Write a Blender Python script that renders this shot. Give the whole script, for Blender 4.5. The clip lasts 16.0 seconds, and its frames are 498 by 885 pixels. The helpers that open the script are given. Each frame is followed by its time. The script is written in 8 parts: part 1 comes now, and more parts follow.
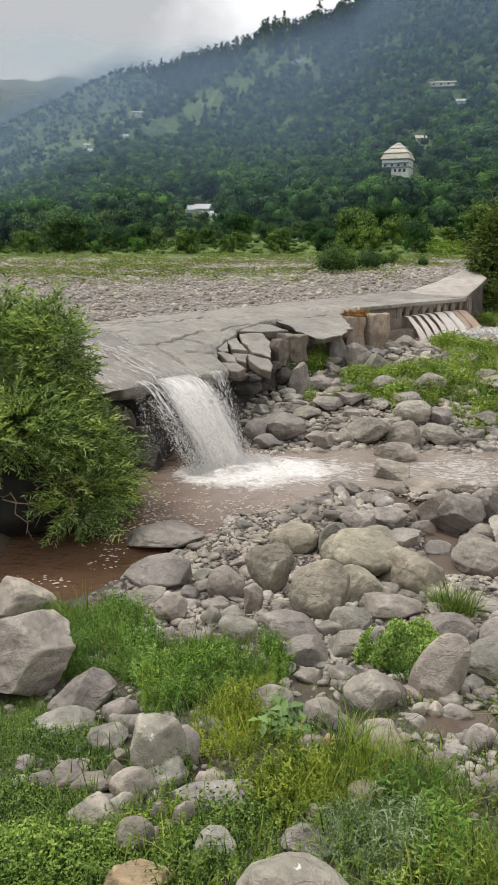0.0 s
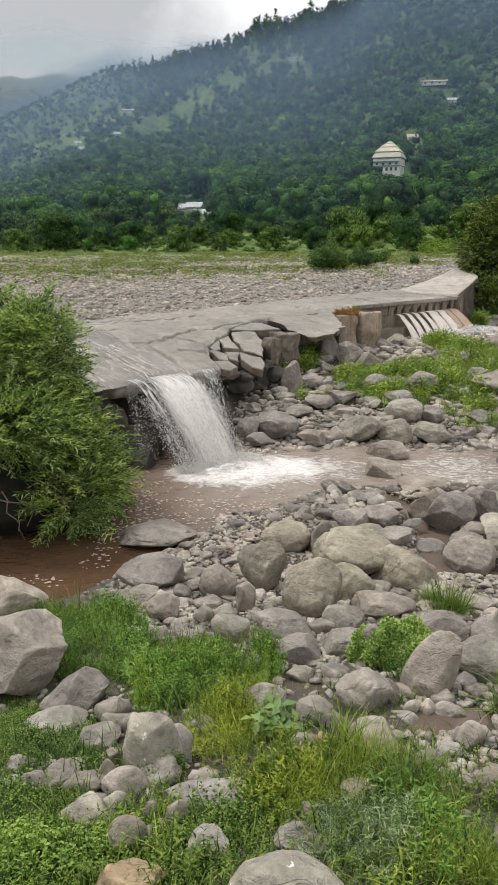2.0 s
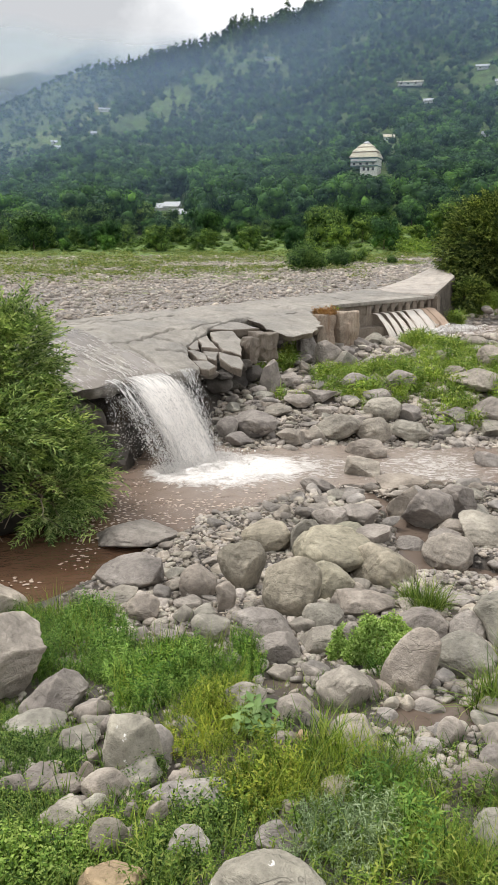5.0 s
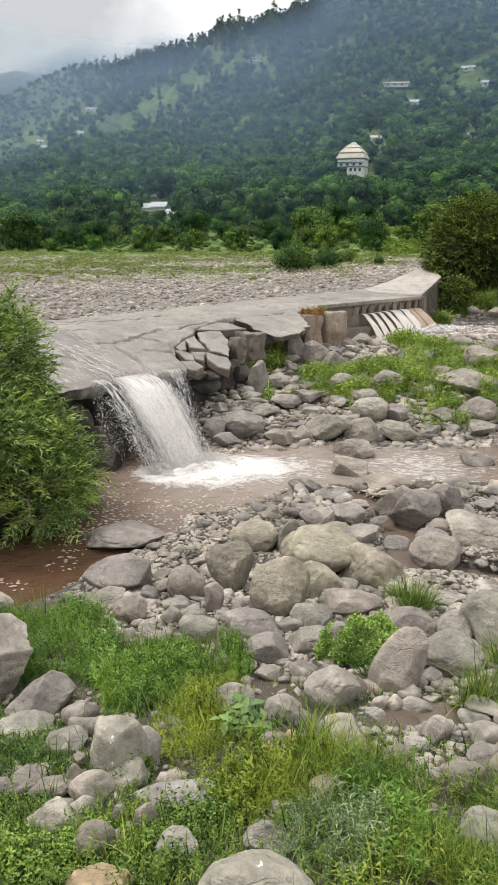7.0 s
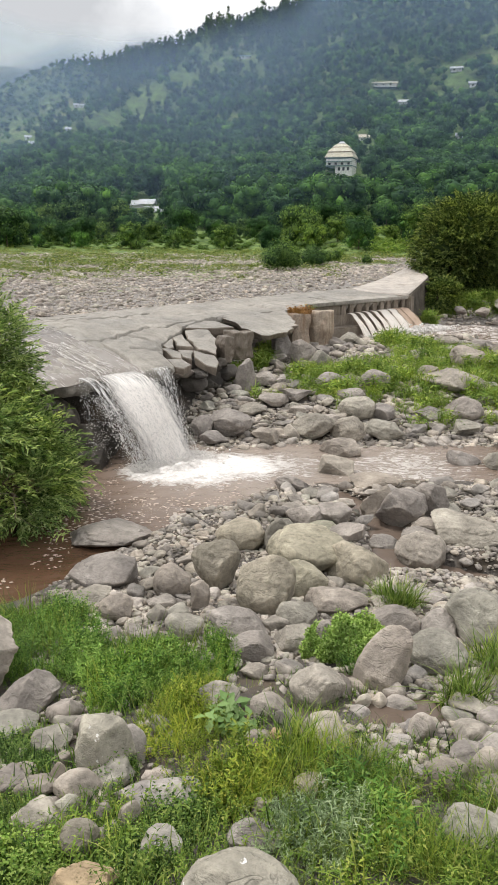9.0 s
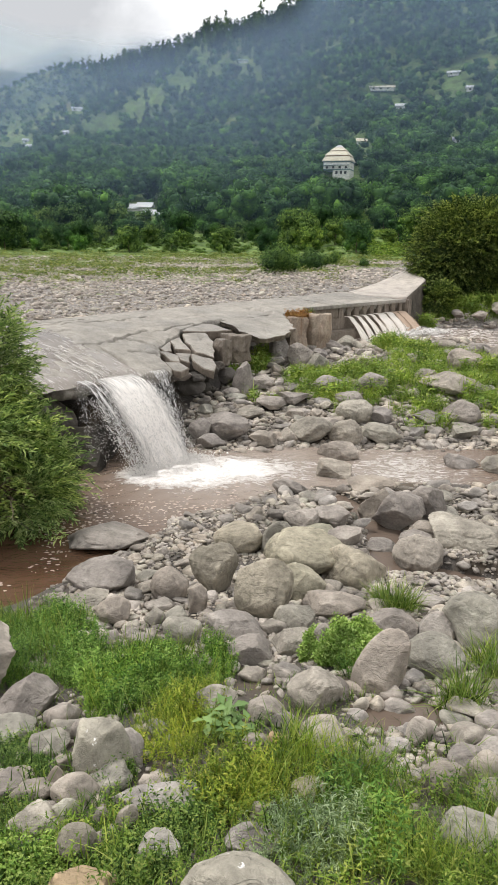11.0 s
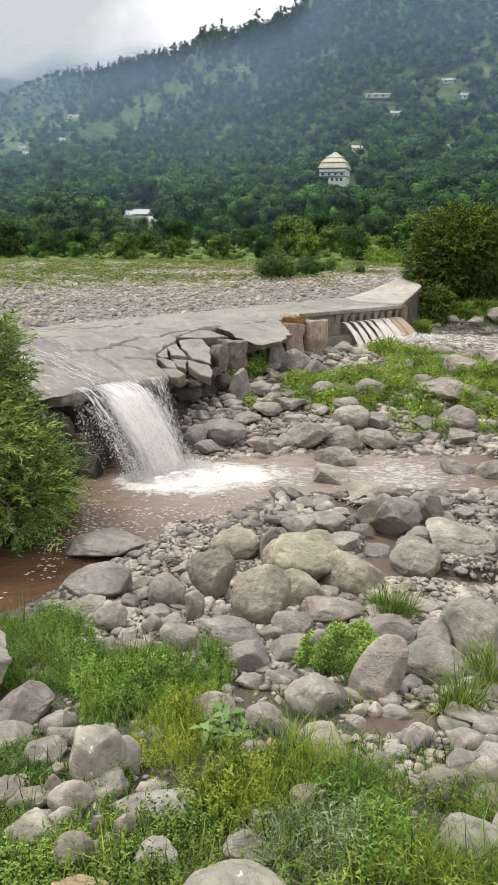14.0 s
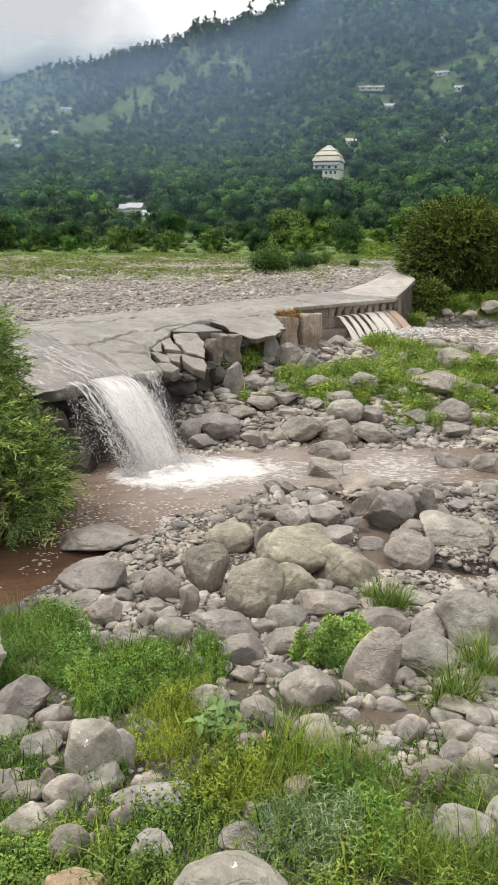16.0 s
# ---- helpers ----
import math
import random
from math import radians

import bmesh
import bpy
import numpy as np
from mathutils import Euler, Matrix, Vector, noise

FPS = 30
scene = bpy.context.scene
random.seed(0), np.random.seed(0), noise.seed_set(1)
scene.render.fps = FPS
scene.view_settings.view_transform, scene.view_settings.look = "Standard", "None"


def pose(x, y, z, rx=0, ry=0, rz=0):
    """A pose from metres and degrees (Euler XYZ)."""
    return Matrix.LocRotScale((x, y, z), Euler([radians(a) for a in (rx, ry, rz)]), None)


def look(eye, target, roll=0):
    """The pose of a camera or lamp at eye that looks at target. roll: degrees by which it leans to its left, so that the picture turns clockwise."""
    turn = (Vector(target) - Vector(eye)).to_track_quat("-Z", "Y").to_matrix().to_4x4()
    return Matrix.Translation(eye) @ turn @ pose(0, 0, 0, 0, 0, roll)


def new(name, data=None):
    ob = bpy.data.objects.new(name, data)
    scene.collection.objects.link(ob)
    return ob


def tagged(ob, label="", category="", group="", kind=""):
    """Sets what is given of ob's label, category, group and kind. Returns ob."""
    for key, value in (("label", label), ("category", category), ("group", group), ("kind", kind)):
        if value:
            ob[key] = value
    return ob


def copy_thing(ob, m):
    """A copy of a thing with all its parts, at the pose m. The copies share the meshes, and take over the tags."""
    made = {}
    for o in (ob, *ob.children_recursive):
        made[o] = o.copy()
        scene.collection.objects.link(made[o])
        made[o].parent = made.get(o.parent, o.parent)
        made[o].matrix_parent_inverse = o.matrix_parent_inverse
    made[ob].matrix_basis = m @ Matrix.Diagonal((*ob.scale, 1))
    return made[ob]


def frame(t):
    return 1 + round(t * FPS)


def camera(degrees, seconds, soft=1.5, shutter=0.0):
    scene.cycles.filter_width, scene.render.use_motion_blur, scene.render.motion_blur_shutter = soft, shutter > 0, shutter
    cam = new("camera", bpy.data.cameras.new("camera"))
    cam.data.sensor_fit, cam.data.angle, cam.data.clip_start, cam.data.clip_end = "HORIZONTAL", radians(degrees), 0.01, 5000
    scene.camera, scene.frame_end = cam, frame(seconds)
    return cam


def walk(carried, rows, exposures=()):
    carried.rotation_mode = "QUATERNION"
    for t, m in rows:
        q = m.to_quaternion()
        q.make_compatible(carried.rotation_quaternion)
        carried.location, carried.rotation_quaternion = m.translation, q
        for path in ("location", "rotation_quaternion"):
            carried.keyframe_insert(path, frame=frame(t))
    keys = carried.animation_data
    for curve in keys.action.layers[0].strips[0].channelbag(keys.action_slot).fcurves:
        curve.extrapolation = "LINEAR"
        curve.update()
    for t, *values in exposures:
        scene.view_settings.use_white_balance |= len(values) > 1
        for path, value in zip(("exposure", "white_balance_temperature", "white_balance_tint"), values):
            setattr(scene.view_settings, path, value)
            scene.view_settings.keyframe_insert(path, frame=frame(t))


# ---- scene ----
cam = camera(37.17, 16.0, soft=1.25)
EYE = 4.2
# seconds, sway in metres, then yaw, pitch and roll in degrees
ROWS = [
    (0, -0.0000, 0.0000, 0.0000, -0.000, -15.618, 0.048),
    (0.5, -0.0044, -0.0035, 0.0029, -0.107, -15.678, 0.088),
    (1, -0.0026, 0.0019, 0.0009, -0.233, -15.615, 0.064),
    (1.5, -0.0026, 0.0012, 0.0003, -0.376, -15.665, 0.100),
    (2, -0.0012, 0.0010, 0.0002, -0.633, -15.735, 0.125),
    (2.5, -0.0064, 0.0062, -0.0040, -0.934, -15.791, 0.246),
    (3, -0.0016, 0.0060, -0.0031, -1.302, -15.946, 0.225),
    (3.5, -0.0020, 0.0070, -0.0048, -1.636, -16.061, 0.194),
    (4, 0.0011, 0.0062, -0.0060, -1.814, -15.905, 0.142),
    (6.5, 0.0099, 0.0062, -0.0057, -3.043, -15.711, 0.249),
    (7, 0.0120, 0.0078, -0.0059, -3.232, -15.728, 0.254),
    (7.5, 0.0173, -0.0006, 0.0012, -3.447, -15.749, 0.343),
    (8, 0.0141, 0.0010, 0.0002, -3.778, -15.805, 0.528),
    (8.5, 0.0155, 0.0009, 0.0005, -4.083, -15.821, 0.717),
    (9, 0.0189, -0.0004, -0.0014, -4.246, -15.844, 0.762),
    (11.5, 0.0174, -0.0021, 0.0018, -4.524, -15.446, 0.822),
    (12, 0.0179, 0.0006, -0.0025, -4.676, -15.312, 0.842),
    (12.5, 0.0168, -0.0054, 0.0028, -4.825, -15.312, 0.905),
    (13, 0.0187, -0.0026, 0.0010, -4.880, -15.261, 0.835),
    (13.5, 0.0169, -0.0042, 0.0021, -4.806, -15.184, 0.767),
    (14, 0.0165, 0.0017, -0.0028, -4.689, -15.121, 0.749),
    (14.5, 0.0162, -0.0037, 0.0020, -4.741, -15.128, 0.749),
    (15, 0.0179, -0.0049, 0.0050, -4.838, -15.287, 0.765),
    (15.5, 0.0179, -0.0053, 0.0032, -5.033, -15.405, 0.709),
    (16, 0.0234, -0.0053, 0.0007, -5.116, -15.589, 0.663),
]
walk(cam, [(t, pose(x, y, EYE + z, 90 + pitch, 0, yaw) @ pose(0, 0, 0, 0, 0, roll)) for t, x, y, z, yaw, pitch, roll in ROWS],
     [(0.0, -0.36), (3.4, -0.36), (4.0, -0.18), (6.4, -0.11), (16.0, -0.09)])

# ---------------------------------------------------------------- sky and sun
SUN_EL, SUN_AZ = radians(60), radians(-62)
world = bpy.data.worlds.new("overcast_sky")
scene.world = world
world.use_nodes = True
wt = world.node_tree
wt.nodes.clear()


def wnode(kind, **values):
    n = wt.nodes.new(kind)
    for k, val in values.items():
        n.inputs[k].default_value = val
    return n


w_out = wt.nodes.new("ShaderNodeOutputWorld")
w_bg = wnode("ShaderNodeBackground", Strength=0.8)
w_sky = wt.nodes.new("ShaderNodeTexSky")
w_sky.sky_type = "NISHITA"
w_sky.sun_disc = False
w_sky.sun_elevation, w_sky.sun_rotation = SUN_EL, SUN_AZ
w_dim = wt.nodes.new("ShaderNodeVectorMath")
w_dim.operation = "SCALE"
w_dim.inputs["Scale"].default_value = 0.10
w_co = wt.nodes.new("ShaderNodeTexCoord")
w_map = wnode("ShaderNodeMapping", Location=(0.27, 0.0, 0.35), Scale=(1.0, 1.0, 2.2))
w_noise = wnode("ShaderNodeTexNoise", Scale=3.1, Detail=5.0, Roughness=0.5)
w_ramp = wt.nodes.new("ShaderNodeValToRGB")
w_ramp.color_ramp.elements[0].position, w_ramp.color_ramp.elements[0].color = 0.34, (1.65, 1.66, 1.68, 1)
w_ramp.color_ramp.elements[1].position, w_ramp.color_ramp.elements[1].color = 0.54, (2.05, 2.05, 2.05, 1)
# a darker bank of cloud low over the valley's end
w_dist = wt.nodes.new("ShaderNodeVectorMath")
w_dist.operation = "DISTANCE"
w_dist.inputs[1].default_value = (-0.215, 0.94, 0.27)
w_near = wnode("ShaderNodeMapRange")
w_near.inputs["From Min"].default_value, w_near.inputs["From Max"].default_value = 0.30, 0.20
w_wob = wnode("ShaderNodeTexNoise", Scale=9.0, Detail=5.0, Roughness=0.55)
w_sum = wt.nodes.new("ShaderNodeMath")
w_sum.operation = "MULTIPLY_ADD"
w_sum.inputs[1].default_value = 0.16
w_bank = wt.nodes.new("ShaderNodeMix")
w_bank.data_type = "RGBA"
w_bank.inputs["B"].default_value = (0.91, 0.925, 0.955, 1)
wt.links.new(w_co.outputs["Generated"], w_dist.inputs[0])
wt.links.new(w_co.outputs["Generated"], w_wob.inputs["Vector"])
wt.links.new(w_wob.outputs["Fac"], w_sum.inputs[0])
wt.links.new(w_dist.outputs["Value"], w_sum.inputs[2])
wt.links.new(w_sum.outputs[0], w_near.inputs["Value"])
wt.links.new(w_near.outputs[0], w_bank.inputs["Factor"])
wt.links.new(w_ramp.outputs["Color"], w_bank.inputs["A"])
w_mix = wt.nodes.new("ShaderNodeMix")
w_mix.data_type = "RGBA"
w_mix.inputs["Factor"].default_value = 0.93
wt.links.new(w_co.outputs["Generated"], w_map.inputs["Vector"])
wt.links.new(w_map.outputs["Vector"], w_noise.inputs["Vector"])
wt.links.new(w_noise.outputs["Fac"], w_ramp.inputs["Fac"])
wt.links.new(w_sky.outputs["Color"], w_dim.inputs[0])
wt.links.new(w_dim.outputs["Vector"], w_mix.inputs["A"])
wt.links.new(w_bank.outputs["Result"], w_mix.inputs["B"])
wt.links.new(w_mix.outputs["Result"], w_bg.inputs["Color"])
wt.links.new(w_bg.outputs["Background"], w_out.inputs["Surface"])

sun = new("sun", bpy.data.lights.new("sun", "SUN"))
sun.data.energy, sun.data.angle, sun.data.color = 2.7, radians(12), (1.0, 0.96, 0.9)
sun.matrix_world = look((0, 0, 60), Vector((0, 0, 60)) - Vector((math.sin(SUN_AZ) * math.cos(SUN_EL), math.cos(SUN_AZ) * math.cos(SUN_EL), math.sin(SUN_EL))))

# ---------------------------------------------------------------- number helpers
def lattice(ix, iy, iz, seed):
    h = (ix * 374761393 + iy * 668265263 + iz * 2147483647 + seed * 974711) & 0xFFFFFFFF
    h = ((h ^ (h >> 13)) * 1274126177) & 0xFFFFFFFF
    return ((h ^ (h >> 16)) & 0xFFFF) / 32767.5 - 1.0


def vnoise(x, y, z=0.0, seed=0):
    """Smooth value noise in -1..1 on arrays."""
    x, y, z = np.broadcast_arrays(np.asarray(x, float), np.asarray(y, float), np.asarray(z, float))
    i, j, k = (np.floor(a).astype(np.int64) for a in (x, y, z))
    u, v, w = x - i, y - j, z - k
    u, v, w = (a * a * (3 - 2 * a) for a in (u, v, w))
    out = 0.0
    for di in (0, 1):
        for dj in (0, 1):
            for dk in (0, 1):
                wt_ = (u if di else 1 - u) * (v if dj else 1 - v) * (w if dk else 1 - w)
                out = out + wt_ * lattice(i + di, j + dj, k + dk, seed)
    return out


def fbm(x, y, z=0.0, octaves=4, seed=0):
    out, amp = 0.0, 0.5
    for o in range(octaves):
        out = out + amp * vnoise(np.asarray(x) * 2**o, np.asarray(y) * 2**o, np.asarray(z) * 2**o, seed + o)
        amp *= 0.5
    return out


def smooth(a, b, x):
    t = np.clip((np.asarray(x, float) - a) / (b - a), 0, 1)
    return t * t * (3 - 2 * t)


# ---------------------------------------------------------------- form of the ground
# weir frame: a runs along the weir, s downstream from its upstream edge
WO, WU, WN = (-3.7, 19.4), (0.76, 0.65), (0.65, -0.76)


def weir_as(x, y):
    dx, dy = np.asarray(x, float) - WO[0], np.asarray(y, float) - WO[1]
    return dx * WU[0] + dy * WU[1], dx * WN[0] + dy * WN[1]


def weir_xy(a, s):
    return WO[0] + a * WU[0] + s * WN[0], WO[1] + a * WU[1] + s * WN[1]


# the side channel below the right-hand spillway: x, y, water level, half width
CHANNEL = [(4.9, 22.6, 1.12, 0.5), (6.6, 24.0, 1.1, 1.0), (9.0, 24.4, 1.05, 2.0), (11.5, 23.2, 0.95, 3.0), (12.8, 19.5, 0.62, 2.6), (11.6, 16.2, 0.3, 1.6),
           (9.4, 14.4, 0.06, 0.9), (7.2, 13.6, 0.0, 0.75), (5.0, 12.75, 0.0, 0.6), (3.4, 13.05, 0.0, 0.5), (1.9, 13.4, 0.0, 0.6)]
PUDDLE = (1.5, 4.5, 0.85)
CREEK = [(2.35, 11.6, 0.0, 0.15), (2.55, 11.0, 0.0, 0.22), (2.8, 10.1, 0.0, 0.26), (2.75, 9.4, 0.0, 0.3), (2.65, 8.7, 0.0, 0.34), (3.8, 8.1, 0.0, 0.3), (6.0, 7.6, 0.0, 0.3)]


def along(line, x, y):
    """Distance to a line of (x, y, level, half width), with the level and half width there."""
    best = np.full(np.shape(x), 1e9)
    lev, wid = np.zeros(np.shape(x)), np.ones(np.shape(x))
    for p, q in zip(line, line[1:]):
        ex, ey = q[0] - p[0], q[1] - p[1]
        t = np.clip(((x - p[0]) * ex + (y - p[1]) * ey) / (ex * ex + ey * ey), 0, 1)
        d = np.hypot(x - p[0] - t * ex, y - p[1] - t * ey)
        hit = d < best
        best = np.where(hit, d, best)
        lev, wid = np.where(hit, p[2] + t * (q[2] - p[2]), lev), np.where(hit, p[3] + t * (q[3] - p[3]), wid)
    return best, lev, wid


def skyline(az):
    """Tangent of the ridge's elevation, and its distance, by bearing in degrees."""
    e = np.interp(az, [-180, -60, -30, -18, -14, -10, -8.5, -6.3, -4.5, -1.5, 2, 4, 7.5, 11, 19, 26, 60, 180],
                  [0.02, 0.03, 0.06, 0.118, 0.152, 0.184, 0.192, 0.19, 0.198, 0.208, 0.23, 0.242, 0.262, 0.335, 0.385, 0.42, 0.2, 0.02])
    r = np.interp(az, [-180, -30, -18, -8, 0, 10, 26, 60, 180], [700, 700, 620, 520, 500, 560, 620, 700, 700])
    return e, r


def spur_of(az, u):
    """A grassy spur that runs down the slope."""
    mid = np.interp(u, [0.45, 0.6, 0.75, 0.79, 1.0], [-11.0, -8.9, -6.1, -2.2, 1.7])
    return np.exp(-(((az - mid) / 0.75) ** 2)) * smooth(0.42, 0.56, u)


def hill(x, y):
    r, az = np.hypot(x, y), np.degrees(np.arctan2(x, y))
    e, rs = skyline(az)
    foot = 88 + 5 * vnoise(az * 0.35, 0.0, seed=5) + 0.35 * np.clip(-az, 0, 40)
    u = np.clip((r - foot) / (rs - foot), 0, 3)
    tan_e = -0.024 + (e + 0.024) * np.where(u < 1, u**0.85, 1 - 0.35 * (u - 1))
    z = EYE + r * tan_e
    fold = r * 0.018 * (vnoise(x / 70 + y / 160, y / 130, seed=9) + 0.5 * vnoise(x / 28, y / 45, seed=11)) * smooth(0.02, 0.25, u) * (1 - 0.7 * smooth(0.75, 1.0, u))
    fold = fold + r * 0.010 * spur_of(az, u)
    return np.where(r > foot, z + fold, -100.0), u


def ground(x, y):
    x, y = np.asarray(x, float), np.asarray(y, float)
    a, s = weir_as(x, y)
    n1, n2 = fbm(x * 0.6, y * 0.6, seed=21), fbm(x * 2.6, y * 2.6, seed=25)
    # near bank, falling from the camera's feet to the bar of stones
    yb = y - 0.10 * np.clip(x, -3, 6) * (1 - smooth(8, 10, y)) - 1.15 * smooth(0.4, 1.9, x) * smooth(9.5, 11.0, y)
    zb = np.interp(yb, [-400, -3, 0.4, 1.4, 2.9, 5.1, 7.0, 8.0, 10.0, 11.2, 12.0], [5, 2.6, 2.5, 1.75, 1.2, 0.72, 0.35, 0.2, 0.09, 0.0, -0.3])
    zb = zb + 0.05 * n1 + 0.03 * n2
    # brown pool on the left reaches close to the bank
    shore = 7.35 + 1.05 * smooth(-1.6, -0.9, x) + 2.6 * smooth(-1.25, 0.1, x) + 0.08 * n1
    pool = smooth(-0.25, 0.5, y - shore) * (1 - smooth(0.1, 1.2, x - 0.8 * (y - 11.6)))
    zb = zb * (1 - pool) - 0.4 * pool
    zl = 0.9 * smooth(-3.1, -5.2, x + 0.25 * (y - 10)) * smooth(7.5, 9.5, y)
    zb = np.maximum(zb, zl - 0.35 * (1 - smooth(-3.0, -3.6, x)))
    # island and rubble slope between pool and weir
    zi = np.interp(y, [13.6, 14.3, 14.9, 16.5, 18.5, 21.5, 24.0], [-0.35, -0.05, 0.08, 0.52, 0.88, 1.04, 1.12]) + 0.07 * n1 + 0.03 * n2
    zi = np.where(x > -0.5, zi, -0.4)
    side = smooth(-0.75, -0.1, x + 0.12 * (y - 15))
    zi = zi * side - 0.4 * (1 - side)
    z = np.where(y > 13.0, zi, zb)
    mid = smooth(12.4, 13.4, y)
    z = zb * (1 - mid) + zi * mid
    # channels
    d, lev, wid = along(CHANNEL, x, y)
    cut = 1 - smooth(0.75, 1.25, d / wid)
    bank = lev + 0.10 + 0.12 * n1
    z = z * (1 - cut) + (lev - 0.22) * cut
    near_ch = (1 - smooth(1.2, 1.7, d / wid)) * (1 - cut)
    z = np.where((y < 23.0) & (x > 6.2), z * (1 - near_ch) + bank * near_ch, z)
    d, lev, wid = along(CREEK, x, y)
    cut = 1 - smooth(0.7, 1.3, d / wid)
    z = z * (1 - cut) + (lev - 0.16) * cut
    pd = np.hypot((x - PUDDLE[0]) / 0.3, (y - PUDDLE[1]) / 0.2)
    wet = 1 - smooth(0.7, 1.35, pd)
    z = z * (1 - wet) + (PUDDLE[2] - 0.09) * wet
    # right bank beyond the channel
    rb = smooth(8.9, 9.7, x) * smooth(26.6, 27.6, y)
    z = z * (1 - rb) + (1.72 + 0.012 * (y - 24) + 0.08 * n1) * rb
    # stony shoulder below the ramp
    t = np.clip(((x - 7.7) * 1.9 + (y - 25.5) * 2.1) / (1.9**2 + 2.1**2), 0, 1)
    d = np.hypot(x - 7.7 - 1.9 * t, y - 25.5 - 2.1 * t)
    z = np.where(d < 0.8, np.maximum(z, 1.1 + 0.3 * t + 0.12 * n2 - 1.2 * np.maximum(d - 0.2, 0)), z)
    # the weir's inside and the gravel plain upstream
    plain = 1.97 + 0.05 * n1 + 0.02 * n2 + 0.0009 * np.clip(y - 25, 0, 80)
    under = np.where(a < 0.2, np.interp(s, [2.6, 3.6], [1.2, -0.4]), np.interp(s, [2.2, 2.6], [1.0, 0.9]))
    z = np.where((s < 3.6) & (a < 0.2), under, z)
    z = np.where((s < 2.4) & (a < 12.5), under, z)
    up = 1 - smooth(-0.1, 0.5, s)
    z = np.where((s < 0.5) & (a < 13), z * (1 - up) + plain * up, z)
    z = np.where((s < 0.5) & (a >= 13), np.maximum(z, plain * up), z)
    far = smooth(40, 50, np.hypot(x, y)) * smooth(-5, 10, y)
    z = z * (1 - far) + plain * far
    side_l = smooth(-6.5, -9.5, x) * (1 - smooth(16, 22, y)) * smooth(-2, 6, y)
    z = z * (1 - side_l) + (1.2 + 0.3 * n1) * side_l
    hz, u = hill(x, y)
    return np.maximum(z, hz)


# ---- end of form

# ---------------------------------------------------------------- mesh helpers
def soup(name, verts, faces, mat, smooth_shade=False):
    """A mesh from arrays: verts (n, 3), faces (m, 3 or 4)."""
    verts, faces = np.asarray(verts, np.float32), np.asarray(faces, np.int32)
    me = bpy.data.meshes.new(name)
    k = faces.shape[1]
    me.vertices.add(len(verts))
    me.vertices.foreach_set("co", verts.ravel())
    me.loops.add(faces.size)
    me.loops.foreach_set("vertex_index", faces.ravel())
    me.polygons.add(len(faces))
    me.polygons.foreach_set("loop_start", np.arange(0, faces.size, k, dtype=np.int32))
    me.polygons.foreach_set("loop_total", np.full(len(faces), k, np.int32))
    if smooth_shade:
        me.polygons.foreach_set("use_smooth", np.ones(len(faces), bool))
    me.update(calc_edges=True)
    me.materials.append(mat)
    return me


def bm_mesh(name, bm, mat, smooth_shade=False):
    me = bpy.data.meshes.new(name)
    bmesh.ops.recalc_face_normals(bm, faces=bm.faces)
    bm.to_mesh(me)
    bm.free()
    me.materials.append(mat)
    if smooth_shade:
        for p in me.polygons:
            p.use_smooth = True
    return me


def part(name, me, parent, label="", at=None):
    ob = new(name, me)
    ob.parent = parent
    if at is not None:
        ob.matrix_basis = at
    return tagged(ob, label)


def thing(name, at=(0, 0, 0), label="", category="", group="", kind="", rz=0.0):
    ob = new(name)
    ob.matrix_basis = pose(*at, 0, 0, rz)
    return tagged(ob, label, category, group, kind)


def join(pieces):
    """Joins (verts, faces) pairs into one."""
    vs, fs, n = [], [], 0
    for v, f in pieces:
        vs.append(v)
        fs.append(f + n)
        n += len(v)
    return np.concatenate(vs), np.concatenate(fs)


def strew(tv, tf, mats):
    """Copies of a template at (m, 3, 4) matrices, as one pair of arrays."""
    v = np.einsum("mij,nj->mni", mats[:, :, :3], tv) + mats[:, None, :, 3]
    f = tf[None] + (np.arange(len(mats)) * len(tv))[:, None, None]
    return v.reshape(-1, 3), f.reshape(-1, tf.shape[1])


def turns(n, tilt=0.4, seed=0):
    """n random upright-ish turns as (n, 3, 3)."""
    g = np.random.default_rng(seed)
    az, tx, ty = g.uniform(0, 2 * np.pi, n), g.normal(0, tilt, n), g.normal(0, tilt, n)
    c, s = np.cos(az), np.sin(az)
    z = np.zeros(n)
    rz = np.stack([np.stack([c, -s, z], 1), np.stack([s, c, z], 1), np.stack([z, z, z + 1], 1)], 1)
    cx, sx, cy, sy = np.cos(tx), np.sin(tx), np.cos(ty), np.sin(ty)
    rx = np.stack([np.stack([z + 1, z, z], 1), np.stack([z, cx, -sx], 1), np.stack([z, sx, cx], 1)], 1)
    ry = np.stack([np.stack([cy, z, sy], 1), np.stack([z, z + 1, z], 1), np.stack([-sy, z, cy], 1)], 1)
    return ry @ rx @ rz


def ico(level):
    bm = bmesh.new()
    bmesh.ops.create_icosphere(bm, subdivisions=level, radius=1.0)
    v = np.array([p.co[:] for p in bm.verts])
    f = np.array([[q.index for q in p.verts] for p in bm.faces])
    bm.free()
    return v, f


ICO = {k: ico(k) for k in (0, 1, 2, 3, 4, 5)}


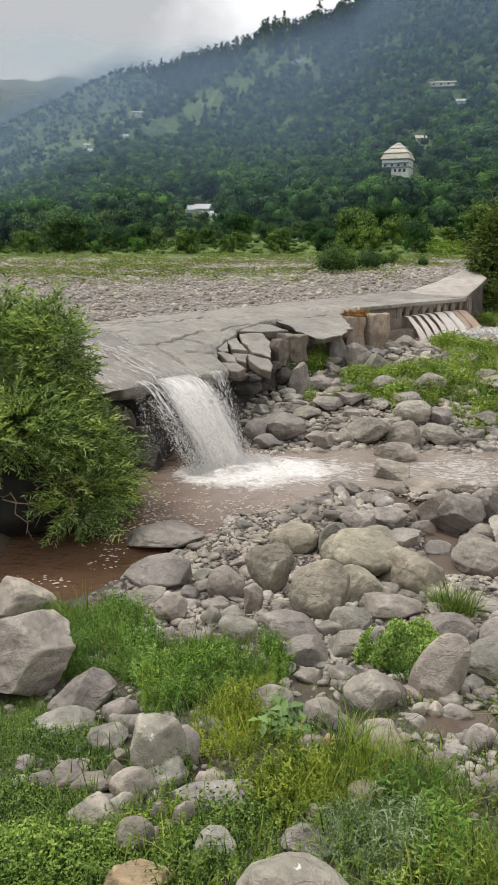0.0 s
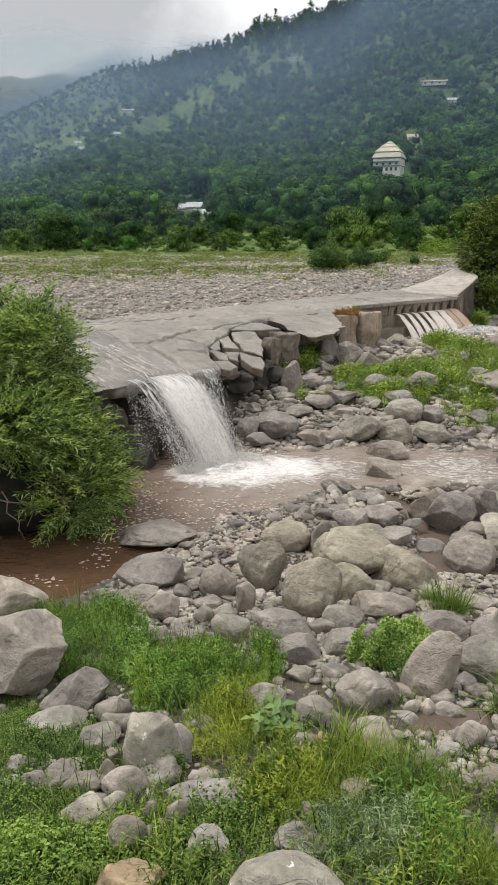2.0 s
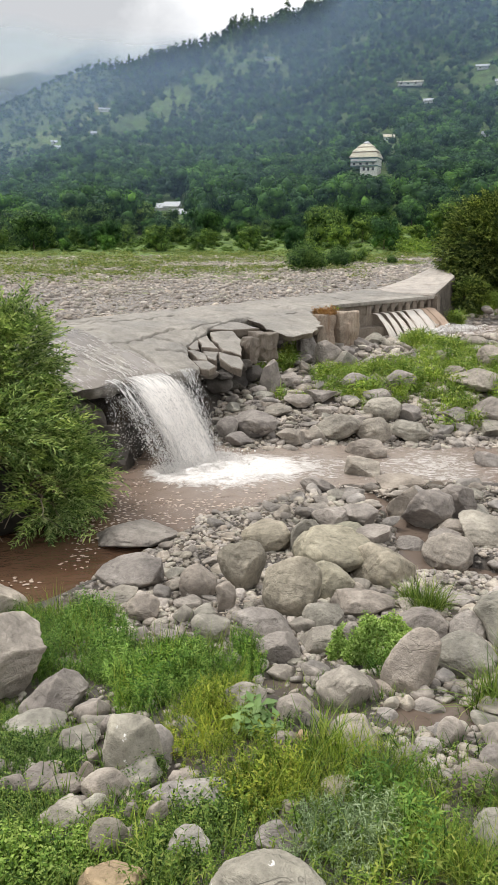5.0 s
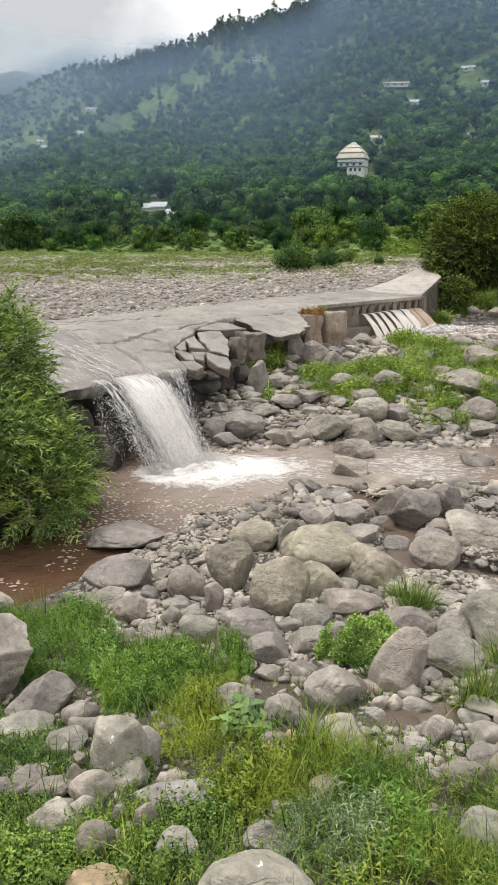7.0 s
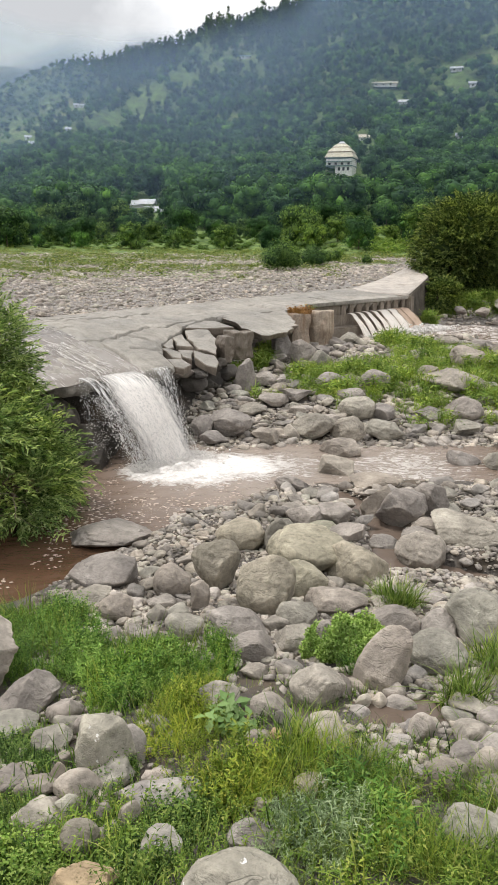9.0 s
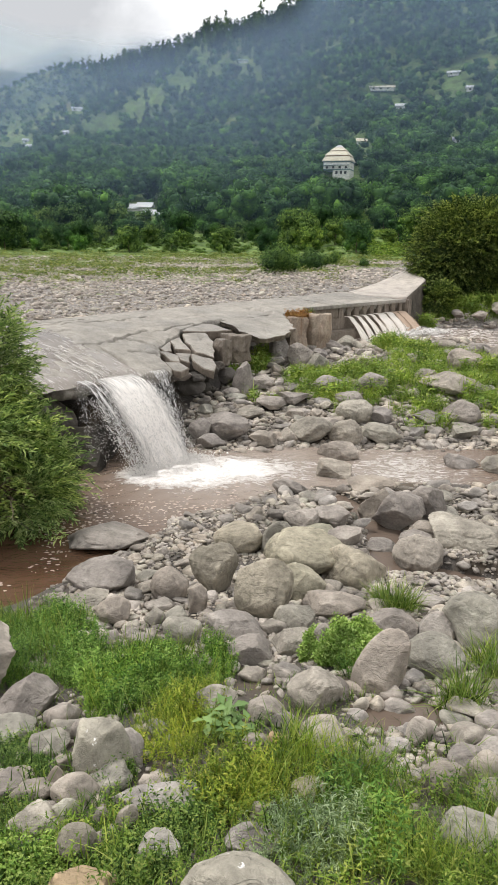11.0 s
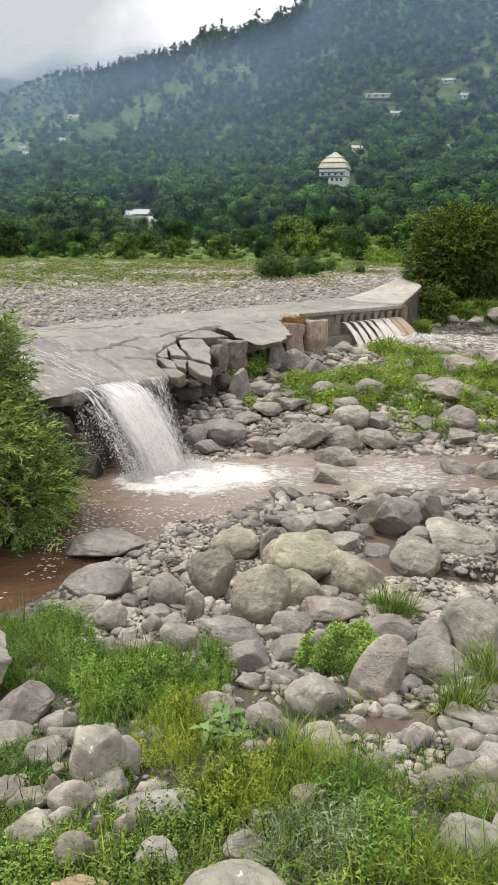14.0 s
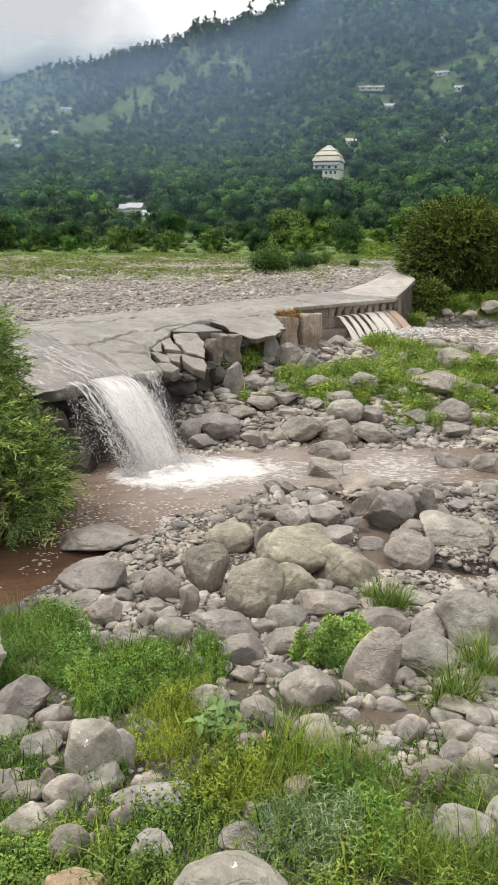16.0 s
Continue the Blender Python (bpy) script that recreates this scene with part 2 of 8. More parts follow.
def rock_form(level, seed, rough=0.22, facets=7, flat=0.0, flatten=0.93):
    """A unit boulder: a ball cut by planes, then worn by noise."""
    g = np.random.default_rng(seed)
    v, f = ICO[level]
    v = v.copy()
    for _ in range(facets):
        n = g.normal(size=3)
        n /= np.linalg.norm(n)
        cut = g.uniform(0.52, 0.86)
        d = v @ n
        v = v - np.outer(np.where(d > cut, (d - cut) * flatten, 0), n)
    o = g.uniform(0, 50, 3)
    r = 1 + rough * fbm(v[:, 0] * 1.3 + o[0], v[:, 1] * 1.3 + o[1], v[:, 2] * 1.3 + o[2], 4, seed % 97)
    if level > 3:
        seam = vnoise(v[:, 0] * 1.7 + o[1], v[:, 1] * 1.7 + o[2], v[:, 2] * 2.3 + o[0], seed % 89)
        r = r - 0.05 * np.exp(-((seam - 0.1) / 0.035) ** 2) - 0.04 * np.exp(-((vnoise(v[:, 0] * 1.2 + o[0], v[:, 1] * 1.5 + o[1], v[:, 2] * 1.5 + o[2], seed % 79) + 0.15) / 0.03) ** 2) + 0.055 * fbm(v[:, 0] * 4 + o[2], v[:, 1] * 4, v[:, 2] * 5, 4, seed % 83)
    v = v * r[:, None]
    if flat:
        v[:, 2] = np.where(v[:, 2] > flat, flat + (v[:, 2] - flat) * 0.3, v[:, 2])
    lo, hi = v.min(0), v.max(0)
    return (v - (lo + hi) / 2) / ((hi - lo) / 2), f


# ---------------------------------------------------------------- materials
def material(name):
    m = bpy.data.materials.new(name)
    m.use_nodes = True
    nt = m.node_tree
    b = nt.nodes["Principled BSDF"]
    return m, nt, b


def add(nt, kind, links=(), **values):
    n = nt.nodes.new(kind)
    for k, val in values.items():
        n.inputs[k].default_value = val
    for sock, src in links:
        nt.links.new(src, n.inputs[sock])
    return n


def where(nt):
    """World position."""
    return nt.nodes.new("ShaderNodeNewGeometry").outputs["Position"]


def noise_of(nt, vec, scale, detail=4.0, rough=0.55, distort=0.0):
    n = add(nt, "ShaderNodeTexNoise", [("Vector", vec)], Scale=scale, Detail=detail, Roughness=rough, Distortion=distort)
    return n.outputs["Fac"]


def ramp(nt, fac, *stops, interp="LINEAR"):
    n = nt.nodes.new("ShaderNodeValToRGB")
    n.color_ramp.interpolation = interp
    while len(n.color_ramp.elements) < len(stops):
        n.color_ramp.elements.new(0.5)
    for e, (p, c) in zip(n.color_ramp.elements, stops):
        e.position = p
        e.color = (*c, 1) if not isinstance(c, float) else (c, c, c, 1)
    nt.links.new(fac, n.inputs["Fac"])
    return n.outputs["Color"]


def blend(nt, fac, a, b, mode="MIX"):
    n = nt.nodes.new("ShaderNodeMix")
    n.data_type, n.blend_type = "RGBA", mode
    for sock, v in (("Factor", fac), ("A", a), ("B", b)):
        if isinstance(v, (int, float)):
            n.inputs[sock].default_value = v if sock == "Factor" else (v, v, v, 1)
        elif isinstance(v, tuple):
            n.inputs[sock].default_value = (*v, 1)
        else:
            nt.links.new(v, n.inputs[sock])
    return n.outputs["Result"]


def math_of(nt, op, a, b=0.5, c=0.0):
    n = nt.nodes.new("ShaderNodeMath")
    n.operation = op
    for i, v in enumerate((a, b, c)):
        if isinstance(v, (int, float)):
            n.inputs[i].default_value = v
        else:
            nt.links.new(v, n.inputs[i])
    return n.outputs[0]


def flow(nt, vec, across, down, up=1.0):
    """Coordinates along the weir, down the stream and upwards, each at its own scale."""
    out = nt.nodes.new("ShaderNodeCombineXYZ")
    for i, (d, k) in enumerate((((0.76, 0.65, 0), across), ((0.65, -0.76, 0), down), ((0, 0, 1), up))):
        n = add(nt, "ShaderNodeVectorMath", [(0, vec)])
        n.operation = "DOT_PRODUCT"
        n.inputs[1].default_value = tuple(c * k for c in d)
        nt.links.new(n.outputs["Value"], out.inputs[i])
    return out.outputs[0]


def bump(nt, b, height, strength=0.4, distance=0.02):
    n = add(nt, "ShaderNodeBump", [("Height", height)], Strength=strength, Distance=distance)
    nt.links.new(n.outputs["Normal"], b.inputs["Normal"])


def stone_material(name, light, dark, tint, by_island=False, chalk=0.0):
    m, nt, b = material(name)
    vec = where(nt)
    big, fine = noise_of(nt, vec, 2.2, 5), noise_of(nt, vec, 26.0, 6, 0.65)
    pits = noise_of(nt, vec, 90.0, 3, 0.6)
    veins = noise_of(nt, add(nt, "ShaderNodeMapping", [("Vector", vec)], Rotation=(0.5, 0.9, 0.4), Scale=(0.7, 2.4, 5.0)).outputs["Vector"], 1.3, 4, 0.6, 0.3)
    col = ramp(nt, big, (0.32, dark), (0.5, tint), (0.68, light))
    col = blend(nt, 1.0, col, ramp(nt, fine, (0.3, 0.8), (0.5, 1.0), (0.72, 1.14)), "MULTIPLY")
    col = blend(nt, 1.0, col, ramp(nt, noise_of(nt, vec, 6.5, 5, 0.65, 0.4), (0.34, 0.8), (0.48, 0.99), (0.64, 1.1)), "MULTIPLY")
    if by_island:
        r = nt.nodes.new("ShaderNodeNewGeometry").outputs["Random Per Island"]
    else:
        r = nt.nodes.new("ShaderNodeObjectInfo").outputs["Random"]
    shade = ramp(nt, r, (0.0, (0.84, 0.82, 0.81)), (0.3, (0.95, 0.95, 0.97)), (0.6, (1.06, 1.02, 0.97)), (0.85, (0.98, 1.02, 0.96)), (1.0, (1.16, 1.08, 1.0)))
    col = blend(nt, 1.0, col, shade, "MULTIPLY")
    crack = ramp(nt, veins, (0.488, 1.0), (0.497, 0.3), (0.503, 0.3), (0.512, 1.0))
    crack = blend(nt, ramp(nt, noise_of(nt, vec, 1.9, 4, 0.6), (0.46, 0.0), (0.6, 1.0)), 1.0, crack)
    col = blend(nt, 0.32, col, crack, "MULTIPLY")
    point = nt.nodes.new("ShaderNodeNewGeometry").outputs["Pointiness"]
    col = blend(nt, math_of(nt, "MULTIPLY", ramp(nt, point, (0.505, 0.0), (0.56, 1.0)), 0.55), col, blend(nt, 1.0, col, (1.55, 1.53, 1.5), "MULTIPLY"))
    if chalk:
        col = blend(nt, ramp(nt, noise_of(nt, vec, 15.0, 4, 0.6), (chalk, 0.0), (chalk + 0.03, 1.0)), col, (0.72, 0.7, 0.67))
    nt.links.new(col, b.inputs["Base Color"])
    b.inputs["Roughness"].default_value = 0.85
    b.inputs["Specular IOR Level"].default_value = 0.25
    rugged = noise_of(nt, vec, 9.0, 5, 0.6, 0.8)
    h = math_of(nt, "ADD", math_of(nt, "MULTIPLY", fine, 0.7), math_of(nt, "ADD", math_of(nt, "MULTIPLY", pits, 0.3), math_of(nt, "MULTIPLY", crack, 0.45)))
    h = math_of(nt, "ADD", h, math_of(nt, "MULTIPLY", rugged, 1.5))
    bump(nt, b, h, 0.7, 0.033)
    return m


M_ROCK = stone_material("river_boulder_stone", (0.352, 0.320, 0.288), (0.165, 0.148, 0.134), (0.260, 0.235, 0.211))
M_ROCK_GREEN = stone_material("greenish_boulder_stone", (0.365, 0.333, 0.271), (0.177, 0.162, 0.131), (0.268, 0.246, 0.198))
M_ROCK_PALE = stone_material("pale_boulder_stone", (0.400, 0.366, 0.329), (0.204, 0.185, 0.166), (0.301, 0.275, 0.247))
# serves wet stone, and places whose shade is put into the colour
M_ROCK_DARK = stone_material("wet_and_shade_dark_stone", (0.11, 0.1, 0.09), (0.04, 0.037, 0.035), (0.075, 0.068, 0.06))
M_ROCK_ORANGE = stone_material("ochre_boulder_stone", (0.448, 0.336, 0.226), (0.253, 0.185, 0.124), (0.356, 0.263, 0.175))
M_ROCK_CHALK = stone_material("chalk_marked_boulder_stone", (0.411, 0.382, 0.336), (0.238, 0.222, 0.193), (0.325, 0.302, 0.263), chalk=0.655)
M_PEBBLE = stone_material("mixed_pebbles", (0.443, 0.402, 0.362), (0.114, 0.104, 0.093), (0.261, 0.238, 0.212), by_island=True)
M_BED = stone_material("dry_riverbed_stones", (0.42, 0.385, 0.35), (0.14, 0.125, 0.11), (0.28, 0.252, 0.226), by_island=True)
M_COBBLE = stone_material("river_cobbles", (0.352, 0.326, 0.295), (0.145, 0.135, 0.121), (0.243, 0.225, 0.205))


def ground_material():
    m, nt, b = material("bank_and_valley_ground")
    vec = where(nt)
    sep = add(nt, "ShaderNodeSeparateXYZ", [("Vector", vec)])
    mid, fine = noise_of(nt, vec, 3.0, 6), noise_of(nt, vec, 30.0, 5, 0.65)
    grit = ramp(nt, fine, (0.3, (0.035, 0.03, 0.026)), (0.5, (0.078, 0.068, 0.06)), (0.72, (0.17, 0.152, 0.138)))
    earth = ramp(nt, mid, (0.3, (0.04, 0.03, 0.02)), (0.7, (0.1, 0.076, 0.053)))
    near = blend(nt, ramp(nt, mid, (0.42, 0.0), (0.62, 1.0)), grit, earth)
    # the valley sides: meadow, terraces, scrub
    hillw = noise_of(nt, vec, 0.02, 6, 0.6)
    turf = ramp(nt, hillw, (0.3, (0.06, 0.105, 0.025)), (0.48, (0.1, 0.168, 0.036)), (0.6, (0.15, 0.225, 0.05)), (0.72, (0.21, 0.2, 0.07)))
    turf = blend(nt, 0.9, turf, ramp(nt, noise_of(nt, vec, 0.22, 7, 0.75), (0.34, 0.3), (0.5, 0.8), (0.66, 1.3)), "MULTIPLY")
    low = ramp(nt, math_of(nt, "MULTIPLY", math_of(nt, "SUBTRACT", sep.outputs["Z"], 1.5), 0.1), (0.3, 1.0), (0.6, 0.0))
    turf = blend(nt, math_of(nt, "MULTIPLY", low, ramp(nt, noise_of(nt, vec, 0.12, 4, 0.6), (0.35, 0.25), (0.5, 1.0))), turf, ramp(nt, noise_of(nt, vec, 0.8, 5, 0.65), (0.34, (0.04, 0.08, 0.018)), (0.48, (0.1, 0.175, 0.035)), (0.62, (0.2, 0.28, 0.06))))
    # gravel plain with grass coming in towards the trees
    gravel = ramp(nt, noise_of(nt, vec, 9.0, 6, 0.7), (0.32, (0.07, 0.062, 0.054)), (0.5, (0.18, 0.163, 0.147)), (0.68, (0.34, 0.312, 0.288)))
    gmask = math_of(nt, "ADD", math_of(nt, "MULTIPLY", math_of(nt, "SUBTRACT", math_of(nt, "SUBTRACT", sep.outputs["Y"], math_of(nt, "MULTIPLY", math_of(nt, "MAXIMUM", math_of(nt, "SUBTRACT", sep.outputs["X"], 4.0), 0.0), 2.3)), 33.0), 0.11), math_of(nt, "MULTIPLY", math_of(nt, "SUBTRACT", noise_of(nt, vec, 0.22, 6, 0.7), 0.5), 5.5))
    meadow = ramp(nt, noise_of(nt, vec, 0.9, 5, 0.65), (0.3, (0.06, 0.09, 0.026)), (0.5, (0.14, 0.17, 0.055)), (0.66, (0.24, 0.25, 0.11)), (0.78, (0.3, 0.27, 0.2)))
    plain = blend(nt, ramp(nt, gmask, (0.35, 0.0), (0.6, 1.0)), gravel, meadow)
    col = blend(nt, ramp(nt, math_of(nt, "MULTIPLY", math_of(nt, "SUBTRACT", sep.outputs["Y"], 18.0), 0.25), (0.0, 0.0), (1.0, 1.0)), near, plain)
    up = math_of(nt, "MULTIPLY", math_of(nt, "SUBTRACT", sep.outputs["Z"], 2.25), 1.2)
    col = blend(nt, math_of(nt, "MULTIPLY", ramp(nt, up, (0.0, 0.0), (1.0, 1.0)), ramp(nt, math_of(nt, "MULTIPLY", sep.outputs["Y"], 0.02), (0.6, 0.0), (0.9, 1.0))), col, turf)
    col = blend(nt, ramp(nt, math_of(nt, "MULTIPLY", math_of(nt, "SUBTRACT", sep.outputs["Y"], 72.0), 0.08), (0.0, 0.0), (1.0, 1.0)), col, turf)
    nt.links.new(col, b.inputs["Base Color"])
    b.inputs["Roughness"].default_value = 0.9
    bump(nt, b, fine, 0.6, 0.03)
    return m


M_GROUND = ground_material()


def concrete_material(name, light, dark, stain, upright=False):
    m, nt, b = material(name)
    vec = where(nt)
    big, mid, fine = noise_of(nt, vec, 0.55, 6, 0.6), noise_of(nt, vec, 3.2, 6, 0.65, 0.6), noise_of(nt, vec, 24.0, 6, 0.7)
    streak = noise_of(nt, flow(nt, vec, 3.2, 3.2, 0.5) if upright else flow(nt, vec, 2.2, 0.5), 1.2, 7, 0.7, 0.6)
    col = ramp(nt, big, (0.34, dark), (0.62, light))
    col = blend(nt, math_of(nt, "MULTIPLY", ramp(nt, streak, (0.42, 0.0), (0.66, 1.0)), 0.8 if upright else 0.5), col, stain)
    col = blend(nt, 0.9, col, ramp(nt, mid, (0.3, 0.66), (0.5, 1.0), (0.7, 1.18)), "MULTIPLY")
    col = blend(nt, 0.9, col, ramp(nt, fine, (0.3, 0.7), (0.7, 1.18)), "MULTIPLY")
    nt.links.new(col, b.inputs["Base Color"])
    nt.links.new(ramp(nt, big, (0.35, 0.5), (0.6, 0.85)), b.inputs["Roughness"])
    h = math_of(nt, "ADD", math_of(nt, "MULTIPLY", fine, 0.6), math_of(nt, "ADD", math_of(nt, "MULTIPLY", streak, 1.6 if upright else 0.3), mid))
    bump(nt, b, h, 0.7, 0.04)
    return m


M_CONC_DRY = concrete_material("dry_pale_concrete", (0.5, 0.45, 0.4), (0.36, 0.32, 0.285), (0.27, 0.235, 0.2))
M_CONC = concrete_material("worn_grey_concrete", (0.339, 0.312, 0.274), (0.199, 0.183, 0.160), (0.145, 0.130, 0.110))
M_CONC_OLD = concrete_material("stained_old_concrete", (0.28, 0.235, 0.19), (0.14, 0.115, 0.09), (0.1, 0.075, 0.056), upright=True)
M_CONC_TAN = concrete_material("tan_weathered_masonry", (0.46, 0.39, 0.31), (0.28, 0.22, 0.165), (0.18, 0.105, 0.06), upright=True)


def leaf_material(name, *cols, trans=0.24, rough=0.55, tree=None, each=False):
    m, nt, b = material(name)
    r = nt.nodes.new("ShaderNodeNewGeometry").outputs["Random Per Island"]
    col = ramp(nt, r, *((i / (len(cols) - 1), c) for i, c in enumerate(cols)))
    col = blend(nt, 0.75, col, ramp(nt, noise_of(nt, where(nt), 1.7, 4), (0.3, (0.5, 0.58, 0.62)), (0.5, 1.0), (0.7, (1.5, 1.4, 1.1))), "MULTIPLY")
    if each:
        col = blend(nt, 1.0, col, ramp(nt, nt.nodes.new("ShaderNodeObjectInfo").outputs["Random"], (0.0, (0.5, 0.6, 0.7)), (0.3, (0.8, 0.85, 0.9)), (0.6, (1.0, 1.0, 0.95)), (0.85, (1.2, 1.17, 1.0)), (1.0, (1.4, 1.32, 1.0))), "MULTIPLY")
    if tree:
        col = blend(nt, 1.0, col, ramp(nt, noise_of(nt, where(nt), tree, 3, 0.6), (0.34, (0.48, 0.57, 0.7)), (0.47, (0.86, 0.89, 0.9)), (0.56, (1.32, 1.3, 0.98)), (0.65, (2.1, 2.02, 1.1))), "MULTIPLY")
    nt.links.new(col, b.inputs["Base Color"])
    b.inputs["Roughness"].default_value = rough
    b.inputs["Specular IOR Level"].default_value = 0.14
    tr = add(nt, "ShaderNodeBsdfTranslucent", [("Color", blend(nt, 1.0, col, (1.25, 1.3, 0.7), "MULTIPLY"))])
    mx = add(nt, "ShaderNodeMixShader", [(1, b.outputs[0]), (2, tr.outputs[0])], Fac=trans)
    nt.links.new(mx.outputs[0], nt.nodes["Material Output"].inputs["Surface"])
    return m


M_WILLOW = leaf_material("willow_leaves", (0.03, 0.062, 0.02), (0.16, 0.256, 0.078), (0.325, 0.43, 0.15), (0.54, 0.62, 0.3), trans=0.34)
M_BUSH = leaf_material("round_bush_leaves", (0.02, 0.037, 0.012), (0.055, 0.092, 0.026), (0.145, 0.195, 0.054), (0.3, 0.35, 0.11), trans=0.36)
M_GRASS = leaf_material("green_grass", (0.028, 0.055, 0.011), (0.13, 0.22, 0.036), (0.21, 0.295, 0.055), (0.3, 0.33, 0.095))
M_ISLE = leaf_material("bright_island_grass", (0.06, 0.11, 0.02), (0.16, 0.255, 0.045), (0.25, 0.34, 0.07), (0.34, 0.385, 0.11))
M_GRASS_Y = leaf_material("yellowing_grass", (0.045, 0.08, 0.012), (0.185, 0.265, 0.034), (0.28, 0.345, 0.05), (0.37, 0.37, 0.08))
M_HERB = leaf_material("green_herbs", (0.018, 0.05, 0.01), (0.09, 0.19, 0.032), (0.15, 0.265, 0.05), (0.25, 0.34, 0.085))
M_CREEPER = leaf_material("creeping_clover", (0.014, 0.034, 0.009), (0.075, 0.145, 0.03), (0.16, 0.245, 0.056), (0.28, 0.36, 0.095))
M_CLOVER = leaf_material("lime_green_clover", (0.02, 0.048, 0.009), (0.13, 0.235, 0.035), (0.24, 0.35, 0.068), (0.34, 0.43, 0.12))
M_SILVER = leaf_material("silvery_herb_leaves", (0.08, 0.12, 0.05), (0.25, 0.34, 0.17), (0.42, 0.5, 0.32))
M_SPIKE = leaf_material("pale_spiky_herb_leaves", (0.066, 0.126, 0.023), (0.17, 0.3, 0.058), (0.26, 0.38, 0.105))
M_BROAD = leaf_material("dull_broad_leaves", (0.16, 0.26, 0.085), (0.22, 0.33, 0.12), (0.29, 0.39, 0.165))
M_LEAFY = leaf_material("bright_bushy_leaves", (0.1, 0.175, 0.03), (0.24, 0.38, 0.08), (0.35, 0.48, 0.14), (0.46, 0.57, 0.2))
M_SCRUB = leaf_material("dry_olive_scrub", (0.05, 0.08, 0.02), (0.115, 0.165, 0.04), (0.18, 0.22, 0.06), (0.28, 0.275, 0.1))
M_DRY = leaf_material("dry_brown_grass", (0.22, 0.1, 0.04), (0.34, 0.17, 0.065), (0.42, 0.25, 0.1))
M_WOODS = leaf_material("forest_leaves", (0.020, 0.051, 0.020), (0.029, 0.071, 0.027), (0.044, 0.102, 0.033), (0.070, 0.147, 0.044), trans=0.15, rough=0.7, tree=0.14)
M_ORCHARD = leaf_material("orchard_leaves", (0.022, 0.05, 0.018), (0.05, 0.1, 0.028), (0.11, 0.185, 0.046), (0.19, 0.28, 0.07), trans=0.25, rough=0.65, each=True)
M_LUSH = leaf_material("lush_terrace_leaves", (0.06, 0.11, 0.02), (0.13, 0.22, 0.036), (0.2, 0.3, 0.05), (0.28, 0.36, 0.08), trans=0.25, rough=0.65)
M_PINE = leaf_material("pine_needles", (0.025, 0.046, 0.023), (0.037, 0.067, 0.030), (0.058, 0.095, 0.042), trans=0.1, rough=0.7, tree=0.08)


def plain_material(name, col, rough=0.7, var=0.25, scale=6.0, metallic=0.0):
    m, nt, b = material(name)
    n = noise_of(nt, where(nt), scale, 5, 0.6)
    c = blend(nt, 1.0, col, ramp(nt, n, (0.3, 1.0 - var), (0.7, 1.0 + var)), "MULTIPLY")
    nt.links.new(c, b.inputs["Base Color"])
    b.inputs["Roughness"].default_value, b.inputs["Metallic"].default_value = rough, metallic
    bump(nt, b, n, 0.2, 0.01)
    return m


M_BARK = plain_material("grey_brown_bark", (0.11, 0.085, 0.06), 0.9, 0.4, 14)
# near-black colour in place of the willow's inner shade
M_WILLOW_SHADE = plain_material("willow_shade_fill", (0.014, 0.013, 0.009), 0.9, 0.5, 9)
M_TWIG = plain_material("dry_twigs", (0.2, 0.155, 0.11), 0.9, 0.4, 14)
M_WHITEWALL = plain_material("whitewashed_wall", (0.68, 0.68, 0.64), 0.8, 0.1, 0.8)
M_ROOFTIN = plain_material("pale_tin_roof", (0.52, 0.48, 0.36), 0.5, 0.15, 1.5)
M_ROOFGREY = plain_material("grey_tin_roof", (0.45, 0.47, 0.49), 0.5, 0.15, 1.2)
M_WINDOW = plain_material("dark_window", (0.03, 0.035, 0.045), 0.25, 0.2, 2)
M_RUST = plain_material("rust_brown_trim", (0.3, 0.17, 0.08), 0.7, 0.2, 1)
M_BAND = plain_material("green_painted_trim", (0.12, 0.2, 0.2), 0.7, 0.2, 1)


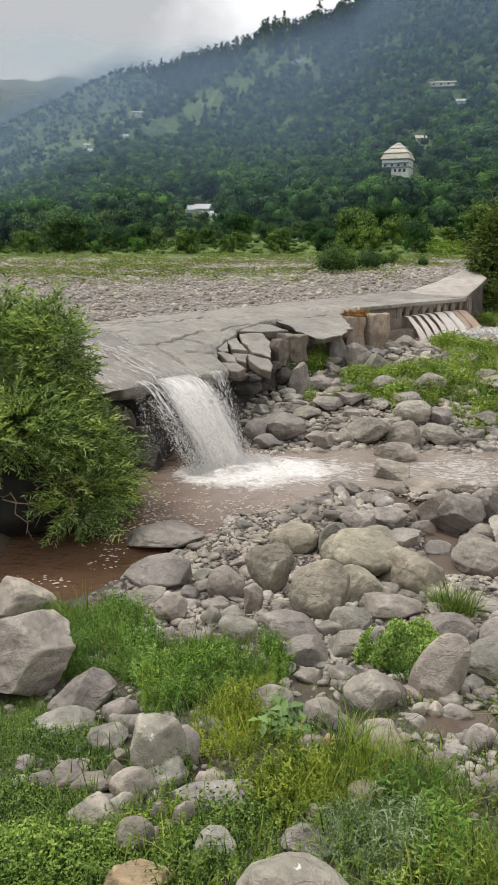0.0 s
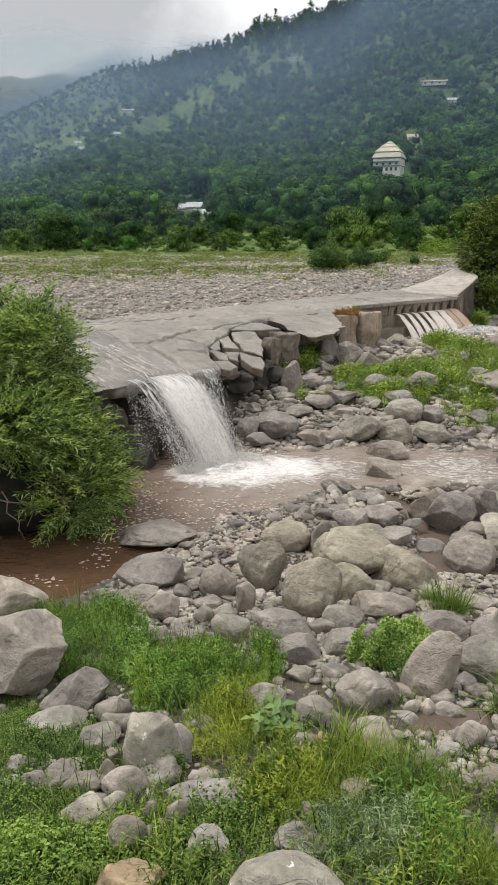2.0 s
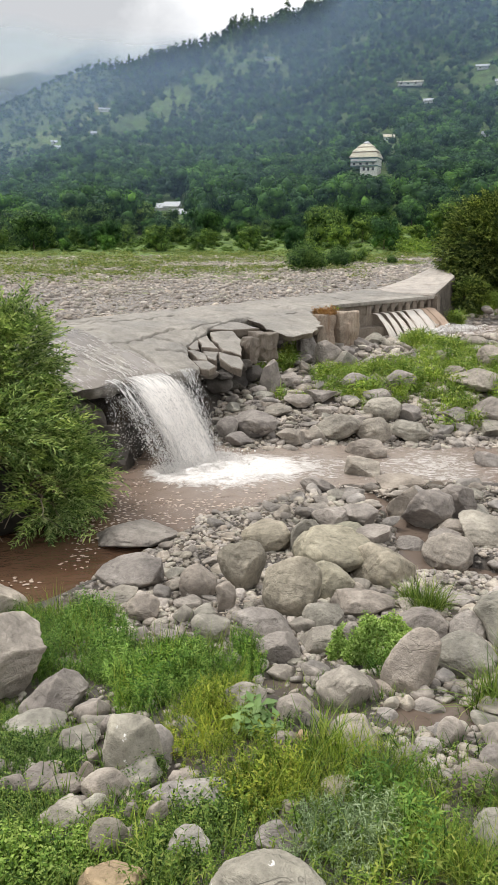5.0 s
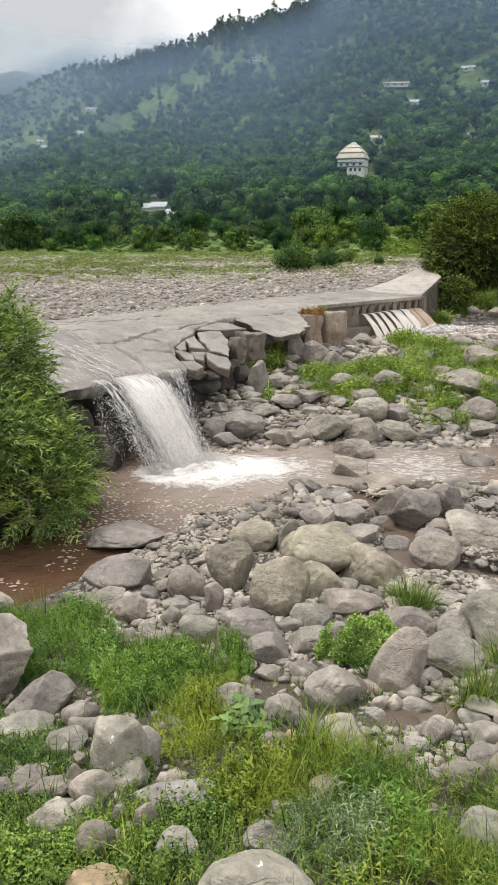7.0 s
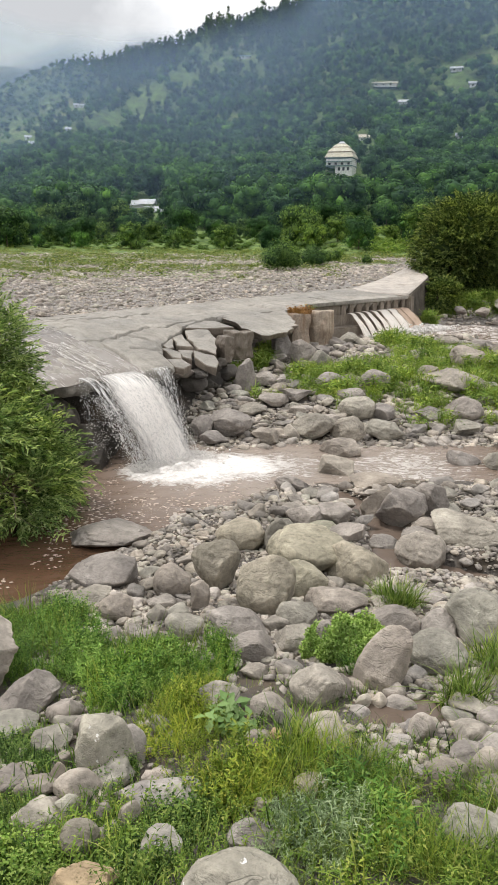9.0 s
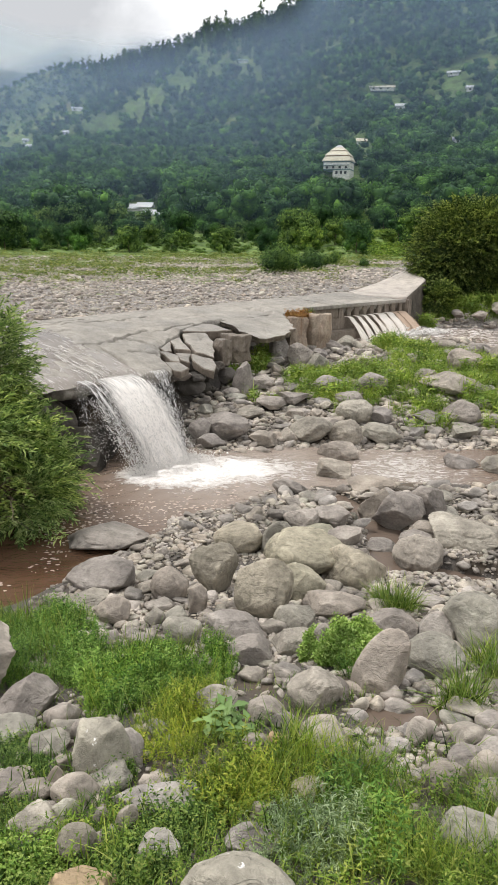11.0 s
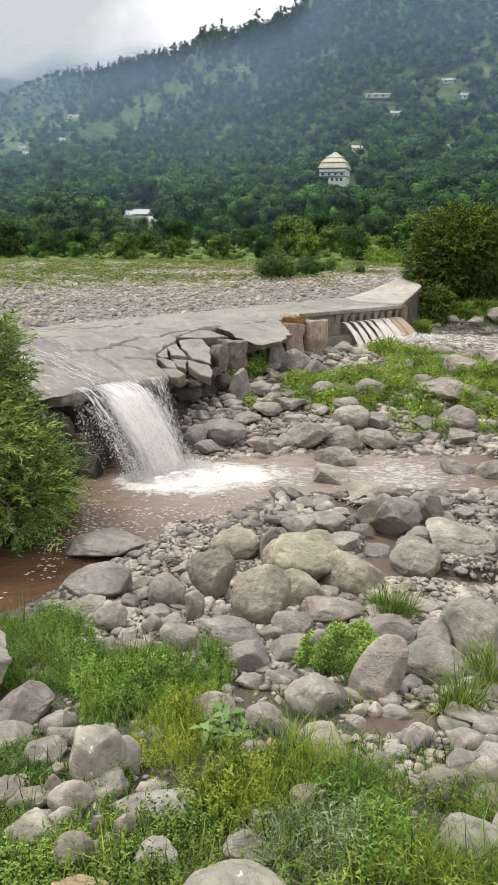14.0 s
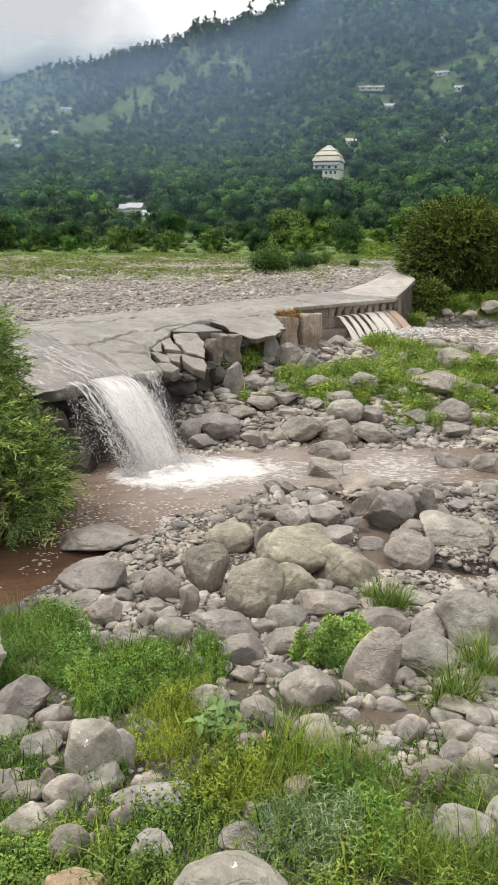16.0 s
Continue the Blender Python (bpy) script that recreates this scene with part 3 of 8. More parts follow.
def water_material(name, shallow, deep, foam_at=(), rough=0.08, wave=7.0, height=0.03, foam_amount=0.0, along_flow=False):
    m, nt, b = material(name)
    vec = where(nt)
    if along_flow:
        vec2 = flow(nt, vec, 1.6, 0.16)
    else:
        vec2 = add(nt, "ShaderNodeMapping", [("Vector", vec)], Scale=(0.7, 1.25, 1.0)).outputs["Vector"]
    n1, n2 = noise_of(nt, vec2, wave, 4, 0.55, 0.6), noise_of(nt, vec2, wave * 3.1, 3, 0.5)
    col = ramp(nt, noise_of(nt, vec, 0.8, 4), (0.3, deep), (0.7, shallow))
    foam = None
    for fx, fy, r0, r1 in foam_at:
        off = add(nt, "ShaderNodeVectorMath", [(0, vec)])
        off.operation = "DISTANCE"
        off.inputs[1].default_value = (fx, fy, 0.0)
        f = add(nt, "ShaderNodeMapRange", [("Value", off.outputs["Value"])])
        f.inputs["From Min"].default_value, f.inputs["From Max"].default_value = r1, r0
        foam = f.outputs[0] if foam is None else math_of(nt, "MAXIMUM", foam, f.outputs[0])
    if foam is not None:
        wide = add(nt, "ShaderNodeVectorMath", [(0, vec)])
        wide.operation = "DISTANCE"
        wide.inputs[1].default_value = (2.0, 13.7, 0.0)
        churn = add(nt, "ShaderNodeMapRange", [("Value", wide.outputs["Value"])])
        churn.inputs["From Min"].default_value, churn.inputs["From Max"].default_value = 5.2, 2.0
        col = blend(nt, churn.outputs[0], col, (0.265, 0.218, 0.183))
    web = noise_of(nt, vec2, 4.2, 8, 0.7, 1.8)
    if foam is None:
        mask = ramp(nt, web, (1.0 - foam_amount - 0.06, 0.0), (1.0 - foam_amount + 0.06, 1.0)) if foam_amount else None
    else:
        mask = ramp(nt, math_of(nt, "ADD", math_of(nt, "MULTIPLY", foam, 0.85), math_of(nt, "SUBTRACT", web, 0.5)), (0.36, 0.0), (0.62, 1.0))
    if mask is not None:
        col = blend(nt, mask, col, blend(nt, ramp(nt, noise_of(nt, vec2, 16.0, 5, 0.7), (0.35, 0.0), (0.65, 1.0)), (0.5, 0.46, 0.43), (0.8, 0.78, 0.76)))
        nt.links.new(ramp(nt, mask, (0.0, rough), (1.0, 0.7)), b.inputs["Roughness"])
    else:
        b.inputs["Roughness"].default_value = rough
    nt.links.new(col, b.inputs["Base Color"])
    b.inputs["IOR"].default_value = 1.33
    h = math_of(nt, "ADD", n1, math_of(nt, "MULTIPLY", n2, 0.35))
    if mask is not None:
        h = math_of(nt, "ADD", h, math_of(nt, "MULTIPLY", mask, 0.4))
    bump(nt, b, h, 0.6, height)
    return m


M_POOL = water_material("muddy_pool_water", (0.125, 0.073, 0.046), (0.075, 0.041, 0.024), [(-0.1, 12.95, 0.3, 1.7), (0.8, 13.1, 0.0, 1.7), (-0.75, 12.8, 0.2, 1.0), (1.6, 13.2, -1.3, 2.2), (4.0, 13.0, -3.4, 4.4)], wave=5.0, height=0.05)
M_CHAN = water_material("fast_muddy_water", (0.27, 0.215, 0.178), (0.18, 0.135, 0.105), wave=6.0, height=0.05, foam_amount=0.46)
M_CREEK = water_material("shallow_creek_water", (0.17, 0.13, 0.105), (0.105, 0.078, 0.06), wave=9.0, height=0.015)
M_FILM = water_material("thin_water_film", (0.25, 0.22, 0.195), (0.17, 0.147, 0.127), wave=5.0, height=0.03, rough=0.2, foam_amount=0.37, along_flow=True)


def falling_material(name, gap, col, stretch=(9.0, 1.3), white=(0.93, 0.89, 0.85), fade=0.0):
    m, nt, b = material(name)
    uv = nt.nodes.new("ShaderNodeUVMap")
    uv.uv_map = "UVMap"
    edge = nt.nodes.new("ShaderNodeUVMap")
    edge.uv_map = "rim"
    uv, rim = uv.outputs[0], add(nt, "ShaderNodeSeparateXYZ", [("Vector", edge.outputs[0])])
    n = noise_of(nt, add(nt, "ShaderNodeMapping", [("Vector", uv)], Scale=(stretch[0], stretch[1], 1.0)).outputs["Vector"], 2.0, 6, 0.7, 0.5)
    fine = noise_of(nt, add(nt, "ShaderNodeMapping", [("Vector", uv)], Scale=(24.0, 5.5, 1.0)).outputs["Vector"], 2.0, 5, 0.8, 0.8)
    k = math_of(nt, "ADD", math_of(nt, "MULTIPLY", n, 0.5), math_of(nt, "MULTIPLY", fine, 0.5))
    # ragged towards the sides, more broken further down
    side = math_of(nt, "MULTIPLY", math_of(nt, "ABSOLUTE", math_of(nt, "SUBTRACT", rim.outputs["X"], 0.5)), 2.0)
    side = math_of(nt, "POWER", side, 3.0)
    k = math_of(nt, "SUBTRACT", k, math_of(nt, "MULTIPLY", side, 0.22))
    k = math_of(nt, "SUBTRACT", k, ramp(nt, rim.outputs["Y"], (0.0, fade), (0.16, 0.0)))
    mask = ramp(nt, k, (gap - 0.02, 0.0), (gap + 0.04, 1.0))
    c = blend(nt, ramp(nt, k, (gap + 0.03, 0.0), (gap + 0.13, 1.0)), col, white)
    nt.links.new(c, b.inputs["Base Color"])
    b.inputs["Roughness"].default_value = 0.75
    b.inputs["Specular IOR Level"].default_value = 0.15
    bump(nt, b, k, 0.8, 0.06)
    tl = add(nt, "ShaderNodeBsdfTranslucent", [("Color", c)])
    mx = add(nt, "ShaderNodeMixShader", [(1, b.outputs[0]), (2, tl.outputs[0])], Fac=0.2)
    tp = nt.nodes.new("ShaderNodeBsdfTransparent")
    mx2 = add(nt, "ShaderNodeMixShader", [(0, mask), (1, tp.outputs[0]), (2, mx.outputs[0])])
    nt.links.new(mx2.outputs[0], nt.nodes["Material Output"].inputs["Surface"])
    return m


M_FALL = falling_material("white_falling_water", 0.335, (0.55, 0.53, 0.51), (7.0, 1.1), fade=0.11)
M_FALL_THIN = falling_material("broken_falling_water", 0.505, (0.6, 0.59, 0.58), (11.0, 1.6))
M_FALL_VEIL = falling_material("scattered_falling_water", 0.56, (0.6, 0.59, 0.58), (11.0, 1.6))
M_STREAK = falling_material("white_water_streaks", 0.515, (0.55, 0.52, 0.49), (9.0, 0.7))
M_JET = falling_material("silty_falling_water", 0.3, (0.5, 0.42, 0.34), (5.0, 0.8), (0.86, 0.8, 0.74))
M_JET_MUD = falling_material("muddy_falling_water", 0.3, (0.36, 0.26, 0.185), (4.0, 0.8), (0.58, 0.44, 0.34))
M_DROP = plain_material("white_spray", (0.68, 0.655, 0.63), 0.4, 0.05)
M_FOAM = plain_material("foam_flecks", (0.44, 0.35, 0.29), 0.7, 0.15)

# ---------------------------------------------------------------- the ground, one sheet out to the horizon
def ground_sheet():
    az = np.radians(np.concatenate([np.arange(-180, -34, 4.0), np.arange(-34, -21, 0.8), np.arange(-21, 28, 0.22), np.arange(28, 40, 0.8), np.arange(40, 180, 4.0)]))
    rad = np.concatenate([[0.0, 0.25, 0.6, 1.0, 1.3], 1.6 * 1.0135 ** np.arange(0, 300), 92 * 1.022 ** np.arange(0, 165)])
    rad = np.concatenate([rad, [4200.0]])
    A, Rr = np.meshgrid(az, rad)
    X, Y = Rr * np.sin(A), Rr * np.cos(A)
    Z = ground(X, Y)
    V = np.stack([X, Y, Z], -1).reshape(-1, 3)
    n, m = len(rad), len(az)
    i, j = np.meshgrid(np.arange(n - 1), np.arange(m), indexing="ij")
    j2 = (j + 1) % m
    F = np.stack([i * m + j, i * m + j2, (i + 1) * m + j2, (i + 1) * m + j], -1).reshape(-1, 4)[:, ::-1]
    return tagged(new("ground", soup("ground", V, F, M_GROUND, True)), "stony river bank, gravel plain and green valley side", "ground", kind="structure")


ground_sheet()


def flat_sheet(name, x0, x1, y0, y1, z, mat, label, step=0.25, keep=None, lift=None):
    xs, ys = np.arange(x0, x1 + step, step), np.arange(y0, y1 + step, step)
    X, Y = np.meshgrid(xs, ys)
    Z = np.full(X.shape, z) + (lift(X, Y) if lift else 0)
    V = np.stack([X, Y, Z], -1).reshape(-1, 3)
    m = len(xs)
    i, j = np.meshgrid(np.arange(len(ys) - 1), np.arange(m - 1), indexing="ij")
    F = np.stack([i * m + j, i * m + j + 1, (i + 1) * m + j + 1, (i + 1) * m + j], -1).reshape(-1, 4)
    if keep:
        c = V[F].mean(1)
        F = F[keep(c[:, 0], c[:, 1])]
    return tagged(new(name, soup(name, V, F, mat, True)), label, "water", kind="structure")


def ripple(x, y):
    d = np.hypot(x + 0.25, y - 13.0)
    return (0.05 * np.exp(-(d / 0.9) ** 2) + 0.018 * np.exp(-(d / 2.4) ** 2)) * (1 + 1.6 * vnoise(x * 4, y * 5, seed=3)) + 0.006 * vnoise(x * 3, y * 4, seed=4)


flat_sheet("water_pool", -7, 8.5, 7.4, 17.2, 0.0, M_POOL, "muddy brown pool with white foam below the fall", 0.08, keep=lambda x, y: (weir_as(x, y)[1] > 3.5) & ((x < 2.1) | (y > 9.6)) & (y < 14.9 + 3 * (x < 0.5)), lift=ripple)


def ribbon(name, line, mat, label, rise=0.0, rough=0.0):
    """A strip of water along a line of (x, y, level, half width)."""
    P = np.array(line)
    t = np.linspace(0, len(P) - 1, 30 * (len(P) - 1))
    k = np.minimum(t.astype(int), len(P) - 2)
    u = (t - k)[:, None]
    prev, nxt = P[np.maximum(k - 1, 0)], P[np.minimum(k + 2, len(P) - 1)]
    a, b = P[k], P[k + 1]
    C = 0.5 * (2 * a + (b - prev) * u + (2 * prev - 5 * a + 4 * b - nxt) * u**2 + (3 * a - prev - 3 * b + nxt) * u**3)
    d = np.gradient(C[:, :2], axis=0)
    d /= np.linalg.norm(d, axis=1)[:, None]
    side = np.stack([-d[:, 1], d[:, 0]], 1)
    w = np.linspace(-1.25, 1.25, 17)
    X = C[:, None, 0] + side[:, None, 0] * w[None] * C[:, None, 3]
    Y = C[:, None, 1] + side[:, None, 1] * w[None] * C[:, None, 3]
    Z = C[:, None, 2] + rise + 0 * w[None] + rough * vnoise(X * 3.5, Y * 3.5, seed=8)
    V = np.stack([X, Y, Z], -1).reshape(-1, 3)
    m = 17
    i, j = np.meshgrid(np.arange(len(C) - 1), np.arange(m - 1), indexing="ij")
    F = np.stack([i * m + j, (i + 1) * m + j, (i + 1) * m + j + 1, i * m + j + 1], -1).reshape(-1, 4)
    return tagged(new(name, soup(name, V, F, mat, True)), label, "water", kind="structure")


ribbon("water_side_channel", CHANNEL[:8], M_CHAN, "fast silty side channel with white riffles", 0.004, 0.045)
ribbon("water_creek", CREEK, M_CREEK, "shallow brown creek between boulders", 0.006, 0.006)
flat_sheet("water_puddle", 1.0, 2.0, 4.1, 4.9, PUDDLE[2], M_CREEK, "small brown puddle among stones", 0.05, keep=lambda x, y: np.hypot((x - PUDDLE[0]) / 0.42, (y - PUDDLE[1]) / 0.3) < 1)

# ---------------------------------------------------------------- the weir
def deck_z(a, s):
    """Height of the weir's worn top and apron."""
    k = s - 2.3
    return 2.0 + 0.018 * a - 0.02 * s - 0.155 * 0.5 * (k + np.sqrt(k * k + 0.2)) * np.where(np.asarray(a) < 2, 1.0, 0.78) + 0.02


def slab_mesh(name, poly, thick, mat, tilt=(0.0, 0.0), drop=0.0, jitter=0.03, seed=1, step=0.25, top=None):
    """A broken concrete plate from a polygon in weir coordinates; its rim is uneven."""
    g = np.random.default_rng(seed)
    rim = []
    for (a0, s0), (a1, s1) in zip(poly, poly[1:] + poly[:1]):
        n = max(1, int(np.hypot(a1 - a0, s1 - s0) / step))
        for k in range(n):
            t = k / n
            j = jitter if k else jitter * 0.4
            rim.append((a0 + (a1 - a0) * t + g.normal(0, j), s0 + (s1 - s0) * t + g.normal(0, j)))
    ca, cs = np.mean([p[0] for p in rim]), np.mean([p[1] for p in rim])
    bm = bmesh.new()
    tops, lows = [], []
    for a, s in rim:
        x, y = weir_xy(a, s)
        z = (top or deck_z)(a, s) - drop + tilt[0] * (a - ca) + tilt[1] * (s - cs)
        tops.append(bm.verts.new((x, y, z + g.normal(0, 0.006))))
        b = 0.9 + g.normal(0, 0.04)
        x2, y2 = weir_xy(ca + (a - ca) * b, cs + (s - cs) * b)
        lows.append(bm.verts.new((x2, y2, z - thick * (1 + g.normal(0, 0.08)))))
    x, y = weir_xy(ca, cs)
    c = bm.verts.new((x, y, (top or deck_z)(ca, cs) - drop))
    n = len(tops)
    for i in range(n):
        j = (i + 1) % n
        bm.faces.new((tops[i], tops[j], c))
        bm.faces.new((tops[j], tops[i], lows[i], lows[j]))
    bm.faces.new(lows[::-1])
    bmesh.ops.bevel(bm, geom=[e for e in bm.edges if len(e.link_faces) == 2 and all(v in set(tops) for v in e.verts)], offset=0.018, segments=1, affect="EDGES")
    me = bm_mesh(name, bm, mat)
    # level faces keep the first material, all steeper ones get the darker concrete
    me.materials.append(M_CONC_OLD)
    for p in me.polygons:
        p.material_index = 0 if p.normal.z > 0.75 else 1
    return me


def box_bm(bm, a0, a1, s0, s1, z0, z1, bevel=0.02, g=None, wob=0.0):
    vs = []
    for z in (z0, z1):
        for a, s in ((a0, s0), (a1, s0), (a1, s1), (a0, s1)):
            x, y = weir_xy(a, s)
            d = g.normal(0, wob, 3) if g is not None else (0, 0, 0)
            vs.append(bm.verts.new((x + d[0], y + d[1], z + d[2])))
    new_faces = [bm.faces.new([vs[i] for i in q]) for q in ((0, 3, 2, 1), (4, 5, 6, 7), (0, 1, 5, 4), (1, 2, 6, 5), (2, 3, 7, 6), (3, 0, 4, 7))]
    if bevel:
        bmesh.ops.bevel(bm, geom=list({e for f in new_faces for e in f.edges}), offset=bevel, segments=2, affect="EDGES")


def box_mesh(name, mat, *dims, bevel=0.02, wob=0.0, seed=0):
    bm = bmesh.new()
    box_bm(bm, *dims, bevel=bevel, g=np.random.default_rng(seed), wob=wob)
    return bm_mesh(name, bm, mat)


weir = tagged(thing("weir"), "long worn concrete weir with a broken apron across the river", "weir", kind="structure")
# front core: wet dark stone that also carries the recess's shade in its colour
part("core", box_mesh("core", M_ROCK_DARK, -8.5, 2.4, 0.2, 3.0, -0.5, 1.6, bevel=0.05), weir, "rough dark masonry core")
part("core", box_mesh("core", M_CONC_OLD, 2.4, 12.3, 0.2, 2.2, 0.3, 1.75, bevel=0.05), weir, "rough dark masonry core")
# worn top and apron, one sheet as far as the broken edge
EDGE_A = [-9, -3.3, -2.9, -2.6, -0.1, 0.05, 0.15, 0.35, 0.66, 1.26, 1.95, 3.0, 12.4]
EDGE_S = [4.3, 4.5, 4.68, 5.05, 5.08, 4.95, 4.5, 4.2, 3.72, 3.28, 2.92, 2.46, 2.46]
CRACKS = [[(-1.9, 2.95), (-0.63, 3.03), (0.26, 2.85), (1.06, 2.57), (1.61, 2.68), (2.4, 2.51), (3.33, 2.45), (3.9, 2.3)], [(-0.59, 3.26), (-0.7, 4.19), (-0.95, 4.8)], [(-0.17, 3.74), (0.25, 4.11)],
          [(-8, 1.0), (-3.0, 0.6), (-0.5, 0.5), (1.6, 0.9), (2.6, 0.7)], [(-3.2, 1.15), (-2.4, 1.02), (-1.6, 1.1)], [(-1.9, 0.25), (-0.4, 0.2), (0.9, 0.35)], [(-2.2, 1.7), (-1.2, 1.45), (-0.3, 1.6)], [(0.26, 2.85), (0.5, 3.4), (0.62, 3.7)], [(5.9, 2.45), (6.1, 1.2), (6.0, -0.2)], [(8.9, 2.45), (9.0, 1.0), (9.2, -0.2)]]


def deck_sheet():
    nv = 170
    a1 = np.concatenate([np.linspace(-8.8, -3.2, 50), np.linspace(-3.15, 4.0, 250), np.linspace(4.05, 12.4, 80)])
    A, V = np.meshgrid(a1, np.linspace(0, 1, nv))
    edge = np.interp(a1, EDGE_A, EDGE_S) + 0.05 * fbm(a1 * 3.3, 0.0, seed=91) + 0.02 * vnoise(a1 * 17, 0.0, seed=92)
    S = -0.25 + V * (edge + 0.25)
    gap = np.full(A.shape, 9.0)
    wob_a, wob_s = A + 0.05 * vnoise(A * 6, S * 6, seed=93), S + 0.05 * vnoise(A * 6, S * 6, seed=94)
    for line in CRACKS:
        for p, q in zip(line, line[1:]):
            e = (q[0] - p[0], q[1] - p[1])
            t = np.clip(((wob_a - p[0]) * e[0] + (wob_s - p[1]) * e[1]) / (e[0] ** 2 + e[1] ** 2), 0, 1)
            gap = np.minimum(gap, np.hypot(wob_a - p[0] - t * e[0], wob_s - p[1] - t * e[1]))
    Z = deck_z(A, S) + 0.03 * fbm(A * 0.8, S * 0.8, seed=95) + 0.05 * fbm(A * 3, S * 2, seed=96) + 0.012 * vnoise(A * 9 + 2 * S, S * 1.2, seed=99) - 0.15 * np.exp(-((gap / 0.034) ** 2))
    Z = Z - 0.05 * smooth(0.3, 0.0, edge[None] - S) ** 2 * (A < 2)
    X, Y = weir_xy(A, S)
    top = np.stack([X, Y, Z], -1)
    rows = [top]
    for drop, back in ((0.1, -0.01), (0.24, 0.06), (0.3, 0.4)):
        x, y = weir_xy(a1, edge - back + 0.03 * vnoise(a1 * 9, drop * 30, seed=97))
        rows.append(np.stack([x, y, Z[-1] - drop + 0.03 * vnoise(a1 * 7, drop * 9, seed=98)], -1)[None])
    P = np.concatenate(rows)
    m = len(a1)
    i, j = np.meshgrid(np.arange(len(P) - 1), np.arange(m - 1), indexing="ij")
    F = np.stack([i * m + j, (i + 1) * m + j, (i + 1) * m + j + 1, i * m + j + 1], -1).reshape(-1, 4)
    return soup("deck", P.reshape(-1, 3), F, M_CONC, True)


part("deck", deck_sheet(), weir, "worn grey concrete top with cracks")
BROKEN = [
    ([(2.0, 2.97), (2.32, 2.76), (3.05, 2.51), (3.32, 2.68), (3.26, 3.45), (2.85, 3.32), (2.5, 3.25)], 0.17, (0.0, 0.02), 0.0),
    ([(1.94, 3.06), (2.49, 3.29), (2.08, 4.05), (1.43, 4.78), (1.29, 4.29), (1.56, 3.61)], 0.2, (0.02, 0.0), 0.01),
    ([(1.3, 3.36), (1.76, 3.16), (1.5, 3.62), (1.23, 4.2), (0.86, 4.06)], 0.22, (-0.04, 0.02), 0.02),
    ([(0.7, 3.76), (1.22, 3.42), (0.84, 4.0), (0.68, 3.95)], 0.2, (0.03, -0.05), 0.03),
    ([(0.5, 3.93), (0.66, 4.0), (0.8, 4.28), (0.6, 4.58), (0.42, 4.44)], 0.18, (0.05, -0.1), 0.05),
    ([(1.08, 4.38), (1.36, 4.82), (1.22, 5.1), (0.97, 5.28), (0.85, 5.05), (0.88, 4.66)], 0.16, (0.1, -0.12), 0.07),
    ([(0.84, 4.12), (1.18, 4.28), (1.0, 4.42), (0.84, 4.6), (0.72, 4.45)], 0.16, (0.05, -0.15), 0.08),
    ([(0.2, 4.5), (0.5, 4.66), (0.55, 4.95), (0.3, 5.0), (0.16, 4.85)], 0.14, (0.1, -0.2), 0.1),
]
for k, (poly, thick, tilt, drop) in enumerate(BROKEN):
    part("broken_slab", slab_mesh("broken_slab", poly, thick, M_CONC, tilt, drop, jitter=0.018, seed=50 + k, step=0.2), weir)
def hewn(name, a, s, z, size, rz, seed, mat, square=1.0):
    """A rough-hewn block of broken masonry, standing at a, s with its middle at z."""
    g = np.random.default_rng(seed)
    v, f = ICO[5]
    v = 0.93 * v / np.abs(v).max(1, keepdims=True) + 0.07 * np.sign(v) * np.abs(v) ** 0.25
    for _ in range(6):
        n = g.normal(size=3) * (1, 1, 0.5)
        n /= np.linalg.norm(n)
        cut = square * g.uniform(1.0, 1.25)
        d = v @ n
        v = v - np.outer(np.where(d > cut, (d - cut) * 0.95, 0), n)
    v = v / np.abs(v).max(0) * (np.array(size) / 2)
    v = v + (0.08 if square < 1.1 else 0.035) * np.stack([fbm(v[:, 0] * 3, v[:, 1] * 3, v[:, 2] * 3 + 9 * i, 4, seed + i) for i in range(3)], 1)
    v[:, :2] += 0.025 * vnoise(v[:, 0] * 9, v[:, 1] * 9, v[:, 2] * 3, seed)[:, None]
    x, y = weir_xy(a, s)
    m = pose(x, y, z, g.uniform(-5, 5), g.uniform(-5, 5), rz)
    return soup(name, np.array([m @ Vector(p) for p in v]), f, mat)


part("end_block", hewn("end_block", 2.98, 3.85, 1.5, (0.62, 0.5, 0.7), 30, 57, M_CONC_OLD), weir, "broken block with a rough striated face")
part("end_block", hewn("end_block", 2.42, 3.95, 1.45, (0.3, 0.5, 0.66), 24, 58, M_CONC_OLD), weir, "upright plate of broken masonry")
# mostly dark stone: the shade below the slabs is coloured into the rubble
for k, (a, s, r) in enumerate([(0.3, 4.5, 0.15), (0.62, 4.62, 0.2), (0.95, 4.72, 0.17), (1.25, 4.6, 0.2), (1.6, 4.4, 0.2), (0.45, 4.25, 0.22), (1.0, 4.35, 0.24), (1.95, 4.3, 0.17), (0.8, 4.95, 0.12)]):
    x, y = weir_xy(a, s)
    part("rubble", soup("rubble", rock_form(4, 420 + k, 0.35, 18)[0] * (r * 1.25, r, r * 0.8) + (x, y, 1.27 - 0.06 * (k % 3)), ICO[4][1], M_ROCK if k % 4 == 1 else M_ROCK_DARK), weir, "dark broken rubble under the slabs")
# more dark rubble, so that the hollow's shade is partly colour
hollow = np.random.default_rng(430)
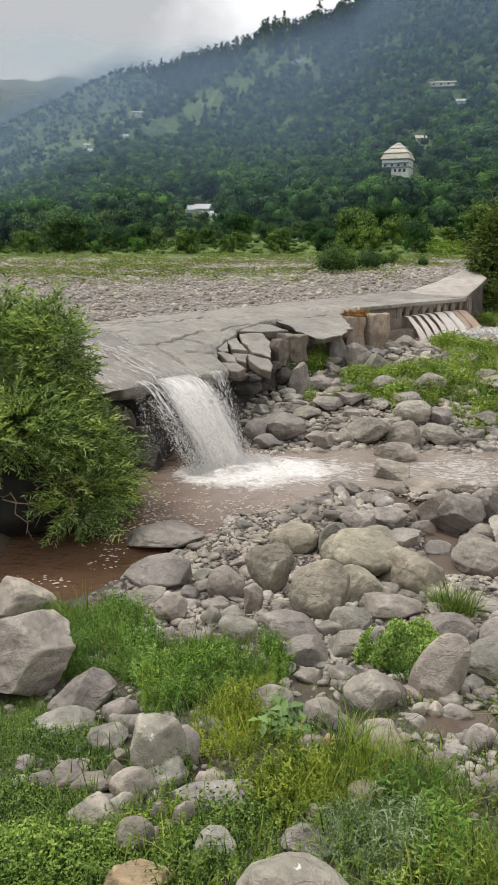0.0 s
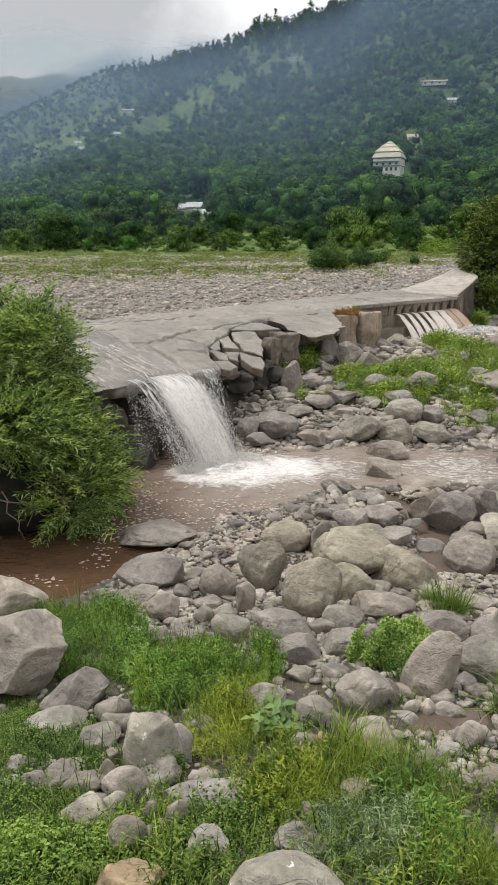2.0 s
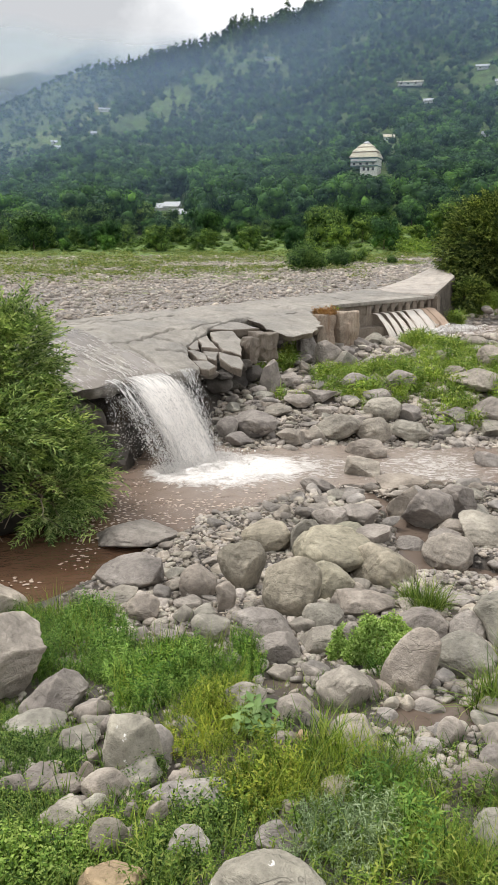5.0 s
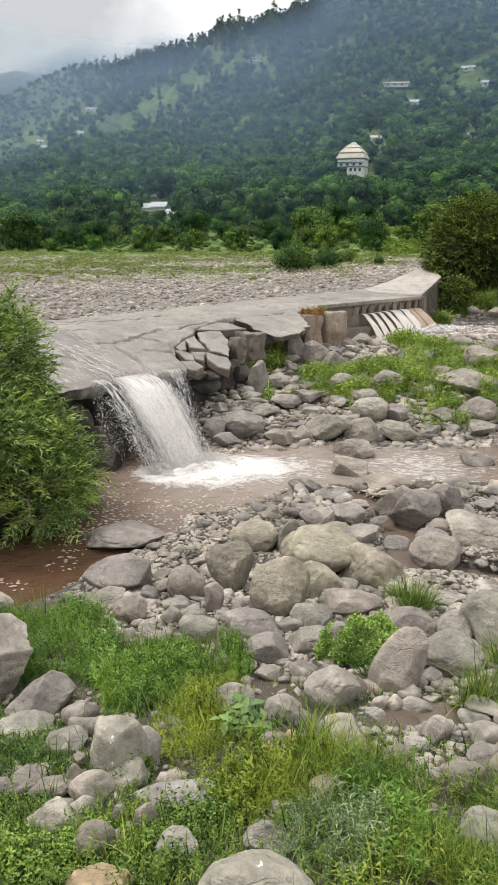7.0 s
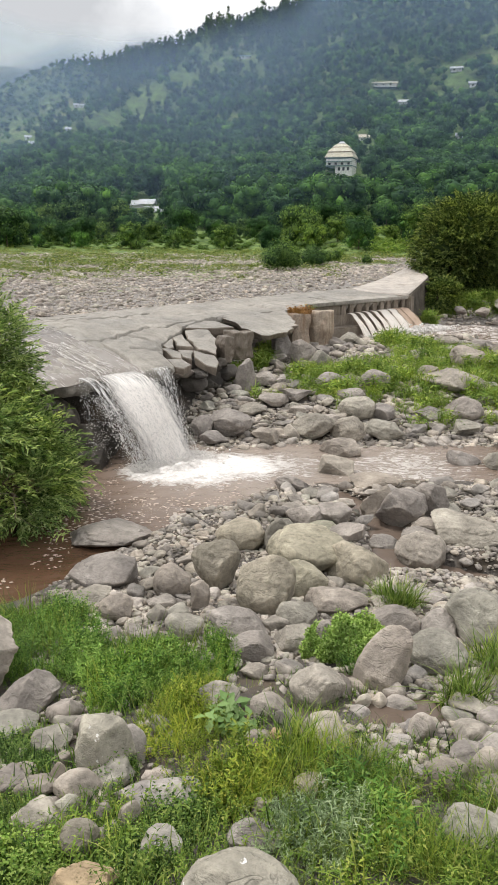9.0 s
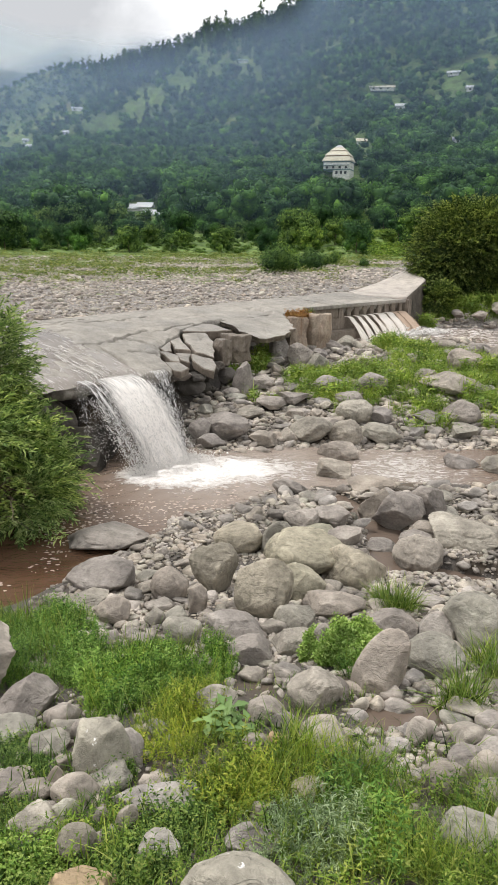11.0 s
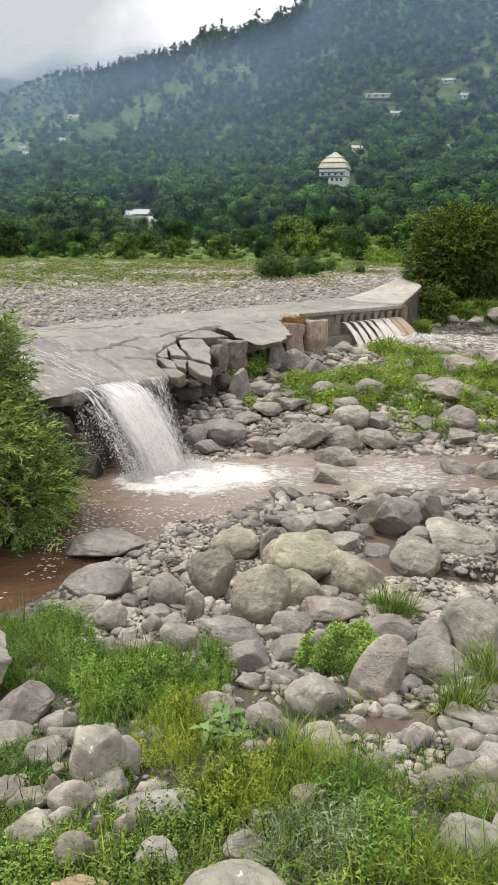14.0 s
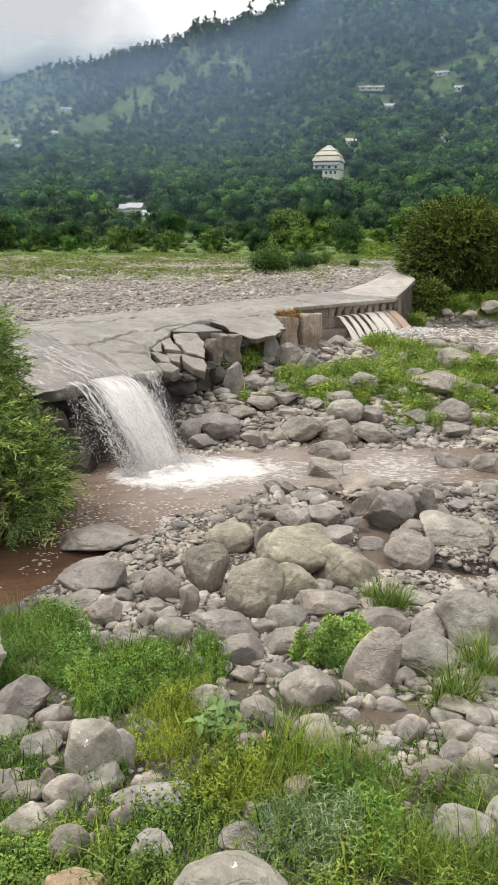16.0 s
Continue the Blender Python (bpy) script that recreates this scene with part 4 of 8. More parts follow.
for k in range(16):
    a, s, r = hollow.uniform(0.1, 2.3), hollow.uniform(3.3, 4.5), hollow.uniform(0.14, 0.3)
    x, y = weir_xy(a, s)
    part("rubble", soup("rubble", rock_form(3, 440 + k, 0.3, 16)[0] * (r * 1.2, r, r * 0.8) + (x, y, float(ground(x, y)) + 0.55 * r + 0.12 * (k % 3)), ICO[3][1], M_ROCK_DARK), weir, "dark wet rubble with the hollow's shade in its colour")
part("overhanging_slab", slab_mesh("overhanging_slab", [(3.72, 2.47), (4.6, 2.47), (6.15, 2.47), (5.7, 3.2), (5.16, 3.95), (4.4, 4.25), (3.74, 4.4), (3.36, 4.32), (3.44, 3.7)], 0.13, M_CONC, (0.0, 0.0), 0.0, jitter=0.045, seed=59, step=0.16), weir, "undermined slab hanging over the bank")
part("pillar", hewn("pillar", 6.95, 3.2, 1.5, (0.62, 0.6, 1.12), 52, 61, M_CONC_TAN, 1.02), weir, "weathered stub of broken wall")
part("pillar", hewn("pillar", 6.3, 2.85, 1.5, (0.55, 0.7, 0.95), 20, 63, M_CONC_TAN, 0.98), weir, "rusty brown broken masonry")
part("ledge", box_mesh("ledge", M_CONC_OLD, 7.6, 9.3, 2.5, 3.0, 0.9, 1.42, bevel=0.04, wob=0.03), weir, "low stained ledge at the wall's foot")
# spillway wall with slots
part("wall", box_mesh("wall", M_CONC_OLD, 7.2, 12.3, 2.2, 2.5, 0.5, 1.76, bevel=0.02), weir, "brown stained spillway wall")
part("wall", box_mesh("wall", M_CONC_OLD, 7.2, 8.75, 2.21, 2.49, 1.76, 2.06, bevel=0.02), weir)
for k in range(9):
    a = 8.86 + 0.41 * k
    part("pier", box_mesh("pier", M_CONC_OLD, a - 0.12, a + 0.12, 2.2, 2.52, 1.74, 2.06, bevel=0.012, wob=0.012, seed=k), weir)
part("coping", box_mesh("coping", M_CONC, 7.1, 12.35, 2.44, 2.6, 2.06, 2.17, bevel=0.02, wob=0.008), weir)
part("end_wall", box_mesh("end_wall", M_CONC_OLD, 12.3, 12.55, 1.6, 2.7, 0.6, 2.16, bevel=0.03), weir)

# ramp at the far end of the weir
def patch_mesh(name, corners, mat, n=14, sag=0.0, thick=0.3):
    c = [np.array(p) for p in corners]
    u, v = np.meshgrid(np.linspace(0, 1, n), np.linspace(0, 1, n))
    P = ((1 - u) * (1 - v))[..., None] * c[0] + (u * (1 - v))[..., None] * c[1] + (u * v)[..., None] * c[2] + ((1 - u) * v)[..., None] * c[3]
    P[..., 2] += sag * np.sin(np.pi * v) + 0.012 * vnoise(P[..., 0] * 2, P[..., 1] * 2, seed=2)
    low = P - np.array([0, 0, thick])
    V = np.concatenate([P.reshape(-1, 3), low.reshape(-1, 3)])
    i, j = np.meshgrid(np.arange(n - 1), np.arange(n - 1), indexing="ij")
    F = np.stack([i * n + j, i * n + j + 1, (i + 1) * n + j + 1, (i + 1) * n + j], -1).reshape(-1, 4)
    N = n * n
    edge = np.concatenate([np.arange(n), np.arange(1, n) * n + n - 1, (n - 1) * n + np.arange(n - 2, -1, -1), np.arange(n - 2, 0, -1) * n])
    nxt = np.roll(edge, -1)
    side = np.stack([edge, edge + N, nxt + N, nxt], 1)
    return soup(name, V, np.concatenate([F, F[:, ::-1] + N, side]), mat)


ramp_road = thing("ramp", label="pale concrete ramp climbing from the weir to the bank", category="ramp", kind="structure")
part("roadway", patch_mesh("roadway", [(5.2, 27.0, 2.16), (7.45, 25.75, 2.22), (8.78, 28.0, 2.7), (8.85, 30.5, 3.0)], M_CONC_DRY, sag=-0.1, thick=0.22), ramp_road)
# dark stone here paints in the shadow on the ramp's side
part("side_slope", patch_mesh("side_slope", [(7.45, 25.72, 2.2), (7.6, 25.62, 1.0), (8.95, 27.7, 1.3), (8.79, 27.97, 2.66)], M_ROCK_DARK, thick=0.25), ramp_road, "side slope coloured dark for its shadow")


# ---------------------------------------------------------------- falling water
def fall_sheet(name, a_top, a_foot, s0, reach, z0, z1, mat, seed, back=0.0, nu=40, nv=36, bulge=0.05):
    g = np.random.default_rng(seed)
    o = g.uniform(0, 90)
    u, v = np.meshgrid(np.linspace(0, 1, nu), np.linspace(0, 1, nv))
    a = (a_top[0] + (a_top[1] - a_top[0]) * u) * (1 - v) + (a_foot[0] + (a_foot[1] - a_foot[0]) * u) * v
    a = a + 0.03 * vnoise(u * 9 + o, v * 3, seed=seed) * v
    s = s0 - back * 0.5 + (reach - back) * np.sqrt(v) ** 1.15 + bulge * vnoise(u * 11 + o, v * 4.5, seed=seed + 1) * (0.2 + v)
    z = z0 + (z1 - z0) * v**1.05 + 0.035 * np.sin(np.pi * np.clip(v * 6, 0, 1)) * (v < 0.17)
    x, y = weir_xy(a, s)
    V = np.stack([x, y, z], -1).reshape(-1, 3)
    i, j = np.meshgrid(np.arange(nv - 1), np.arange(nu - 1), indexing="ij")
    F = np.stack([i * nu + j, i * nu + j + 1, (i + 1) * nu + j + 1, (i + 1) * nu + j], -1).reshape(-1, 4)
    me = soup(name, V, F, mat, True)
    uv = me.uv_layers.new(name="UVMap")
    w, h = abs(a_foot[1] - a_foot[0]), abs(z0 - z1)
    U = np.stack([(u * w).ravel() + o, (v * h).ravel()], 1)
    uv.data.foreach_set("uv", U[F.ravel()].astype(np.float32).ravel())
    rim = me.uv_layers.new(name="rim")
    rim.data.foreach_set("uv", np.stack([u.ravel(), v.ravel()], 1)[F.ravel()].astype(np.float32).ravel())
    return me


def spray(name, n, spots, size, seed):
    """Drops flung about spots of (a, s, z, spread a, spread s, spread z)."""
    g = np.random.default_rng(seed)
    k = g.integers(0, len(spots), n)
    S = np.array(spots)[k]
    a, s, z = (S[:, i] + g.normal(0, 1, n) * S[:, i + 3] for i in range(3))
    return drops_mesh(name, a, s, z, size, g)


def drops_mesh(name, a, s, z, size, g):
    x, y = weir_xy(a, s)
    ok = z > 0.01
    n = int(ok.sum())
    tv = np.array([[1, 0, 0], [-1, 0, 0], [0, 1, 0], [0, -1, 0], [0, 0, 1], [0, 0, -1]], float)
    tf = np.array([[0, 2, 4], [2, 1, 4], [1, 3, 4], [3, 0, 4], [2, 0, 5], [1, 2, 5], [3, 1, 5], [0, 3, 5]])
    sc = g.gamma(2.2, size / 2.2, n).clip(0.001, size * 3)
    M = np.zeros((n, 3, 4))
    M[:, :, :3] = turns(n, 1.2, int(g.integers(1000))) * np.stack([sc * g.uniform(0.6, 1.4, n), sc * g.uniform(0.6, 1.4, n), sc * g.uniform(0.8, 2.2, n)], 1)[:, None, :]
    M[:, :, 3] = np.stack([x, y, z], 1)[ok]
    return soup(name, *strew(tv, tf, M), M_DROP)


def arc_drops(name, n, a_top, a_foot, s0, reach, z0, size, seed, ragged=0.06, low=0.0):
    """Drops that ride on a falling sheet and fly off its sides."""
    g = np.random.default_rng(seed)
    v = g.uniform(low, 1, n) ** 0.8
    u = g.uniform(-0.02, 1.02, n)
    a = (a_top[0] + (a_top[1] - a_top[0]) * u) * (1 - v) + (a_foot[0] + (a_foot[1] - a_foot[0]) * u) * v + g.normal(0, ragged, n) * v
    s = s0 + reach * v**0.575 + g.normal(0.01, ragged * 0.7, n) * (0.15 + v)
    return drops_mesh(name, a, s, z0 * (1 - v**1.05) + g.normal(0, ragged, n) * v, size, g)


fall = tagged(thing("waterfall"), "white waterfall pouring off the broken weir into the pool", "waterfall", kind="structure")
Z0 = float(deck_z(-1.5, 5.0)) + 0.0
TOP, FOOT = (-2.1, -0.85), (-2.05, -0.98)
part("sheet", fall_sheet("sheet", TOP, FOOT, 5.0, 1.95, Z0, -0.04, M_FALL, 3, nu=110, nv=90, bulge=0.06), fall)
part("sheet", fall_sheet("sheet", (-2.0, -0.9), (-1.98, -1.02), 4.97, 1.8, Z0 - 0.02, -0.04, M_FALL, 4, back=0.1, nu=80, nv=70, bulge=0.05), fall)
part("sheet", fall_sheet("sheet", (-2.5, -2.0), (-2.4, -2.0), 4.98, 1.85, Z0, -0.03, M_FALL_THIN, 5, nu=80, nv=80), fall, "thin broken veil of water")
part("sheet", fall_sheet("sheet", (-2.4, -1.95), (-2.35, -1.95), 4.98, 1.98, Z0, -0.03, M_FALL_THIN, 15, nu=70, nv=80), fall, "thin broken veil of water")
part("sheet", fall_sheet("sheet", (-2.5, -2.2), (-2.72, -2.4), 4.98, 0.9, Z0, -0.03, M_FALL_VEIL, 16, nu=50, nv=80), fall, "thin broken veil of water")
part("sheet", fall_sheet("sheet", (-0.8, -0.1), (-0.9, -0.3), 5.04, 0.75, Z0 + 0.01, -0.03, M_FALL_THIN, 6, nu=60, nv=60), fall, "thin broken veil of water")
part("sheet", fall_sheet("sheet", (-0.75, -0.15), (-0.9, -0.4), 5.04, 1.05, Z0 + 0.01, -0.03, M_FALL_THIN, 7, nu=60, nv=60), fall, "thin broken veil of water")
part("drops", arc_drops("drops", 9000, (-2.05, -0.85), (-2.05, -0.95), 5.0, 1.98, Z0, 0.0046, 8, 0.055), fall)
part("drops", arc_drops("drops", 4200, (-2.5, -1.95), (-2.45, -1.95), 5.0, 1.9, Z0, 0.0045, 9, 0.08, 0.1), fall)
part("drops", arc_drops("drops", 1500, (-2.5, -2.1), (-2.7, -2.3), 4.98, 1.0, Z0, 0.0042, 11, 0.07), fall)
part("drops", arc_drops("drops", 1700, (-0.8, -0.15), (-0.9, -0.35), 5.05, 0.9, Z0, 0.0042, 12, 0.06), fall)
part("splash", spray("splash", 9000, [(-2.0, 6.85, 0.04, 0.22, 0.14, 0.07), (-1.5, 6.95, 0.05, 0.35, 0.18, 0.08), (-1.1, 6.95, 0.04, 0.25, 0.18, 0.07)], 0.007, 10), fall)

def lip_flow():
    """Streaked water gathering on the apron above the fall."""
    nu, nv = 60, 60
    u, v = np.meshgrid(np.linspace(0, 1, nu), np.linspace(0, 1, nv))
    a = -2.75 + 0.35 * v + (1.95 - 0.55 * v) * u
    s = 3.0 + 2.08 * v
    z = deck_z(a, s) + 0.03 * fbm(a * 0.8, s * 0.8, seed=95) + 0.04 + 0.012 * vnoise(a * 9, s * 1.5, seed=18) - 0.05 * smooth(4.78, 5.08, s) ** 2
    x, y = weir_xy(a, s)
    i, j = np.meshgrid(np.arange(nv - 1), np.arange(nu - 1), indexing="ij")
    F = np.stack([i * nu + j, i * nu + j + 1, (i + 1) * nu + j + 1, (i + 1) * nu + j], -1).reshape(-1, 4)
    me = soup("streaks", np.stack([x, y, z], -1).reshape(-1, 3), F, M_STREAK, True)
    for name, p, q in (("UVMap", a, s), ("rim", u, v)):
        uv = me.uv_layers.new(name=name)
        uv.data.foreach_set("uv", np.stack([p.ravel(), q.ravel()], 1)[F.ravel()].astype(np.float32).ravel())
    return me


part("streaks", lip_flow(), fall, "white streaks of water running to the lip")
jets = tagged(thing("spillway_jets"), "row of silty water jets arching from the spillway slots", "waterfall", kind="structure")
for k, (a, w, mud) in enumerate([(9.12, 0.1, 0), (9.5, 0.1, 0), (9.88, 0.1, 0), (10.26, 0.11, 0), (10.74, 0.25, 0), (11.22, 0.19, 0), (11.55, 0.12, 1), (11.92, 0.22, 1)]):
    part("jet", fall_sheet("jet", (a - w, a + w), (a - w - 0.14, a + w + 0.1), 2.5, 0.95, 1.78, 0.95 + 0.03 * k, M_JET_MUD if mud else M_JET, 20 + k, nu=24, nv=30, bulge=0.04), jets, "brown silty jet" if mud else "")

part("splash", spray("splash", 5200, [(9.4, 3.5, 1.02, 0.25, 0.1, 0.05), (10.2, 3.5, 1.05, 0.3, 0.12, 0.06), (11.0, 3.52, 1.12, 0.4, 0.14, 0.06), (11.8, 3.55, 1.16, 0.4, 0.16, 0.06), (12.3, 3.7, 1.14, 0.5, 0.2, 0.04)], 0.016, 40), jets, "white splash at the foot of the jets")


def film_sheet():
    """Water sliding over the whole part of the weir."""
    A, S = np.meshgrid(np.arange(-8.4, -0.5, 0.12), np.concatenate([np.arange(-1.6, 5.1, 0.12), [5.13]]))
    Z = deck_z(A, np.maximum(S, 0)) + 0.03 * fbm(A * 0.8, S * 0.8, seed=95) + 0.008 + 0.014 * vnoise(A * 6, S * 1.0, seed=6) + 0.01 * fbm(A * 2.5, S * 1.5, seed=16) - 0.05 * smooth(4.78, 5.08, S) ** 2
    Z = np.where(S < 0.3, np.maximum(Z, 2.02), Z)
    X, Y = weir_xy(A, S)
    V = np.stack([X, Y, Z], -1).reshape(-1, 3)
    m = A.shape[1]
    i, j = np.meshgrid(np.arange(A.shape[0] - 1), np.arange(m - 1), indexing="ij")
    F = np.stack([i * m + j, i * m + j + 1, (i + 1) * m + j + 1, (i + 1) * m + j], -1).reshape(-1, 4)[:, ::-1]
    c = np.stack([A, S], -1).reshape(-1, 2)[F].mean(1)
    F = F[c[:, 1] > 1.2 + 0.2 * vnoise(c[:, 0] * 2, c[:, 1], seed=17)]
    c = np.stack([A, S], -1).reshape(-1, 2)[F].mean(1)
    F = F[c[:, 0] < -0.75 - 0.5 * np.clip(c[:, 1] - 1, 0, 3) * 0.1 + 0.9 * np.clip(1.2 - c[:, 1], 0, 1)]
    return tagged(new("water_film", soup("water_film", V, F, M_FILM, True)), "thin sheet of water sliding over the apron", "water", kind="structure")


film_sheet()


def foam_flecks():
    g = np.random.default_rng(31)
    n = 2300
    x, y = g.uniform(-3.0, 0.8, n), g.uniform(8.3, 12.4, n)
    m = vnoise(x * 1.6, y * 1.1, seed=44) + 0.8 * smooth(9.2, 12.0, y) - 0.3 * smooth(-0.8, 0.4, x) * smooth(12, 10, y)
    ok = (m > 0.15 + g.uniform(-0.2, 0.35, n)) & (ground(x, y) < -0.02)
    x, y = x[ok], y[ok]
    k = 7
    th = np.linspace(0, 2 * np.pi, k, endpoint=False)
    r = g.uniform(0.006, 0.022, (len(x), 1)) * (1 + g.uniform(-0.35, 0.35, (len(x), k)))
    dx, dy = r * np.cos(th) * 1.5, r * np.sin(th) * 0.9
    V = np.stack([x[:, None] + dx, y[:, None] + dy, np.full(dx.shape, 0.012)], -1)
    C = np.stack([x, y, np.full(len(x), 0.022)], -1)[:, None]
    V = np.concatenate([V, C], 1)
    f = np.array([[i, (i + 1) % k, k] for i in range(k)])
    F = f[None] + (np.arange(len(x)) * (k + 1))[:, None, None]
    return tagged(new("foam_flecks", soup("foam_flecks", V.reshape(-1, 3), F.reshape(-1, 3), M_FOAM)), "pale foam flecks drifting on the brown pool", "foam", kind="stuff")


foam_flecks()

# ---------------------------------------------------------------- boulders
PLACED = []


def boulder(x, y, z, w, d, h, rz, seed, mat, label, lean=0.0):
    g = np.random.default_rng(seed)
    soft = any(k in label for k in ("round", "smooth", "boulder in grass", "white spots", "greenish", "tan boulder"))
    facets, flatten = (int(g.integers(5, 8)), 0.7) if soft else (int(g.integers(8, 15)), g.uniform(0.8, 0.97))
    if "angular" in label or "fractured" in label or "block" in label:
        facets, flatten = 11, 1.0
    v, f = rock_form(5 if w > 0.38 else 4 if w > 0.2 else 3, seed, rough=g.uniform(0.1, 0.21), facets=facets, flatten=flatten)
    v = v * np.array([w / 2, d / 2, h / 2])
    if "grassy bank" in label:
        z -= 0.12 * h
    PLACED.append((x, y, max(w, d) / 2))
    ob = tagged(new("boulder" if w > 0.3 else "stone", soup("boulder", v, f, mat, True)), label, "boulder" if w > 0.3 else "stone", "boulders of the river")
    ob.matrix_basis = pose(x, y, z, 0, lean, rz)
    return ob


boulder(0.74, 7.03, 0.62, 0.63, 0.53, 0.77, -6, 11, M_ROCK_GREEN, "round grey-green boulder on the stony river bar")
boulder(0.24, 7.86, 0.46, 0.58, 0.49, 0.69, -2, 12, M_ROCK_GREEN, "smooth greenish boulder on the stony river bar")
boulder(1.20, 7.53, 0.44, 0.60, 0.50, 0.48, -9, 13, M_ROCK_GREEN, "rounded greenish boulder on the stony river bar")
boulder(1.36, 8.35, 0.44, 1.02, 0.8, 0.5, -12, 14, M_ROCK_GREEN, "long tan boulder with a sloping top")
boulder(1.92, 8.02, 0.34, 0.78, 0.7, 0.62, -16, 15, M_ROCK_GREEN, "broad tan boulder with a cracked face beside the creek")
boulder(0.40, 6.38, 0.60, 0.60, 0.51, 0.34, -4, 16, M_ROCK, "flat grey boulder on the stony river bar")
boulder(0.49, 5.75, 0.72, 0.41, 0.35, 0.25, -5, 17, M_ROCK, "low grey slab-like boulder on the stony river bar")
boulder(1.00, 6.55, 0.54, 0.42, 0.35, 0.25, -9, 18, M_ROCK, "tilted grey boulder on the stony river bar")
boulder(0.92, 5.91, 0.66, 0.45, 0.37, 0.23, -9, 19, M_ROCK, "flat cracked boulder on the stony river bar")
boulder(1.48, 7.00, 0.46, 0.68, 0.57, 0.30, -12, 20, M_ROCK, "grey boulder behind a leafy plant")
boulder(1.12, 5.72, 0.75, 0.24, 0.20, 0.42, -11, 21, M_ROCK, "grey boulder under a leafy plant")
boulder(1.44, 4.95, 0.98, 0.37, 0.36, 0.74, -16, 22, M_ROCK, "tall leaning angular boulder with pale veins", 24)
boulder(1.88, 6.19, 0.63, 0.50, 0.42, 0.33, -17, 23, M_ROCK, "grey boulder on the stony river bar")
boulder(2.00, 5.33, 0.84, 0.52, 0.44, 0.37, -21, 24, M_ROCK, "broad grey boulder in grass")
boulder(2.28, 6.01, 0.69, 0.40, 0.34, 0.38, -21, 25, M_ROCK_PALE, "pale wedge-shaped boulder on the stony river bar")
boulder(2.62, 5.9, 0.8, 0.7, 0.62, 0.66, -23, 26, M_ROCK, "large grey boulder on the stony river bar")
boulder(2.44, 7.19, 0.40, 0.60, 0.39, 0.17, -19, 27, M_ROCK_PALE, "low pale boulder at the creek")
boulder(0.05, 7.17, 0.45, 0.22, 0.19, 0.39, -0, 28, M_ROCK, "upright grey stone on the stony river bar")
boulder(-0.10, 6.23, 0.62, 0.37, 0.31, 0.30, 1, 29, M_ROCK_PALE, "pale rounded boulder on the stony river bar")
boulder(-0.26, 7.60, 0.40, 0.44, 0.37, 0.46, 2, 30, M_ROCK, "grey boulder with a round hollow")
boulder(-1.20, 9.86, 0.06, 1.23, 1.03, 0.35, 7, 31, M_ROCK_PALE, "flat grey rock standing in the pool")
boulder(-1.08, 8.09, 0.29, 0.81, 0.68, 0.41, 8, 32, M_ROCK, "flat-topped rock at the water's edge")
boulder(-1.20, 7.58, 0.28, 0.54, 0.45, 0.16, 9, 33, M_ROCK, "low dark grey rock on the stony river bar")
boulder(-0.81, 6.94, 0.45, 0.36, 0.30, 0.31, 7, 34, M_ROCK, "grey rock on the stony river bar")
boulder(-0.39, 6.75, 0.48, 0.22, 0.19, 0.22, 3, 35, M_ROCK_PALE, "pale stone on the stony river bar")
boulder(0.62, 9.26, 0.26, 0.71, 0.59, 0.44, -4, 36, M_ROCK_GREEN, "flat greenish boulder on the stony river bar")
boulder(1.14, 9.10, 0.32, 0.46, 0.38, 0.55, -7, 37, M_ROCK, "angular grey rock on the stony river bar")
boulder(1.60, 10.04, 0.21, 0.58, 0.49, 0.37, -9, 38, M_ROCK, "grey-green rock on the stony river bar")
boulder(1.99, 10.05, 0.23, 0.62, 0.52, 0.37, -11, 39, M_ROCK, "grey-green rock on the stony river bar")
boulder(1.76, 9.64, 0.16, 0.71, 0.60, 0.20, -10, 40, M_ROCK_GREEN, "flat dark green rock on the stony river bar")
boulder(2.07, 9.28, 0.24, 0.49, 0.41, 0.27, -13, 41, M_ROCK, "angular dark rock on the stony river bar")
boulder(2.97, 8.86, 0.13, 0.68, 0.57, 0.55, -19, 42, M_ROCK, "grey boulder in the creek")
boulder(2.64, 9.48, 0.02, 0.42, 0.36, 0.22, -16, 43, M_ROCK_PALE, "pale pinkish stone on the stony river bar")
boulder(2.85, 10.68, 0.15, 0.57, 0.48, 0.63, -15, 44, M_ROCK, "angular grey boulder on the stony river bar")
boulder(3.07, 10.18, 0.26, 0.78, 0.65, 0.70, -17, 45, M_ROCK, "angular grey boulder on the stony river bar")
boulder(3.56, 10.41, 0.28, 0.62, 0.52, 0.56, -19, 46, M_ROCK, "large angular boulder on the stony river bar")
boulder(3.36, 9.61, 0.20, 0.58, 0.49, 0.31, -19, 47, M_ROCK, "grey rock on the stony river bar")
boulder(3.76, 9.36, 0.25, 1.01, 0.85, 0.41, -22, 48, M_ROCK_PALE, "broad pale flat boulder on the stony river bar")
boulder(3.11, 9.39, 0.18, 0.49, 0.41, 0.20, -18, 49, M_ROCK_PALE, "pale flat stone on the stony river bar")
boulder(1.63, 11.83, 0.11, 0.60, 0.50, 0.26, -8, 50, M_ROCK, "low wet rock at the pool's edge")
boulder(2.88, 13.98, 0.08, 0.84, 0.70, 0.41, -12, 51, M_ROCK, "wet dark rock on the grassy island")
boulder(2.57, 12.78, 0.08, 0.67, 0.56, 0.39, -11, 52, M_ROCK, "wet grey rock on the grassy island")
boulder(3.04, 11.85, 0.13, 0.88, 0.63, 0.24, -14, 53, M_ROCK, "low grey rock on the stony river bar")
boulder(0.71, 15.12, 0.33, 1.00, 0.84, 0.55, -3, 54, M_ROCK, "rounded grey boulder at the pool")
